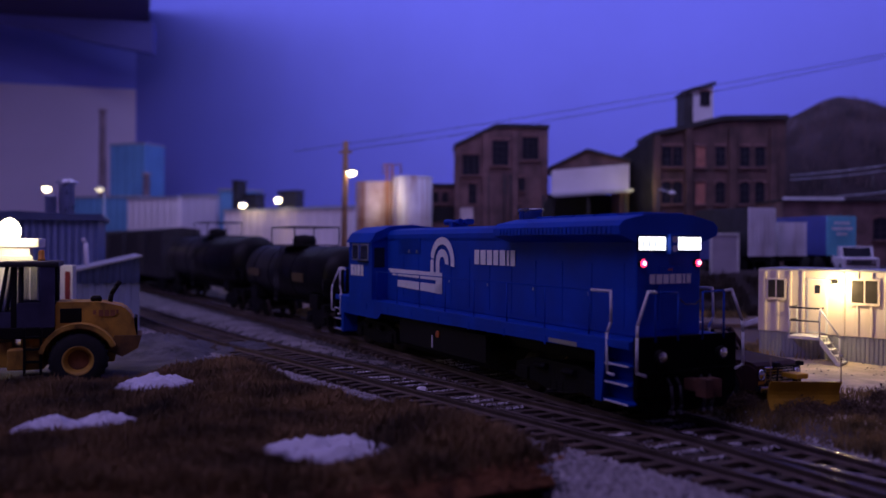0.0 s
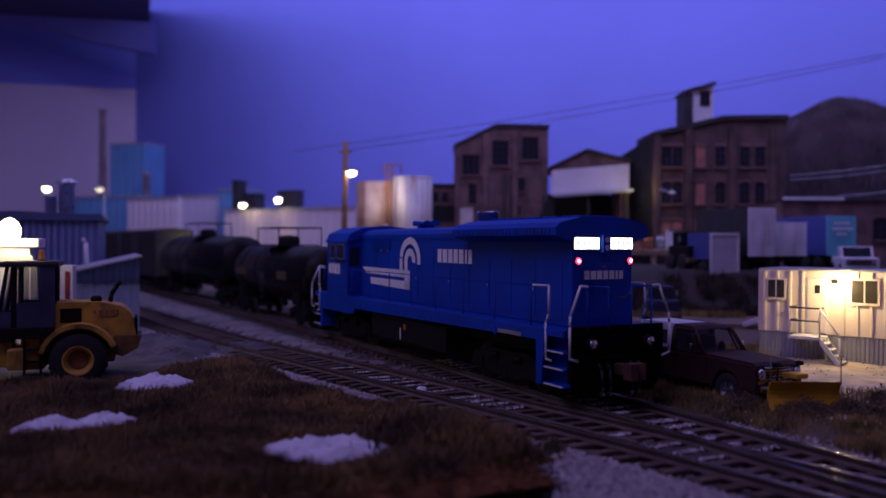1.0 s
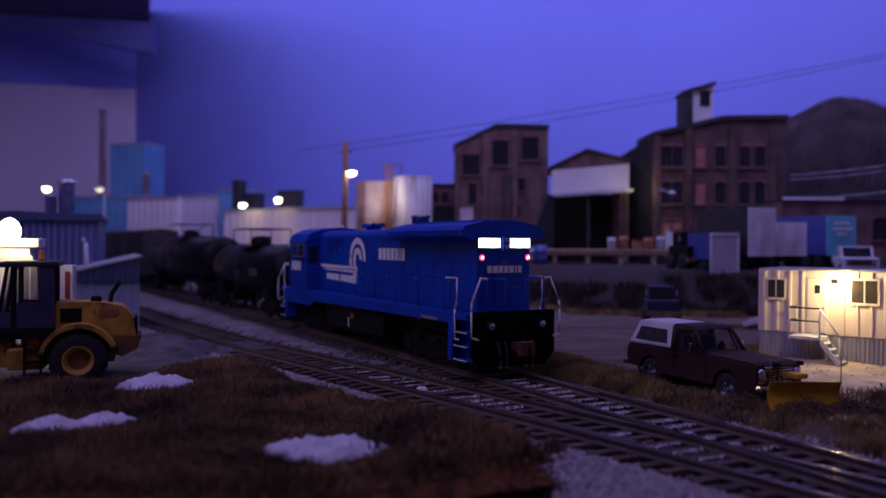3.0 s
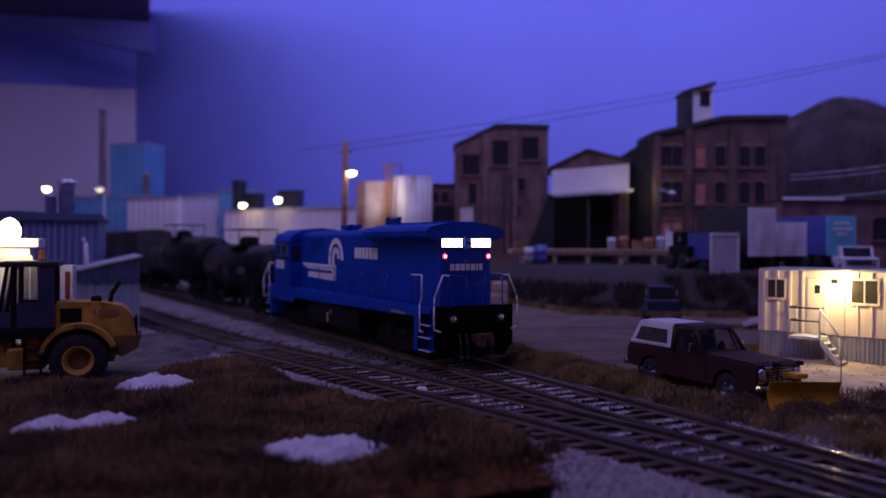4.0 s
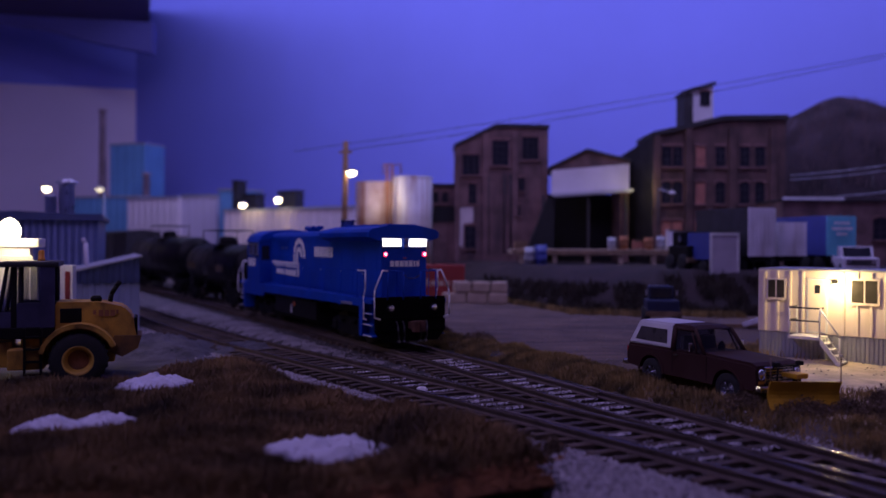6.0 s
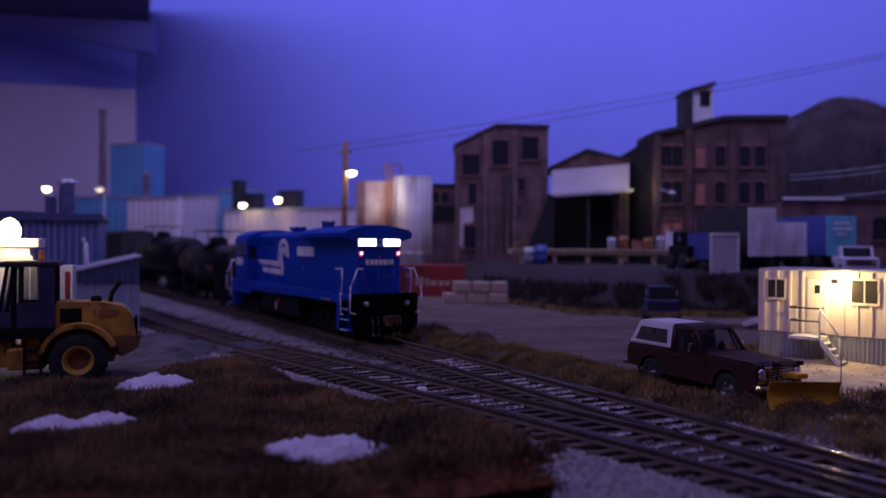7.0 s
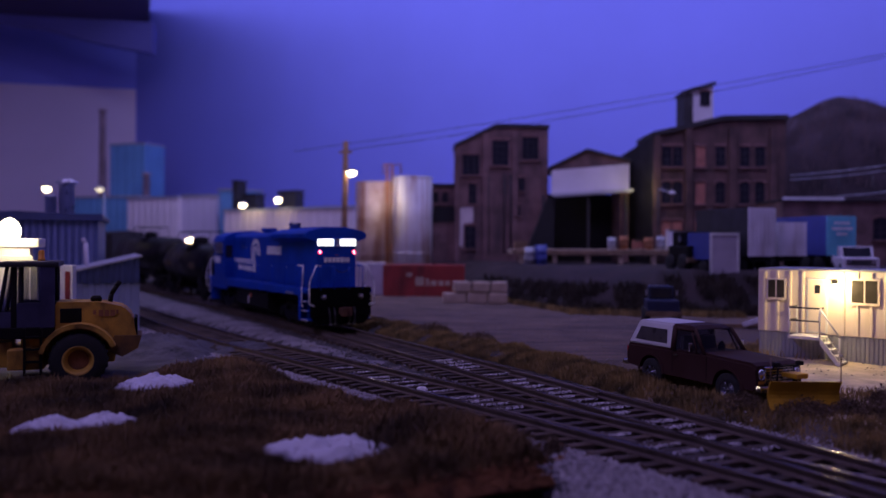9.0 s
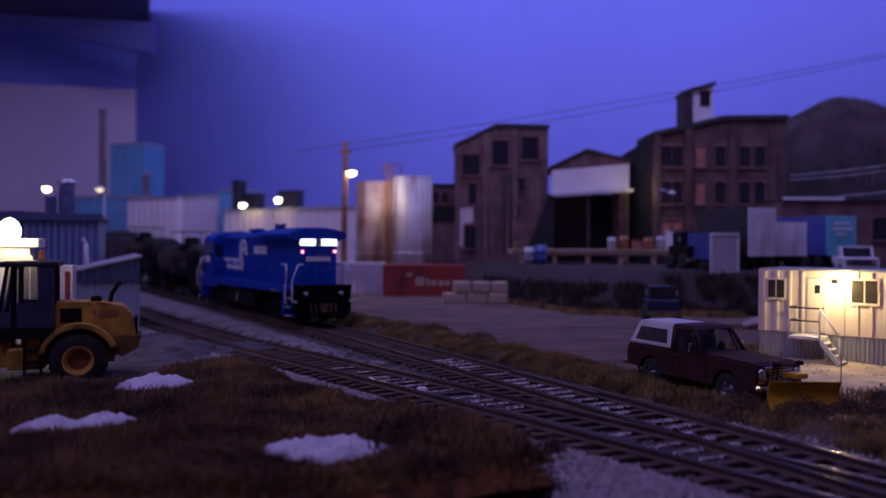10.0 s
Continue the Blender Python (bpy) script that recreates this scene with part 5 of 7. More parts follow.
def site_office():
    """Trailer with ribbed siding; local x runs along its front, -y faces the track."""
    H = thing("site_office", at(10.96, 28.4, 0, -40.6), "cream site office trailer with lit porch lamp", "trailer office")
    Lh, zb, zt = 7.2, 0.86, 2.97
    body = part("body", box(B(), 0, Lh, 0, 2.6, zb, zt, 0.02), M_CREAM, H)
    rib_row(body, 0.02, Lh, 0, zb + 0.03, zt - 0.06, 0.42, 0.06, M_CREAM, ((1.6, 2.3),), 0.15)
    part("roof", box(B(), 0.0, Lh, 0.02, 2.6, zt + 0.003, zt + 0.05, 0.01), M_SKIRT, H)
    sk = part("skirting", box(B(), 0.03, Lh, 0.04, 2.5, -0.15, zb - 0.01), M_SKIRT, H, "grey ribbed skirting")
    rib_row(sk, 0.05, Lh, 0.04, -0.1, zb - 0.02, 0.13, 0.03, M_SKIRT)
    for x0, x1, z0, z1 in ((0.30, 0.95, 1.98, 2.68), (2.95, 3.82, 1.92, 2.74), (5.2, 6.0, 1.92, 2.74)):
        w = part("window", box(B(), x0, x1, -0.07, 0.0, z0, z1, 0.012), M_CREAM, H, "cream-framed window")
        xm = (x0 + x1) / 2
        for a, b in ((x0 + 0.06, xm - 0.025), (xm + 0.025, x1 - 0.06)):
            part("pane", box(B(), a, b, -0.078, -0.066, z0 + 0.05, z1 - 0.05), M_PANE, w)
        part("sill", box(B(), x0 - 0.01, x1 + 0.01, -0.095, -0.07, z0 - 0.03, z0 + 0.005), M_CREAM, w)
    d = part("door", box(B(), 1.62, 2.28, -0.06, 0.0, 0.90, 2.72, 0.012), M_WHITE, H, "cream door with a small window")
    part("door_leaf", box(B(), 1.68, 2.22, -0.075, -0.055, 0.95, 2.66), M_CREAM, d)
    part("door_pane", box(B(), 1.88, 2.05, -0.085, -0.07, 2.22, 2.50), M_GLASS, d)
    part("door_knob", cyl(B(), (2.15, -0.075, 1.75), (2.15, -0.13, 1.75), 0.03, 8), M_CHROME, d)
    lm = part("porch_lamp", box(B(), 2.42, 2.58, -0.16, -0.035, 2.55, 2.68, 0.02), M_BLACK, H)
    part("bulb", lathe(B(), [(0.0, 2.44), (0.06, 2.46), (0.07, 2.52), (0.05, 2.55)], 12, "z", (2.50, -0.10, 0)), G_WARM, lm, "glowing porch bulb")
    # landing, stairs and railing
    st = part("landing", box(B(), 1.3, 2.3, -0.95, -0.06, 0.76, 0.86, 0.01), M_WHITE, H, "white landing")
    bm = B()
    for x in (1.42, 2.18):
        prism(bm, [(-0.85, 0.76), (-0.04, 0.76), (-0.04, 0.40), (-0.10, 0.40)], "x", x - 0.03, x + 0.03)
    part("bracket", bm, M_SKIRT, st, "grey bracket under the landing")
    for k in range(4):
        part("tread", box(B(), 2.32 + k * 0.155, 2.52 + k * 0.155, -0.93, -0.30, 0.64 - k * 0.19, 0.68 - k * 0.19), M_WHITE, st)
    for y in (-0.95, -0.30):
        part("stringer", prism(B(), [(2.3, 0.86), (2.3, 0.64), (2.80, 0.0), (2.98, 0.0)], "y", y - 0.03, y + 0.03), M_WHITE, st)
    bm = B()
    for x in (1.34, 2.28):
        cyl(bm, (x, -0.92, 0.8), (x, -0.92, 1.78), 0.03, 6)
    cyl(bm, (1.34, -0.15, 0.8), (1.34, -0.15, 1.78), 0.03, 6)
    # these bars are dark grey to put their backlit look into the colour
    for z in (1.78, 1.36):
        part("backlit_rail_bar", tube(B(), [(1.34, -0.15, z), (1.34, -0.92, z), (2.28, -0.92, z)], 0.03, 6), M_DKGREY, st, "railing bar darkened against the light")
    tube(bm, [(2.28, -0.92, 1.78), (2.90, -0.92, 0.86)], 0.03, 6)
    cyl(bm, (2.88, -0.92, 0.0), (2.88, -0.92, 0.88), 0.03, 6)
    part("railing", bm, M_WHITE, st, "white railing")
    return H


site_office()


# ---- the far side: factory, dock, yard, tanks, warehouses ----
def opening(parent, x0, x1, z0, z1, y, arched=False, fill=None, frame=M_ROOF, bars=(1, 2), sill=True):
    """A window set into a brick front that faces -y: recess, sill, sash bars, panes."""
    w = part("window", box(B(), x0 - 0.08, x1 + 0.08, y - 0.10, y + 0.05, z1, z1 + 0.22) if not arched else arch_band(x0, x1, z1, y), M_BRICKL, parent, "window with brick head")
    if fill:
        part("infill", box(B(), x0, x1, y - 0.03, y + 0.05, z0, z1), fill, w, "bricked-up opening")
    else:
        bm = box(B(), x0, x1, y - 0.02, y + 0.06, z0, z1)
        if arched:
            n = 8
            xm, r = (x0 + x1) / 2, (x1 - x0) / 2
            prism(bm, [(xm + r * math.cos(a), z1 + 0.45 * r * math.sin(a)) for a in np.linspace(0, math.pi, n)], "y", y - 0.02, y + 0.06)
        part("pane", bm, M_GLASS, w)
        bm = B()
        for k in range(1, bars[0] + 1):
            xk = x0 + (x1 - x0) * k / (bars[0] + 1)
            box(bm, xk - 0.03, xk + 0.03, y - 0.05, y, z0, z1)
        for k in range(bars[1] + 1):
            zk = z0 + (z1 - z0) * k / (bars[1] + 1)
            box(bm, x0, x1, y - 0.05, y, zk, zk + 0.05)
        part("sash", bm, frame, w)
    if sill:
        part("sill", box(B(), x0 - 0.12, x1 + 0.12, y - 0.18, y, z0 - 0.14, z0), M_BRICKL, w, "stone sill")
    return w


def arch_band(x0, x1, z, y):
    bm = B()
    n = 8
    xm, r = (x0 + x1) / 2, (x1 - x0) / 2
    o = [(xm + (r + 0.16) * math.cos(a), z + (0.45 * r + 0.16) * math.sin(a)) for a in np.linspace(0, math.pi, n)]
    q = [(xm + r * math.cos(a), z + 0.45 * r * math.sin(a)) for a in np.linspace(math.pi, 0, n)]
    for i in range(n - 1):
        prism(bm, [o[i], o[i + 1], q[n - 2 - i], q[n - 1 - i]], "y", y - 0.1, y + 0.05)
    return fused(bm)


M_BRICKL = mat("brick_lintel", (0.18, 0.092, 0.085), 0.9, var=0.3, scale=1.5, bump=0.4, grain=6)
# Near-black puts the shade inside open bays and recesses into the colour.
M_DARKIN = mat("interior_shade", (0.012, 0.011, 0.014), 0.9, var=0.3, bump=0.1)


def brick_mill():
    H = thing("brick_mill", at(0, 68, 0), "tall old brick mill with sloping parapet and broken windows", "factory building")
    top = [(0.95, 2.0), (8.68, 2.0), (8.68, 13.45), (4.46, 13.55), (0.95, 11.85)]
    part("wall", prism(B(), top, "y", 0, 4), M_BRICK, H)
    part("coping", prism(B(), [(0.85, 11.8), (4.42, 13.5), (8.78, 13.42), (8.78, 13.68), (4.4, 13.78), (0.85, 12.05)], "y", -0.15, 4.1), M_ROOF, H, "dark coping")
    for x in (0.97, 3.3, 5.75, 8.25):
        part("pilaster", box(B(), x, x + 0.42, -0.18, 0, 2.0, 11.7 + (1.3 if x > 3 else 0)), M_BRICK, H)
    for x0, x1, z0, z1 in ((1.6, 3.0, 9.5, 11.2), (4.05, 5.4, 10.3, 12.4), (6.55, 7.9, 10.8, 12.7)):
        opening(H, x0, x1, z0, z1, 0, bars=(2, 3))
    for x0, x1, z0, z1 in ((2.1, 2.75, 7.1, 8.8), (6.25, 6.75, 8.2, 9.3), (6.0, 6.4, 6.1, 7.0), (1.8, 2.7, 3.4, 5.3)):
        opening(H, x0, x1, z0, z1, 0)
    part("plaster_patch", prism(B(), [(1.0, 3.6), (1.65, 3.6), (1.65, 5.4), (2.5, 5.6), (2.5, 6.9), (1.0, 6.7)], "y", -0.03, 0.0), M_STUCCO, H, "pale plaster patch")
    for x in (3.75, 5.1, 5.6):
        part("downpipe", tube(B(), [(x, -0.1, 3.0), (x, -0.1, 9.6)], 0.06, 6), M_ROOF, H)
    # low wing on the side
    part("wing_wall", box(B(), -3.4, 0.95, 0.5, 4, 2.0, 8.6), M_BRICK, H)
    part("wing_roof", box(B(), -3.5, 0.95, 0.3, 4, 8.6, 8.8), M_ROOF, H)
    for x in (-0.9, -0.1):
        opening(H, x, x + 0.5, 7.2, 8.1, 0.5)
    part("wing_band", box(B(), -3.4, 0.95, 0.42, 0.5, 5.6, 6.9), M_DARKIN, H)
    return H


def dock_house():
    H = thing("dock_house", at(0, 66, 0), "white-walled dock house with gable over a dark open bay", "dock building")
    part("gable", prism(B(), [(8.9, 9.7), (15.05, 10.2), (15.05, 10.55), (11.63, 11.35), (8.9, 10.0)], "y", 0.3, 5), M_BRICK, H, "brown gable")
    part("gable_roof", prism(B(), [(8.75, 9.95), (11.63, 11.35), (15.2, 10.5), (15.2, 10.65), (11.63, 11.55), (8.75, 10.15)], "y", 0.1, 5.2), M_ROOF, H)
    part("white_wall", prism(B(), [(8.75, 7.75), (15.0, 8.2), (15.0, 10.3), (8.75, 9.75)], "y", 0, 0.3), M_WHITEWALL, H, "white upper wall")
    part("eave", prism(B(), [(8.75, 7.55), (15.05, 8.0), (15.05, 8.22), (8.75, 7.8)], "y", -1.2, 0.2), M_SHEDROOF, H, "pale canopy edge")
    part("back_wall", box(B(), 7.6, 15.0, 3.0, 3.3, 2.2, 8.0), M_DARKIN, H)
    for x in (8.0, 11.6, 14.6):
        part("post", box(B(), x - 0.09, x + 0.09, -0.7, -0.5, 3.3, 7.7), M_DKGREY, H)
    part("side_wall", box(B(), 14.2, 14.9, -0.3, 3, 2.2, 8.1), M_BRICK, H)
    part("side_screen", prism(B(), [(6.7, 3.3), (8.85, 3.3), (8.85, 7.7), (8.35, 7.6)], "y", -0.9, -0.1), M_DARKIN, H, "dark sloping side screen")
    return H


M_WHITEWALL = mat("white_board_wall", (0.62, 0.56, 0.62), 0.8, var=0.07, scale=0.6, bump=0.1)


def factory():
    H = thing("brick_factory", at(0, 64, 0), "three-storey brick factory with arched windows and roof tower", "factory building")
    part("wall", prism(B(), [(16.4, 2.0), (26.8, 2.0), (26.75, 13.75), (21.86, 13.65), (16.4, 12.35)], "y", 0, 5), M_BRICKD, H)
    # side wall in near-black: its shade is put into the colour
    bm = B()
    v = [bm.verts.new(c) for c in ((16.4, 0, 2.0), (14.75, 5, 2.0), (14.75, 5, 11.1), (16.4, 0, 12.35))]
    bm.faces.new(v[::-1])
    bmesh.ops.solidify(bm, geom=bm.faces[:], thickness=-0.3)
    part("side_wall", bm, M_ROOF, H, "side wall darkened as the shaded side")
    part("cornice", prism(B(), [(16.3, 12.25), (21.86, 13.55), (26.9, 13.65), (26.9, 13.98), (21.86, 13.90), (16.3, 12.6)], "y", -0.25, 5.1), M_ROOF, H, "dark cornice")
    for x in (16.45, 18.9, 22.3, 25.5):
        part("pilaster", box(B(), x, x + 0.5, -0.22, 0, 2.0, 12.3 if x < 18 else 12.9), M_BRICKD, H)
    rows = ((9.9, 11.5, False), (7.0, 8.6, True), (4.0, 5.6, True))
    cols = (17.1, 17.95, 19.75, 21.3, 23.2, 24.4)
    for j, (z0, z1, ar) in enumerate(rows):
        for i, x in enumerate(cols):
            fill = M_BRICKP if (i == 2 or (j == 2 and i in (0, 1, 3))) else None
            opening(H, x, x + 0.72, z0, z1, 0, ar, fill)
    t = part("roof_tower", prism(B(), [(18.95, 12.8), (21.2, 13.3), (21.2, 16.4), (18.95, 15.7)], "y", 0.4, 2.6), M_WHITEWALL, H, "white roof tower")
    # shaded flank of the white tower, given as a dark colour
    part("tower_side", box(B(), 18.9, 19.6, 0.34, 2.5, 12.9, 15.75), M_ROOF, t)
    part("tower_roof", prism(B(), [(18.85, 15.65), (21.35, 16.4), (21.35, 16.65), (18.85, 15.9)], "y", 0.2, 2.8), M_ROOF, t)
    opening(H, 20.15, 20.95, 14.7, 15.7, 0.4, True, sill=False)
    return H


def low_workshop():
    H = thing("brick_workshop", at(0, 59, 0), "low brick workshop with white roof edge", "workshop building")
    part("wall", box(B(), 24.5, 42, 0, 6, 2.0, 7.0), M_BRICK, H)
    part("roof", box(B(), 24.4, 42, -0.2, 6.2, 7.0, 7.12), M_ROOF, H)
    part("roof_edge", box(B(), 24.4, 28.8, -0.26, -0.2, 7.05, 7.28), M_WHITE, H, "white roof edge")
    for x in (25.0, 28.5, 31.0, 33.5):
        opening(H, x, x + 1.1, 4.2, 5.6, 0, True, M_BRICKP if x < 26 else None)
    for x in (29.0, 31.5):
        part("roof_pole", tube(B(), [(x, 1, 7.1), (x, 1, 9.0)], 0.03, 6), M_DKGREY, H)
    return H


def hill():
    """A wooded hill: a mound with a fringe of bare trunks."""
    bm = B()
    n = 60
    r = random.Random(4)
    top = []
    for i in range(n + 1):
        x = 27 + 60 * i / n
        z = 14.6 + 2.3 * math.exp(-((x - 35.4) / 4.2) ** 2) + 1.2 * math.exp(-((x - 44) / 5) ** 2) + r.uniform(-0.12, 0.12)
        top.append((x, z))
    rings = []
    for k, (dy, dz) in enumerate(((0.0, -9.5), (0.3, -5.0), (0.8, -2.0), (1.5, -0.5), (2.2, 0.0))):
        rings.append([bm.verts.new((x, 70.2 + dy + r.uniform(-0.2, 0.2), max(2.0, z + dz))) for x, z in top])
    for a, b in zip(rings[:-1], rings[1:]):
        for i in range(n):
            f = bm.faces.new((a[i], a[i + 1], b[i + 1], b[i]))
            f.smooth = True
    solid("wooded_hill", bm, M_HILL, "dark wooded hill behind the factory", "hill", kind="structure")
    bm = B()
    for _ in range(1800):
        x = r.uniform(27.5, 46)
        base = 14.6 + 2.3 * math.exp(-((x - 35.4) / 4.2) ** 2) + 1.2 * math.exp(-((x - 44) / 5) ** 2)
        z = base - 0.3 - r.random() ** 1.4 * 8.0
        h = r.uniform(0.5, 1.3) * (0.45 if z > base - 1.0 else 1.0)
        y = 70.0 + (0.1 if z < base - 3 else 0.9 if z < base - 1.2 else 1.7)
        w = r.uniform(0.02, 0.05)
        lean = r.uniform(-0.2, 0.2)
        a = [bm.verts.new(c) for c in ((x - w, y, z), (x + w, y, z), (x + lean, y - 0.1, z + h))]
        bm.faces.new(a)
        a = [bm.verts.new(c) for c in ((x + lean * 0.4, y - 0.03, z + h * 0.4), (x + lean * 0.4, y - 0.03, z + h * 0.48), (x + lean * 0.4 + r.uniform(-0.35, 0.35), y - 0.1, z + h * 0.8))]
        bm.faces.new(a)
    solid("bare_trees", bm, mat("bare_twigs", (0.09, 0.056, 0.06), 0.95, var=0.5, scale=0.6, bump=0), "thin leafless trees covering the hill", "trees", kind="stuff")


brick_mill()
dock_house()
factory()
low_workshop()
hill()

# loading dock along the mill
K = thing("loading_dock", at(0, 59.4, 0), "weathered concrete loading dock on short piers", "loading dock")
part("deck", box(B(), 5.0, 17.6, 0, 4.0, 3.05, 3.42, 0.04), M_TAN, K)
part("deck_edge", box(B(), 5.0, 17.6, -0.06, 0.0, 3.02, 3.38), M_WOOD, K)
for x in np.arange(5.6, 17.6, 2.4):
    part("pier", box(B(), x, x + 0.3, 0.1, 0.5, 2.0, 3.05), M_TAN, K)


def drum(x, y, z, m, lab, h=0.9, r=0.3):
    t = thing("steel_drum", at(x, y, z), lab, "drum", "drums on the dock")
    part("shell", lathe(B(), [(r, 0), (r, h * 0.33), (r * 1.05, h * 0.35), (r, h * 0.37), (r, h * 0.66), (r * 1.05, h * 0.68), (r, h * 0.7), (r, h), (r * 0.9, h * 0.98)], 16), m, t)
    part("lid", lathe(B(), [(r * 0.92, h * 0.97), (r * 0.92, h), (0, h)], 16), M_STEEL, t)


def crate(x, y, z, w, d, h, m, lab):
    t = thing("crate", at(x, y, z, 4), lab, "crate", "crates on the dock")
    part("case", box(B(), 0, w, 0, d, 0, h, 0.03), m, t)
    for k in (0.0, h - 0.12):
        part("batten", box(B(), -0.04, w + 0.04, -0.05, 0.0, k, k + 0.12), M_WOOD, t)


for i, (x, m, lab) in enumerate(((12.4, M_SKIRT, "grey steel drum on the dock"), (13.3, M_RUST, "rusty steel drum on the dock"), (15.1, M_RUST, "rusty steel drum on the dock"), (16.0, M_SKIRT, "grey steel drum on the dock"))):
    drum(x, 60.1, 3.42, m, lab, 0.9 + 0.1 * (i % 2), 0.32)
crate(16.6, 60.0, 3.42, 0.8, 0.8, 1.5, M_CONTW, "tall pale crate standing on the dock")
crate(17.0, 60.6, 3.42, 0.7, 0.7, 1.0, M_TAN, "tan crate standing on the dock")
crate(14.1, 60.2, 3.42, 0.7, 0.7, 0.7, M_BRICKP, "reddish crate standing on the dock")
crate(5.3, 60.0, 3.42, 0.9, 0.7, 0.6, M_WOOD, "wooden crate on the dock's end")
drum(6.15, 57.8, 2.3, M_SKIRT, "grey drum beside the dock", 1.3, 0.42)
drum(6.9, 57.4, 2.3, M_CONTB, "blue drum beside the dock", 1.45, 0.40)


def trailer(x, y, z, rz, w, length, h, m_end, m_side, lab, ribbed=True, door=False):
    """A parked box trailer; its end faces -y, x from 0 to w."""
    t = thing("box_trailer", at(x, y, z, rz), lab, "trailer", "trailers on the terrace")
    part("side", box(B(), 0.0, w, 0.05, length, 0.9, h, 0.03), m_side, t)
    e = part("end_wall", box(B(), 0.0, w, 0.0, 0.05, 0.9, h), m_end, t)
    if ribbed:
        for k in np.arange(0.15, w - 0.05, 0.27):
            part("rib", box(B(), k, k + 0.09, -0.05, 0.0, 0.95, h - 0.06), m_end, e)
    if door:
        part("door_frame", box(B(), 0.0, 0.12, -0.06, 0, 0.1, h), M_WHITE, e)
        part("door_frame", box(B(), w - 0.12, w, -0.06, 0, 0.1, h), M_WHITE, e)
        part("door_frame", box(B(), 0.12, w - 0.12, -0.06, 0, h - 0.14, h), M_WHITE, e)
        part("door_panel", box(B(), 0.12, w - 0.12, -0.03, 0, 0.1, 0.9), m_end, e)
    part("chassis", box(B(), 0.2, w - 0.2, 0.1, length - 0.1, 0.6, 0.9), M_BLACK, t)
    for yy in (0.9, 2.0):
        for xx in (0.2, w - 0.2):
            part("wheel", lathe(B(), [(0.0, -0.15), (0.4, -0.15), (0.45, -0.1), (0.45, 0.1), (0.4, 0.15), (0.0, 0.15)], 16, "x", (xx, yy, 0.42)), M_TYRE, t)
    part("landing_leg", box(B(), 0.4, 0.5, length - 1.6, length - 1.5, 0.0, 0.7), M_STEEL, t)
    part("landing_leg", box(B(), w - 0.5, w - 0.4, length - 1.6, length - 1.5, 0.0, 0.7), M_STEEL, t)
    return t


TZ = 2.25
trailer(17.55, 47.0, TZ, 18, 1.85, 5.0, 3.72, M_CONTW, M_DKGREY, "white ribbed container trailer with dark side")
M_CONTG = mat("grey_trailer_door", (0.48, 0.43, 0.50), 0.6, var=0.12, scale=1, bump=0.03)
trailer(15.15, 46.4, TZ - 0.2, 14, 1.85, 2.4, 2.45, M_CONTG, M_CONTB, "grey trailer with white-framed door and blue side", False, True)
trailer(20.3, 49.6, TZ, 0, 1.75, 5.0, 2.95, M_CONTW, M_CONTW, "plain white trailer on the terrace", False)
trailer(24.4, 52.0, TZ, 16, 2.25, 6.0, 3.45, M_TEAL, M_CONTB, "teal-ended trailer with plain pale bars", False)
T = thing("trailer_sign", at(24.4, 51.9, TZ, 16), "pale plain bars on the teal trailer", "sign")
for z, a, b in ((2.9, 0.5, 1.7), (2.55, 0.3, 1.9), (2.2, 0.7, 1.5)):
    part("bar", box(B(), a, b, -0.02, 0.0, z, z + 0.16), M_CONTW, T)


def pickup_front():
    V = thing("pickup_truck", at(23.75, 47.2, TZ - 0.25, -108), "pale pickup truck parked behind the office", "pickup truck")
    part("body", box(B(), -2.2, 2.2, -0.92, 0.92, 0.5, 1.15, 0.08), M_CONTW, V)
    bm = prism(B(), [(-0.6, 1.12), (1.0, 1.12), (0.6, 1.75), (-0.5, 1.75)], "y", -0.82, 0.82)
    part("cab", bm, M_CONTW, V)
    part("windscreen", prism(B(), [(1.0, 1.16), (1.03, 1.16), (0.66, 1.70), (0.63, 1.70)], "y", -0.72, 0.72), M_GLASS, V)
    g = part("grille", box(B(), 2.18, 2.24, -0.75, 0.75, 0.68, 1.02, 0.02), M_DKGREY, V)
    for y in (-0.62, 0.62):
        part("headlamp", cyl(B(), (2.23, y, 0.86), (2.26, y, 0.86), 0.12, 12), M_CHROME, V)
    part("bumper", box(B(), 2.2, 2.34, -0.92, 0.92, 0.42, 0.6, 0.03), M_CHROME, V)
    for x in (-1.4, 1.4):
        for y in (-0.85, 0.85):
            part("wheel", lathe(B(), [(0.2, -0.12), (0.38, -0.12), (0.4, -0.06), (0.4, 0.06), (0.38, 0.12), (0.2, 0.12)], 20, "y", (x, y, 0.4)), M_TYRE, V)


pickup_front()


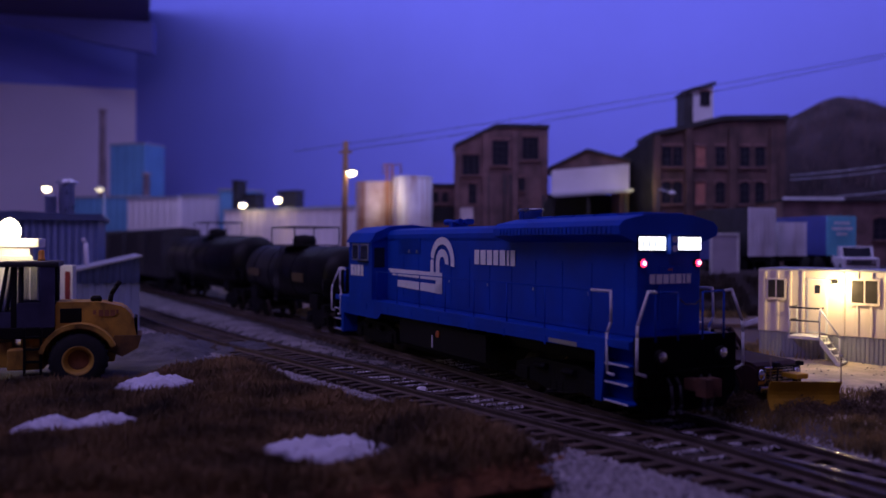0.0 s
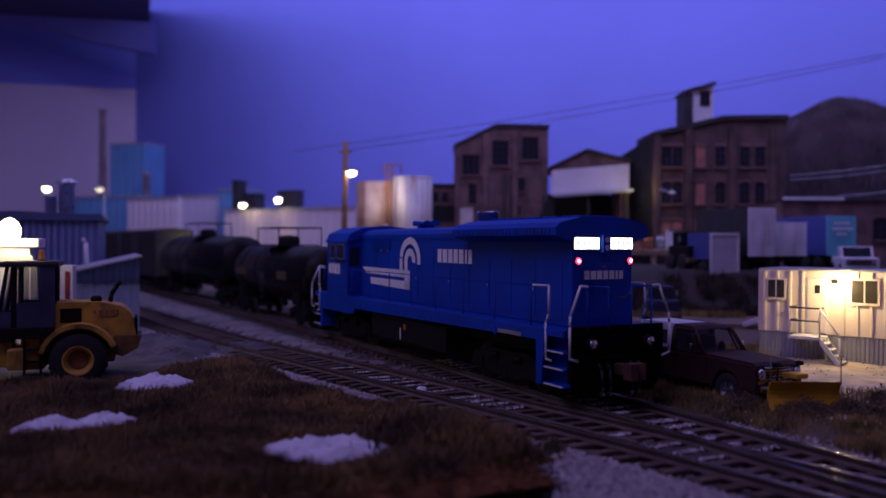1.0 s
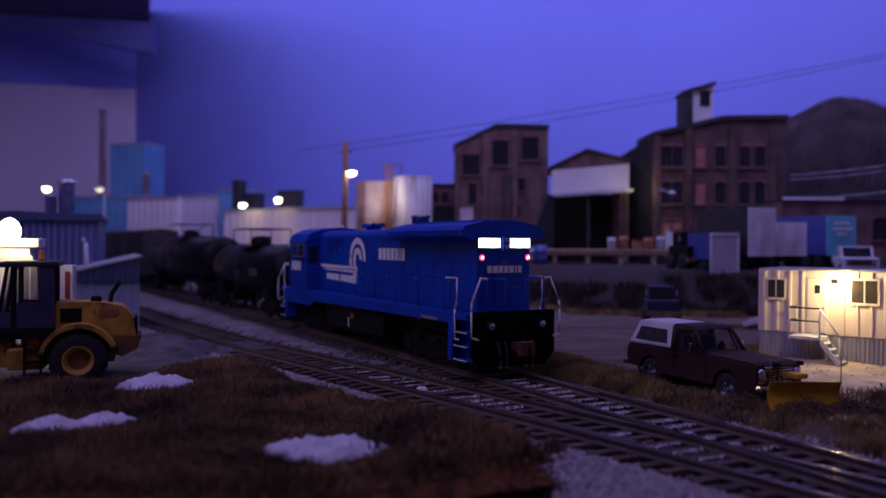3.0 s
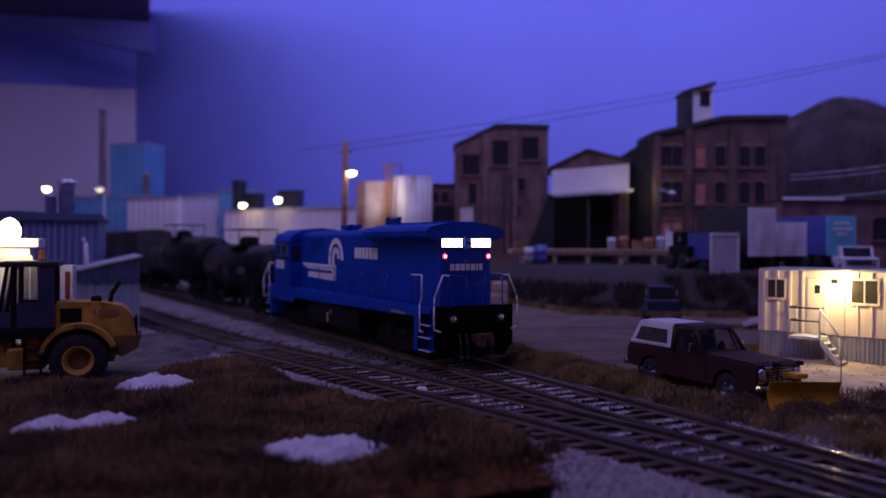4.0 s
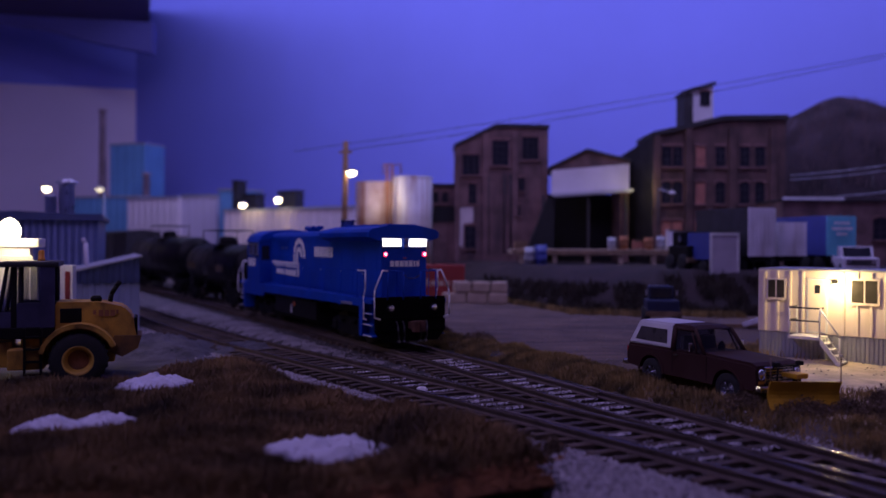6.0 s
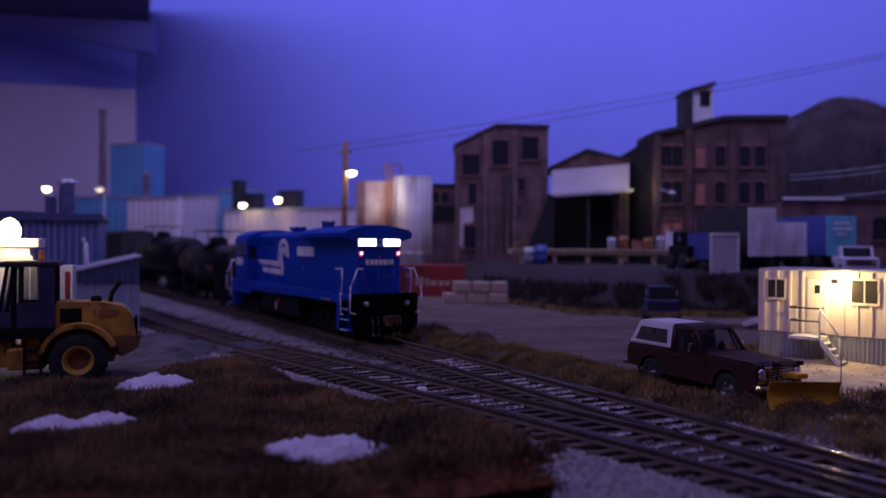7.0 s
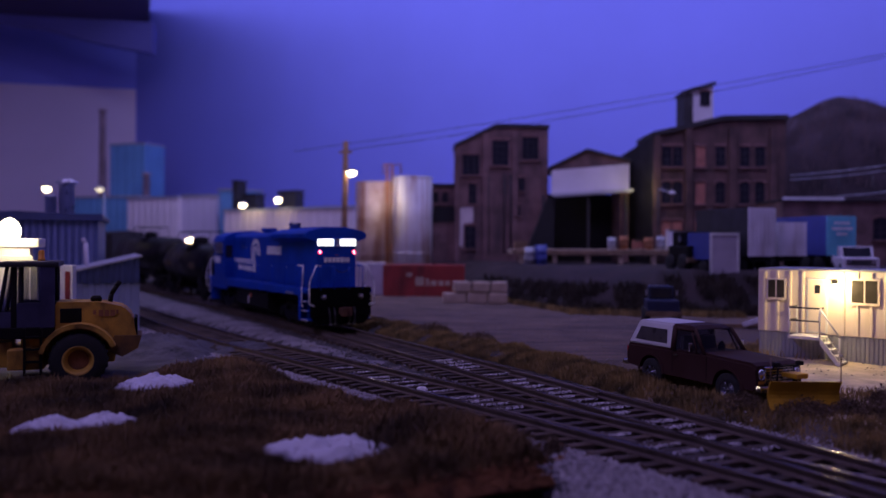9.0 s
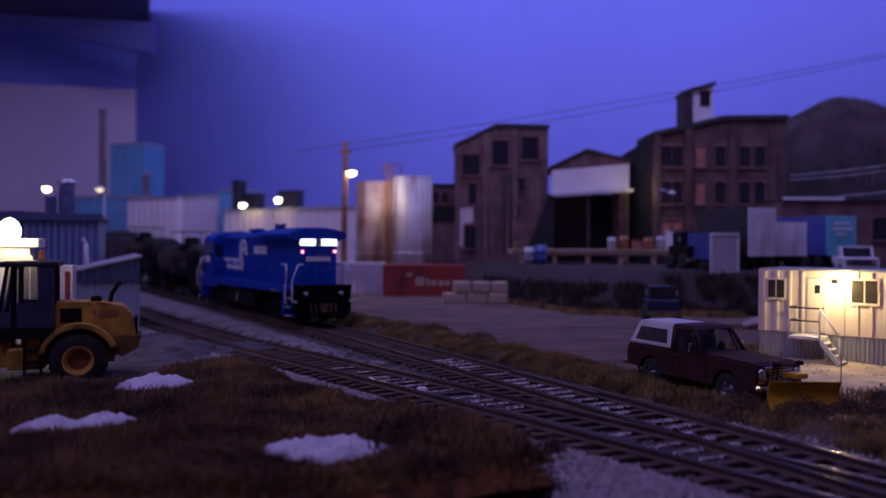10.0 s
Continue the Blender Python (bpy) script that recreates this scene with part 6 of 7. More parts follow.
def tractor(x, y, z, rz, m, lab):
    """A dark cab-over machine standing in the yard."""
    V = thing("yard_tractor", at(x, y, z, rz), lab, "tractor")
    part("body", box(B(), -1.0, 1.0, -1.7, 0.6, 0.75, 1.5, 0.1), m, V)
    part("cab", box(B(), -0.8, 0.8, -0.6, 0.5, 1.45, 2.35, 0.12), m, V)
    part("windscreen", box(B(), -0.66, 0.66, -0.63, -0.59, 1.6, 2.2), M_GLASS, V)
    part("bumper", box(B(), -1.1, 1.1, -1.85, -1.68, 0.5, 0.8, 0.03), M_WOOD, V)
    for sx in (-1, 1):
        part("mirror", box(B(), sx * 0.95 - 0.06, sx * 0.95 + 0.06, -0.7, -0.62, 1.75, 2.1, 0.02), M_STEEL, V)
        for yy in (-1.1, 0.3):
            part("wheel", lathe(B(), [(0.2, -0.16), (0.45, -0.16), (0.5, -0.08), (0.5, 0.08), (0.45, 0.16), (0.2, 0.16)], 20, "x", (sx * 0.95, yy, 0.5)), M_TYRE, V)
    return V


low = tractor(10.75, 40.4, 0, -8, mat("dark_blue_machine", (0.012, 0.018, 0.055), 0.5), "small dark blue tractor parked below the bank")
for ob in low.children_recursive:
    ob.data.transform(Matrix.Scale(0.76, 4))
tractor(14.95, 49.9, 2.25, 14, M_BLACK, "black machine beside the trailers")

# timber and steel lying beside the office
for k, (x, y, z, rz, tilt) in enumerate(((14.2, 36.6, 0.1, -20, 16), (13.6, 36.9, 0.1, -24, 22), (12.6, 36.8, 0.05, 10, 0))):
    b = solid("steel_beam", box(B(), 0, 2.9, -0.1, 0.1, 0, 0.2, 0.02), M_CONTW if k < 2 else M_WOOD, "pale beam leaning beside the office", "beam", at(x, y, z, rz, 0, -tilt), "beams beside the office")


def storage_tank(x, y, r, z, m, lab, ladder=True):
    T = thing("storage_tank", at(x, y, -0.05), lab, "storage tank", "storage tanks")
    part("shell", lathe(B(), [(r, 0), (r, z), (r * 0.98, z + 0.02), (r * 0.5, z + 0.05), (0.0, z + 0.07)], 48), m, T)
    for k in np.linspace(z * 0.33, z * 0.99, 3):
        part("hoop", lathe(B(), [(r, k - 0.05), (r + 0.035, k - 0.04), (r + 0.035, k + 0.04), (r, k + 0.05)], 48), m, T)
    for a in (-2.3, -1.75, -1.0, -0.7):
        c, s = math.cos(a), math.sin(a)
        part("seam", tube(B(), [(r * c, r * s, 0), (r * c, r * s, z)], 0.035, 6), M_TANKR, T, "rusty vertical seam")
    return T


storage_tank(-2.62, 67.6, 1.72, 9.3, M_TANK, "tall white riveted storage tank")
storage_tank(-5.75, 69.6, 1.68, 9.0, M_TANKR, "rust-streaked white storage tank")
Q = thing("tank_ladder", at(-4.35, 66.2, 0), "rusty caged ladder between the tanks", "ladder")
for x in (-0.22, 0.22):
    part("rail", box(B(), x - 0.07, x + 0.07, -0.07, 0.07, 0.0, 10.2), M_RUST, Q)
for z in np.arange(0.3, 10.2, 0.34):
    part("rung", cyl(B(), (-0.22, 0, z), (0.22, 0, z), 0.03, 6), M_RUST, Q)
part("top_rail", tube(B(), [(-0.5, 0, 9.4), (-0.5, 0, 10.2), (0.9, 0.2, 10.2), (0.9, 0.2, 9.4)], 0.05, 6), M_RUST, Q)

R = thing("shipping_container", at(-4.3, 58.6, -0.05, -2), "red ribbed shipping container with white bars", "container")
bd = part("body", box(B(), 0, 5.85, 0, 2.4, 0.0, 2.32, 0.03), M_REDBOX, R)
for x in np.arange(0.25, 5.7, 0.28):
    part("rib", box(B(), x, x + 0.12, -0.05, 0.0, 0.15, 2.18), M_REDBOX, bd)
for x0, x1, z0, z1 in ((2.35, 2.95, 0.85, 1.45), (3.1, 3.3, 0.85, 1.35), (3.45, 3.85, 0.85, 1.2), (4.0, 4.35, 0.85, 1.2), (4.5, 4.8, 0.85, 1.2), (1.7, 2.1, 1.5, 1.75)):
    part("marking", box(B(), x0, x1, -0.065, -0.05, z0, z1), M_TAN, bd, "faded white plain bar")
X = thing("white_container", at(-8.3, 60.2, -0.05, -2), "grey-white ribbed shipping container in the yard", "container")
bd = part("body", box(B(), 0, 3.9, 0, 2.4, 0, 2.4, 0.03), M_CONTG, X)
for x in np.arange(0.2, 3.8, 0.3):
    part("rib", box(B(), x, x + 0.12, -0.05, 0, 0.15, 2.25), M_CONTG, bd)
part("base_step", box(B(), 0.6, 2.6, -0.6, -0.1, 0.0, 0.35, 0.05), M_TAN, X)

# stacked concrete blocks
for i, (x, z, w) in enumerate(((0.1, 0, 1.4), (1.55, 0, 1.3), (2.9, 0, 1.2), (0.75, 0.72, 1.1), (1.9, 0.72, 1.1), (3.05, 0.72, 1.05))):
    solid("concrete_block", box(B(), 0, w, 0, 1.0, 0, 0.70, 0.13), M_TAN, "tan concrete block in a low stack", "concrete block", at(x, 51.8 + 0.05 * (i % 2), z - 0.03, 9 - 7 * (i % 3)), "stacked concrete blocks")

# street lamp on a wooden pole
W = thing("utility_pole", at(-7.55, 62, -0.1), "brown wooden utility pole with a lit lamp", "utility pole")
part("shaft", cyl(B(), (0, 0, 0), (0.15, 0, 11.6), 0.26, 10, 0.20), M_POLE, W)
part("crossarm", box(B(), -0.35, 0.6, -0.08, 0.08, 10.7, 10.9), M_POLE, W)
part("bracket", tube(B(), [(0.1, 0, 9.6), (0.55, -0.15, 9.45)], 0.05, 6), M_STEEL, W)
hd = part("lamp_head", lathe(B(), [(0.12, 9.48), (0.36, 9.38), (0.38, 9.3)], 16, "z", (0.62, -0.2, 0)), M_STEEL, W)
part("bulb", lathe(B(), [(0.36, 9.30), (0.30, 9.08), (0.16, 8.98), (0, 8.95)], 16, "z", (0.62, -0.2, 0)), G_WARM, hd, "glowing bulb")

# power lines
bm = B()
for (x0, y0, z0), (x1, y1, z1), sag in (((-12.0, 66, 11.2), (30.5, 55, 16.85), 0.9), ((-7.4, 62, 10.85), (30.5, 55, 16.65), 1.2)):
    pts = []
    for i in range(25):
        u = i / 24
        pts.append((x0 + (x1 - x0) * u, y0 + (y1 - y0) * u, z0 + (z1 - z0) * u - sag * 4 * u * (1 - u) * 0.35))
    tube(bm, pts, 0.02, 5)
solid("power_line", bm, M_BLACK, "thin dark overhead power lines", "power line")

# pale wires before the hill
bm = B()
for (x0, z0), (x1, z1) in (((24.6, 8.75), (33.0, 9.75)), ((24.6, 8.45), (33.0, 9.35)), ((28.0, 7.3), (33.0, 7.9))):
    tube(bm, [(x0 + (x1 - x0) * k / 6, 58.0, z0 + (z1 - z0) * k / 6 - 0.10 * math.sin(math.pi * k / 6)) for k in range(7)], 0.045, 5)
solid("service_wire", bm, M_SKIRT, "pale service wires over the workshop roof", "power line")

# pale warehouses at the back, with wall lamps
def warehouse(a, b, depth, z, m, lab, name="warehouse", pitch=1.1):
    a, b = Vector(a), Vector(b)
    d = b - a
    H = thing(name, at(a.x, a.y, 0, math.degrees(math.atan2(d.y, d.x))), lab, "warehouse")
    w = part("wall", box(B(), 0, d.length, 0, depth, -0.2, z), m, H)
    part("roof", box(B(), -0.1, d.length + 0.1, -0.12, depth + 0.1, z, z + 0.25), M_SHEDROOF, H)
    for x in np.arange(0.4, d.length - 0.2, pitch):
        part("wall_rib", box(B(), x, x + 0.16, -0.08, 0, -0.1, z - 0.05), m, w)
    part("base_band", box(B(), 0, d.length, -0.14, -0.085, 0, 1.6), M_SKIRT, H, "grey base band")
    return H


M_PALE = mat("pale_sheet_wall", (0.80, 0.70, 0.73), 0.7, var=0.08, scale=0.3, bump=0.05)
M_PALEB = mat("pale_grey_blue_wall", (0.56, 0.50, 0.60), 0.7, var=0.08, scale=0.3, bump=0.05)
warehouse((-24.0, 89.5), (-8.6, 78.5), 6, 7.15, M_PALE, "long pale warehouse with ribbed walls and lamps")
warehouse((-38.8, 100.5), (-31.2, 96), 6, 9.0, M_PALE, "pale warehouse with lamp-lit wall")
warehouse((-31.0, 96.6), (-26.3, 94.8), 5, 9.15, M_PALEB, "grey-blue sheet metal warehouse")
warehouse((-26.2, 95.5), (-23.6, 94), 4, 9.8, M_LBLUE, "narrow blue silo house", "silo_house", 0.8)
warehouse((-50.0, 110.0), (-39.5, 106), 5, 9.6, M_LBLUE, "long low blue sheet building")
warehouse((-46.4, 114.0), (-40.8, 112.0), 4, 17.2, M_LBLUE, "tall blue sheet tower", "blue_tower", 1.4)
for x, y, w, z0, z1, m in ((-23.6, 91.5, 1.0, 7.1, 10.6, M_DKGREY), (-22.4, 91.6, 2.2, 7.1, 9.1, M_DKGREY), (-17.9, 88.6, 2.7, 7.1, 9.3, M_DKGREY)):
    V = thing("roof_vent", at(x, y, z0, -35), "dark roof ventilator box on the warehouse", "roof vent", "roof vents")
    part("housing", box(B(), 0, w, 0, 1.2, 0, z1 - z0, 0.05), m, V)
    part("cap", box(B(), -0.1, w + 0.1, -0.1, 1.3, z1 - z0, z1 - z0 + 0.12), M_ROOF, V)
M_STACK = mat("faded_brown_stack", (0.46, 0.32, 0.33), 0.85, var=0.25, scale=0.8, bump=0.1)
for x, z, y, m in ((-46.6, 16.6, 112.0, M_RUST), (-39.9, 9.8, 110.0, M_POLE)):
    solid("chimney_pipe", lathe(B(), [(0.55, 0), (0.42, z), (0.6, z + 0.05), (0.6, z + 0.3), (0.4, z + 0.3)], 16), M_STACK, "brown pipe stack beside the blue tower", "pipe stack", at(x, y, 5.0 if m is M_RUST else 3.0))


def wall_lamp(x, y, z, r, m, lab):
    T = thing("wall_lamp", at(x, y, z), lab, "lamp", "yard lamps")
    part("arm", tube(B(), [(0.1, 0.9, 0.35), (0.0, 0.1, 0.3)], 0.05, 6), M_STEEL, T)
    s = part("shade", lathe(B(), [(0.1, 0.32), (r * 0.8, 0.2), (r, 0.08)], 16), M_STEEL, T)
    part("bulb", lathe(B(), [(r * 0.95, 0.08), (r * 0.9, -0.12), (r * 0.55, -0.3), (0, -0.36)], 16), m, s, "glowing bulb")
    return T


wall_lamp(-20.95, 85.5, 7.75, 0.42, G_WARM, "lit lamp on the warehouse wall")
wall_lamp(-16.8, 83.2, 8.2, 0.38, G_WARM, "lit lamp on the warehouse wall")
wall_lamp(-38.8, 80.0, 9.0, 0.42, G_WARM, "lit lamp high on a thin bracket")
wall_lamp(-37.8, 90.0, 9.6, 0.42, G_DIM, "dim lamp high on a thin bracket")
for x, y, z in ((-38.7, 80.9, 9.2), (-37.7, 90.9, 9.8)):
    solid("lamp_post", cyl(B(), (0, 0, -0.1), (0, 0, z), 0.12, 8, 0.08), M_STEEL, "thin grey lamp post", "lamp post", at(x, y, 0))
Z = thing("yard_lamp", at(-19.75, 64.0, -0.1), "low lit lamp beside the track", "lamp")
part("post", cyl(B(), (0, 0, 0), (0, 0, 3.85), 0.08, 8), M_STEEL, Z)
part("bulb", lathe(B(), [(0.0, 3.84), (0.32, 3.94), (0.38, 4.08), (0.2, 4.24), (0, 4.28)], 16), G_WARM, Z, "glowing bulb")

# dock lamp between dock house and factory
Y = thing("dock_lamp", at(15.9, 60.5, 3.42), "steel dock lamp on a tall post", "lamp")
part("post", cyl(B(), (0, 0, 0), (0, 0, 4.6), 0.06, 8), M_DKGREY, Y)
part("arm", tube(B(), [(0, 0, 4.5), (0.9, -0.2, 4.25)], 0.05, 6), M_STEEL, Y)
part("head", lathe(B(), [(0.1, 4.35), (0.3, 4.2), (0.28, 4.14)], 14, "z", (0.95, -0.2, 0)), M_WHITE, Y)


# ---- grass, weeds, snow ----
M_GRASS = mat("dry_grass", (0.235, 0.145, 0.06), 0.9, var=0.5, scale=0.55, bump=0.0, tint=(0.05, 0.036, 0.02))
M_WEED = mat("olive_weeds", (0.30, 0.20, 0.07), 0.9, var=0.5, scale=1.2, bump=0.0, tint=(0.07, 0.055, 0.025))


def blades(name, places, material, label, seed, tall=(0.14, 0.34), wide=0.011):
    """Grass: bent two-piece blades from many roots, all in one mesh."""
    r = np.random.RandomState(seed)
    n = len(places)
    p = np.array([q[:3] for q in places])
    k = np.array([q[3] for q in places])
    h = r.uniform(*tall, n) * k
    a = r.uniform(0, 6.283, n)
    lean = r.uniform(0.05, 0.6, n) * h
    dx, dy = np.cos(a), np.sin(a)
    b = r.uniform(0, 6.283, n)
    wx, wy = np.cos(b) * wide * (0.6 + k), np.sin(b) * wide * (0.6 + k)
    z0 = np.zeros(n)
    v0 = p + np.stack([-wx, -wy, z0], 1)
    v1 = p + np.stack([wx, wy, z0], 1)
    m = p + np.stack([dx * lean * 0.35, dy * lean * 0.35, h * 0.6], 1)
    v2 = m + np.stack([wx * 0.7, wy * 0.7, z0], 1)
    v3 = m + np.stack([-wx * 0.7, -wy * 0.7, z0], 1)
    v4 = p + np.stack([dx * lean, dy * lean, h], 1)
    verts = np.stack([v0, v1, v2, v3, v4], 1).reshape(-1, 3) * S
    i = np.arange(n) * 5
    faces = np.stack([i, i + 1, i + 2], 1).tolist() + np.stack([i, i + 2, i + 3], 1).tolist() + np.stack([i + 3, i + 2, i + 4], 1).tolist()
    me = bpy.data.meshes.new(name)
    me.from_pydata(verts.tolist(), [], faces)
    me.materials.append(material)
    return tagged(new(name, me), label, "grass", kind="stuff")


SNOW = ((-7.25, 20.75, 1.0, 0.75, 0.30), (-7.6, 15.95, 0.74, 0.60, 0.25), (-6.75, 16.4, 0.72, 0.50, 0.19), (-2.0, 14.35, 1.2, 0.72, 0.22))
rs = random.Random(21)
mead = []
while len(mead) < 120000:
    y = 10.9 + 17.5 * rs.random() ** 1.35
    x = rs.uniform(-0.60 * y - 0.6, 2.3)
    d = in_meadow(x, y)
    if d < 0:
        continue
    if any(((x - sx) / ax) ** 2 + ((y - sy + 0.25) / (ay + 0.3)) ** 2 < 0.95 for sx, sy, ax, ay, _ in SNOW):
        continue
    thin = 1 - smooth(0.0, 0.8, 21.5 + 4.6 * smooth(-8.8, -6.0, x) - y)
    if rs.random() < thin * 0.85:
        continue
    clump = 0.5 + 0.5 * noise.noise(Vector((x * 0.9, y * 0.9, 2))) + 0.35 * noise.noise(Vector((x * 3, y * 3, 7)))
    k = 0.45 + 0.9 * max(0, clump)
    k *= 0.55 + 0.45 * smooth(0.0, 0.4, d)
    mead.append((x, y, ground_z(x, y) - 0.01, k))
for _ in range(16000):
    x, y = rs.gauss(0.9, 0.75), rs.gauss(15.3, 0.75)
    if 0.05 < in_meadow(x, y):
        mead.append((x, y, ground_z(x, y) - 0.01, 1.1 + 0.7 * rs.random()))
blades("meadow_grass", mead, M_GRASS, "dry brown grass on the raised foreground mat", 3)

strip = []
while len(strip) < 60000:     # weeds along the far side of the main track and round the car
    s = rs.uniform(-24, 16)
    w = 1.7 + 3.4 * smooth(2, 10, s)
    l = main_lat(s) + 1.75 + w * rs.random() ** 1.3
    x, y = on_track(s, l)
    m = noise.noise(Vector((x * 0.8, y * 0.8, 4)))
    if m + rs.uniform(-0.35, 0.35) < -0.35 + 0.35 * smooth(4, 14, -s):
        continue
    strip.append((x, y, ground_z(x, y) - 0.01, 0.5 + 0.5 * max(0, m + 0.35)))
for _ in range(9000):         # tufts by the office and at the foot of the bank
    if rs.random() < 0.25:
        x, y = rs.gauss(11.6, 0.9), rs.gauss(29.4, 0.7)
        k = 0.9
    else:
        x = rs.uniform(-1, 16)
        y = bank_foot(x) - 0.6 + rs.gauss(0, 0.35)
        k = 1.3
    strip.append((x, y, ground_z(x, y) - 0.02, k))
blades("trackside_weeds", strip, M_WEED, "olive-brown weeds along the track and round the car", 5)


bank = []
while len(bank) < 14000:       # dark scrub at the foot of the bank
    x = rs.uniform(3.0, 26)
    y = bank_foot(x) - 0.4 + 2.6 * rs.random() ** 1.3
    if noise.noise(Vector((x * 0.9, y * 0.9, 6))) < rs.uniform(-0.4, 0.3):
        continue
    bank.append((x, y, ground_z(x, y) - 0.02, 1.0 + 0.8 * rs.random()))
blades("bank_scrub", bank, mat("dark_scrub", (0.045, 0.034, 0.025), 0.95, var=0.5, scale=1.0, bump=0), "dark dead scrub covering the bank", 9, (0.12, 0.42), 0.02)


def bush(x, y, r, h, seed, m):
    """A low weed clump of many thin twigs with small leaves."""
    rb = random.Random(seed)
    v, f = [], []
    for _ in range(700):
        a, rad = rb.uniform(0, 6.28), r * rb.random() ** 0.6
        px, py = x + rad * math.cos(a), y + rad * math.sin(a)
        z0 = ground_z(px, py)
        top = h * (1 - 0.6 * (rad / r) ** 2) * rb.uniform(0.5, 1.1)
        for _ in range(3):
            zz = z0 + top * rb.uniform(0.2, 1)
            c = Vector((px + rb.gauss(0, 0.05), py + rb.gauss(0, 0.05), zz))
            e = Vector((rb.gauss(0, 1), rb.gauss(0, 1), rb.gauss(0, 1))).normalized() * rb.uniform(0.03, 0.06)
            g = Vector((rb.gauss(0, 1), rb.gauss(0, 1), rb.gauss(0, 1))).normalized() * rb.uniform(0.02, 0.04)
            k = len(v)
            v += [tuple((c + e) * S), tuple((c - e) * S), tuple((c + g) * S)]
            f.append((k, k + 1, k + 2))
        k = len(v)
        v += [tuple(Vector(q) * S) for q in ((px - 0.01, py, z0), (px + 0.01, py, z0), (px + rb.gauss(0, 0.06), py, z0 + top))]
        f.append((k, k + 1, k + 2))
    me = bpy.data.meshes.new("weed_clump")
    me.from_pydata(v, [], f)
    me.materials.append(m)
    tagged(new("weed_clump", me), "low dry weed clump growing in the gravel", "bush", "weed clumps")


M_DARKW = mat("dark_dry_weeds", (0.16, 0.11, 0.07), 0.95, var=0.5, scale=3, bump=0)
for i, (x, y, r, h) in enumerate(((8.3, 18.7, 0.7, 0.32), (9.3, 18.8, 0.55, 0.30), (9.9, 17.9, 0.8, 0.42), (11.0, 19.6, 0.7, 0.55), (7.2, 19.4, 0.5, 0.35), (1.1, 15.6, 0.55, 0.45), (1.8, 15.0, 0.45, 0.4), (0.4, 16.6, 0.5, 0.45), (1.4, 31.8, 0.7, 0.4), (-0.4, 35.2, 0.8, 0.4), (-5.9, 25.2, 0.7, 0.35))):
    bush(x, y, r, h, 40 + i, M_DARKW)


def snow_patch(x, y, ax, ay, h, seed, m=M_SNOW, lab="lumpy patch of old white snow on the grass"):
    """A lumpy leftover heap of snow."""
    rb = random.Random(seed)
    n, rows = 44, 14
    bm = B()
    rings = []
    for j in range(rows + 1):
        u = j / rows
        ring = []
        for i in range(n):
            a = 2 * math.pi * i / n
            edge = 1 + 0.22 * noise.noise(Vector((math.cos(a) * 1.6, math.sin(a) * 1.6, seed))) + 0.1 * noise.noise(Vector((math.cos(a) * 5, math.sin(a) * 5, seed)))
            px, py = x + ax * u * edge * math.cos(a), y + ay * u * edge * math.sin(a)
            z = h * (1 - u ** 2.2) * (0.75 + 0.6 * noise.noise(Vector((px * 2.2, py * 2.2, 50)))) + 0.11 * noise.noise(Vector((px * 7, py * 7, seed))) * (1 - u ** 4) + rb.uniform(-0.015, 0.015)
            ring.append(bm.verts.new((px, py, ground_z(px, py) + z + 0.05 - 0.12 * u ** 4)))
        rings.append(ring)
    for a, b in zip(rings[:-1], rings[1:]):
        for i in range(n):
            f = bm.faces.new((a[i], b[i], b[(i + 1) % n], a[(i + 1) % n]))
            f.smooth = True
    bmesh.ops.remove_doubles(bm, verts=bm.verts[:], dist=0.001)
    solid("snow_patch", bm, m, lab, "snow", group="snow patches")


for i, q in enumerate(SNOW):
    snow_patch(*q, seed=50 + i)
M_DUST = mat("gritty_snow", (0.075, 0.068, 0.084), 0.9, var=0.5, scale=1.6, bump=0.8, grain=9)
for i, q in enumerate(((-10.3, 30.6, 2.4, 2.8, 0.32), (-7.6, 31.5, 1.6, 2.2, 0.2), (-9.2, 27.6, 1.5, 1.3, 0.16))):
    snow_patch(*q, seed=60 + i, m=M_DUST, lab="thin gritty snow swept up beside the loader")
places, sizes = [], []
for x, y, ax, ay, h in SNOW:      # loose grains on and round the heaps
    for _ in range(1500):
        a, u = rs.uniform(0, 6.283), rs.random() ** 0.5 * 1.08
        px, py = x + ax * u * math.cos(a), y + ay * u * math.sin(a)
        z = h * max(0, 1 - u ** 2.2) * (0.75 + 0.6 * noise.noise(Vector((px * 2.2, py * 2.2, 50))))
        places.append((px, py, ground_z(px, py) + 0.05 + 0.7 * z * rs.random() ** 0.3 if u < 1 else ground_z(px, py) + 0.03))
        sizes.append(rs.uniform(0.018, 0.04))
stones("snow_grains", places, sizes, M_SNOW, "coarse grains of old snow")

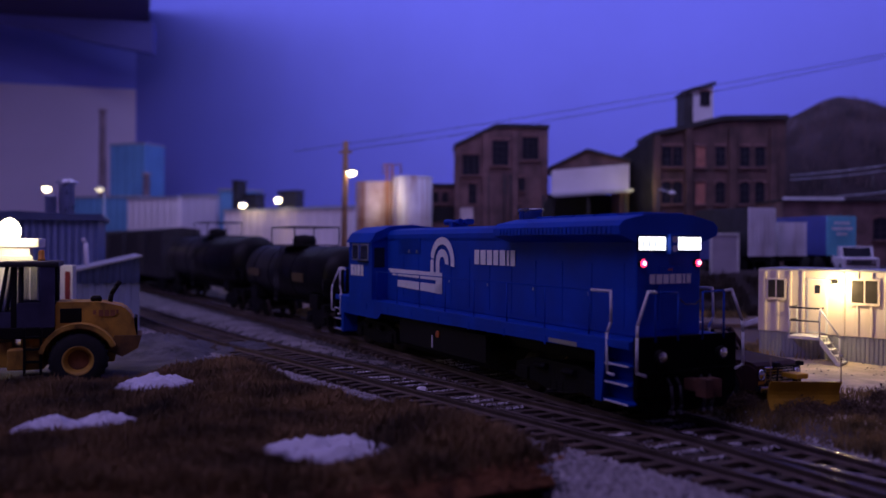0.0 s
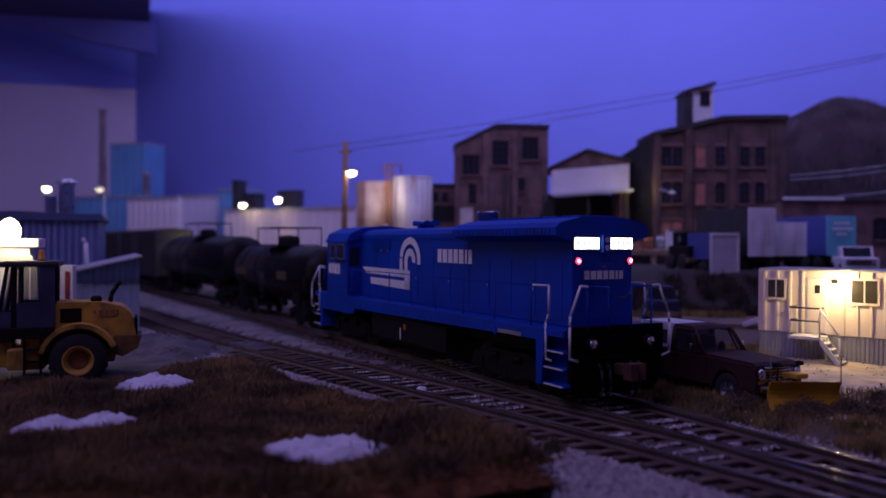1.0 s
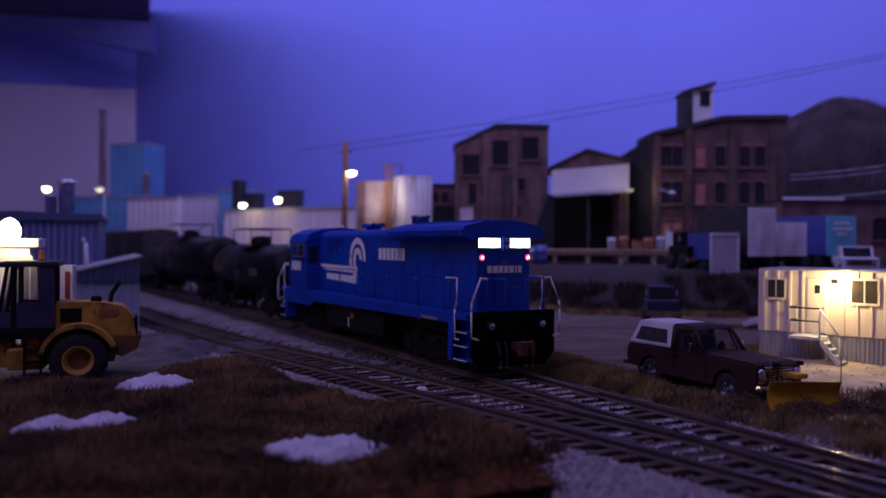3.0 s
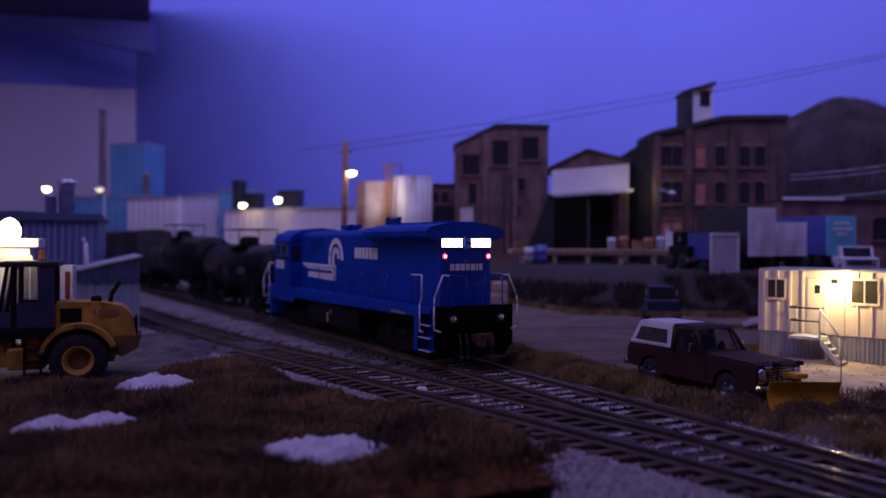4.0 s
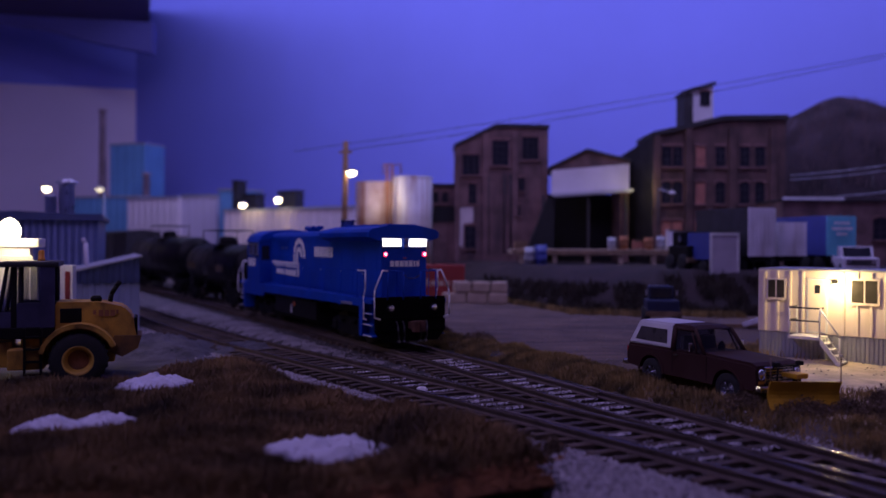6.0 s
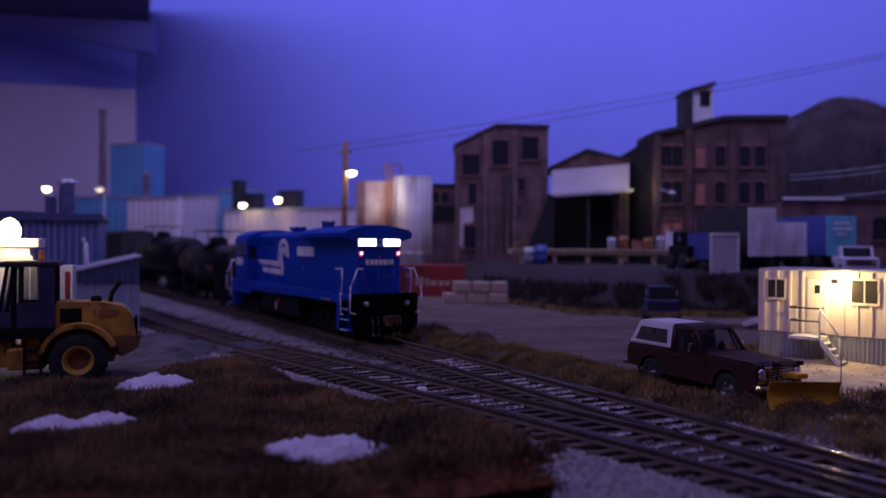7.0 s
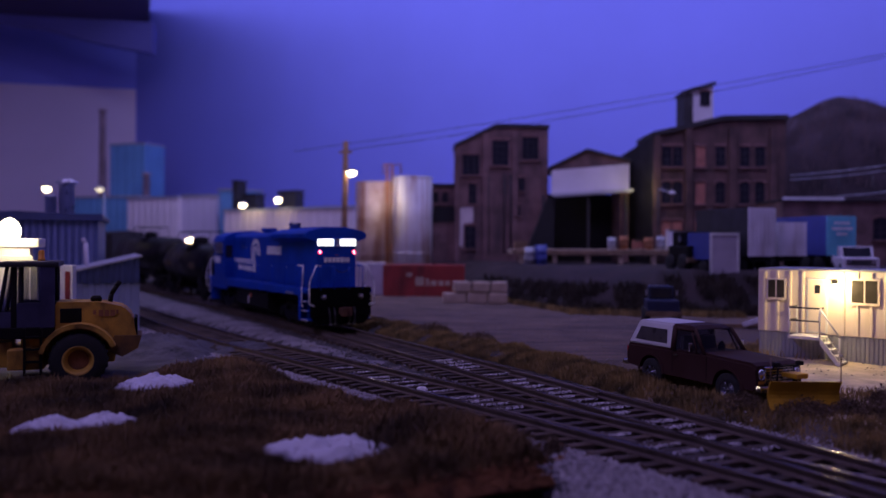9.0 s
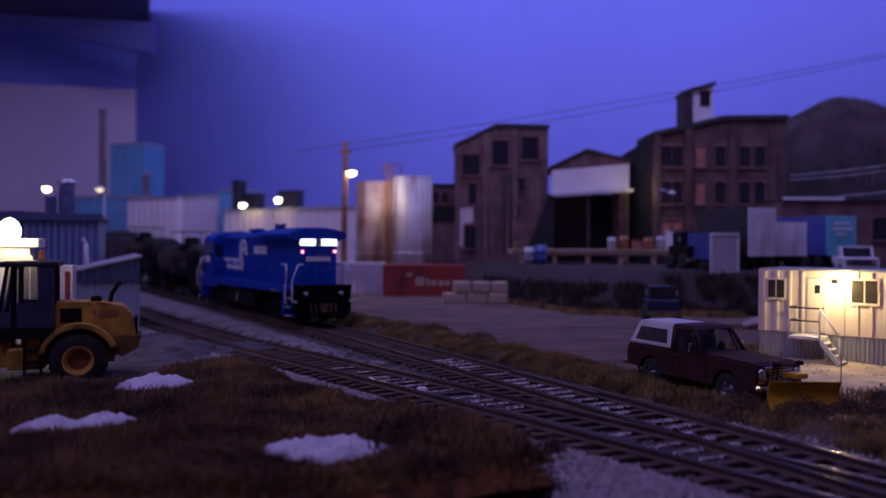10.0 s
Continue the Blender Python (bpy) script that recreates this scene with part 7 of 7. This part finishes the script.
# snow lying between the sleepers of the turnout
places, sizes = [], []
for s0 in np.arange(10.5, -3.5, -0.56):
    for lat, w, hi in ((main_lat(s0), 0.64, 0.35), (side_lat(s0), 0.64, -0.4)):
        if (lat < -2 and s0 > 5.5) or rs.random() < 0.25:
            continue
        a, b = sorted((rs.uniform(-w, w), rs.uniform(-w, w)))
        a, b = (a, b) if b - a > 0.45 else (-w, w)
        for _ in range(110):
            l = lat + rs.uniform(a, b)
            x, y = on_track(s0 + 0.28 + rs.gauss(0, 0.045), l)
            places.append((x, y, -0.172 + rs.uniform(-0.02, 0.03)))
            sizes.append(rs.uniform(0.010, 0.024))
stones("snow_in_track", places, sizes, M_SLUSH, "thin snow left between the sleepers")
rk = solid("rock", lathe(B(), [(0.0, 0.0), (0.15, 0.02), (0.17, 0.1), (0.1, 0.17), (0, 0.18)], 7), M_SLUSH, "pale rock beside the side track", "rock", at(-0.55, 21.9, -0.2, 20))

# raw earth along the cut edge of the grass mat
bm = B()
edge = []
for i in range(90):
    x = -12 + 14.1 * i / 89
    edge.append((x, 11.7 + 0.57 * max(0.0, x + 2.2) + 0.08 * math.sin(x * 2.1)))
edge += [(2.2, 14.6), (2.25, 15.0), (2.2, 15.35)]
rows = []
for k in range(7):
    row = []
    for x, y in edge:
        j = 0.09 * noise.noise(Vector((x * 4, k * 0.9, 2)))
        row.append(bm.verts.new((x + 0.03 * k + j, y - 0.05 * k + 0.08 + j, 0.10 - k * 0.06 + 0.04 * noise.noise(Vector((x * 3, k, 8))))))
    rows.append(row)
for a, b in zip(rows[:-1], rows[1:]):
    for i in range(len(edge) - 1):
        f = bm.faces.new((a[i], b[i], b[i + 1], a[i + 1]))
        f.smooth = True
bmesh.ops.solidify(bm, geom=bm.faces[:], thickness=0.08)
solid("earth_edge", bm, M_EARTH, "crumbling red-brown earth at the mat's cut edge", "earth bank", kind="structure")


crumb_p, crumb_s = [], []
for _ in range(5200):
    x = rs.uniform(-10, 2.1)
    k = rs.random()
    y = 11.7 + 0.57 * max(0.0, x + 2.2) + 0.08 * math.sin(x * 2.1) + 0.12 - 0.36 * k + rs.gauss(0, 0.03)
    crumb_p.append((x, y, 0.13 - 0.37 * k + rs.gauss(0, 0.02)))
    crumb_s.append(rs.uniform(0.012, 0.038))
stones("earth_crumbs", crumb_p, crumb_s, M_EARTH, "crumbs of red-brown earth along the cut edge")


def motions():
    for ob, s0, half in TRAIN:
        walk(ob, [(float(t), car_pose(s0 + travel(t), half)) for t in range(11)])


motions()
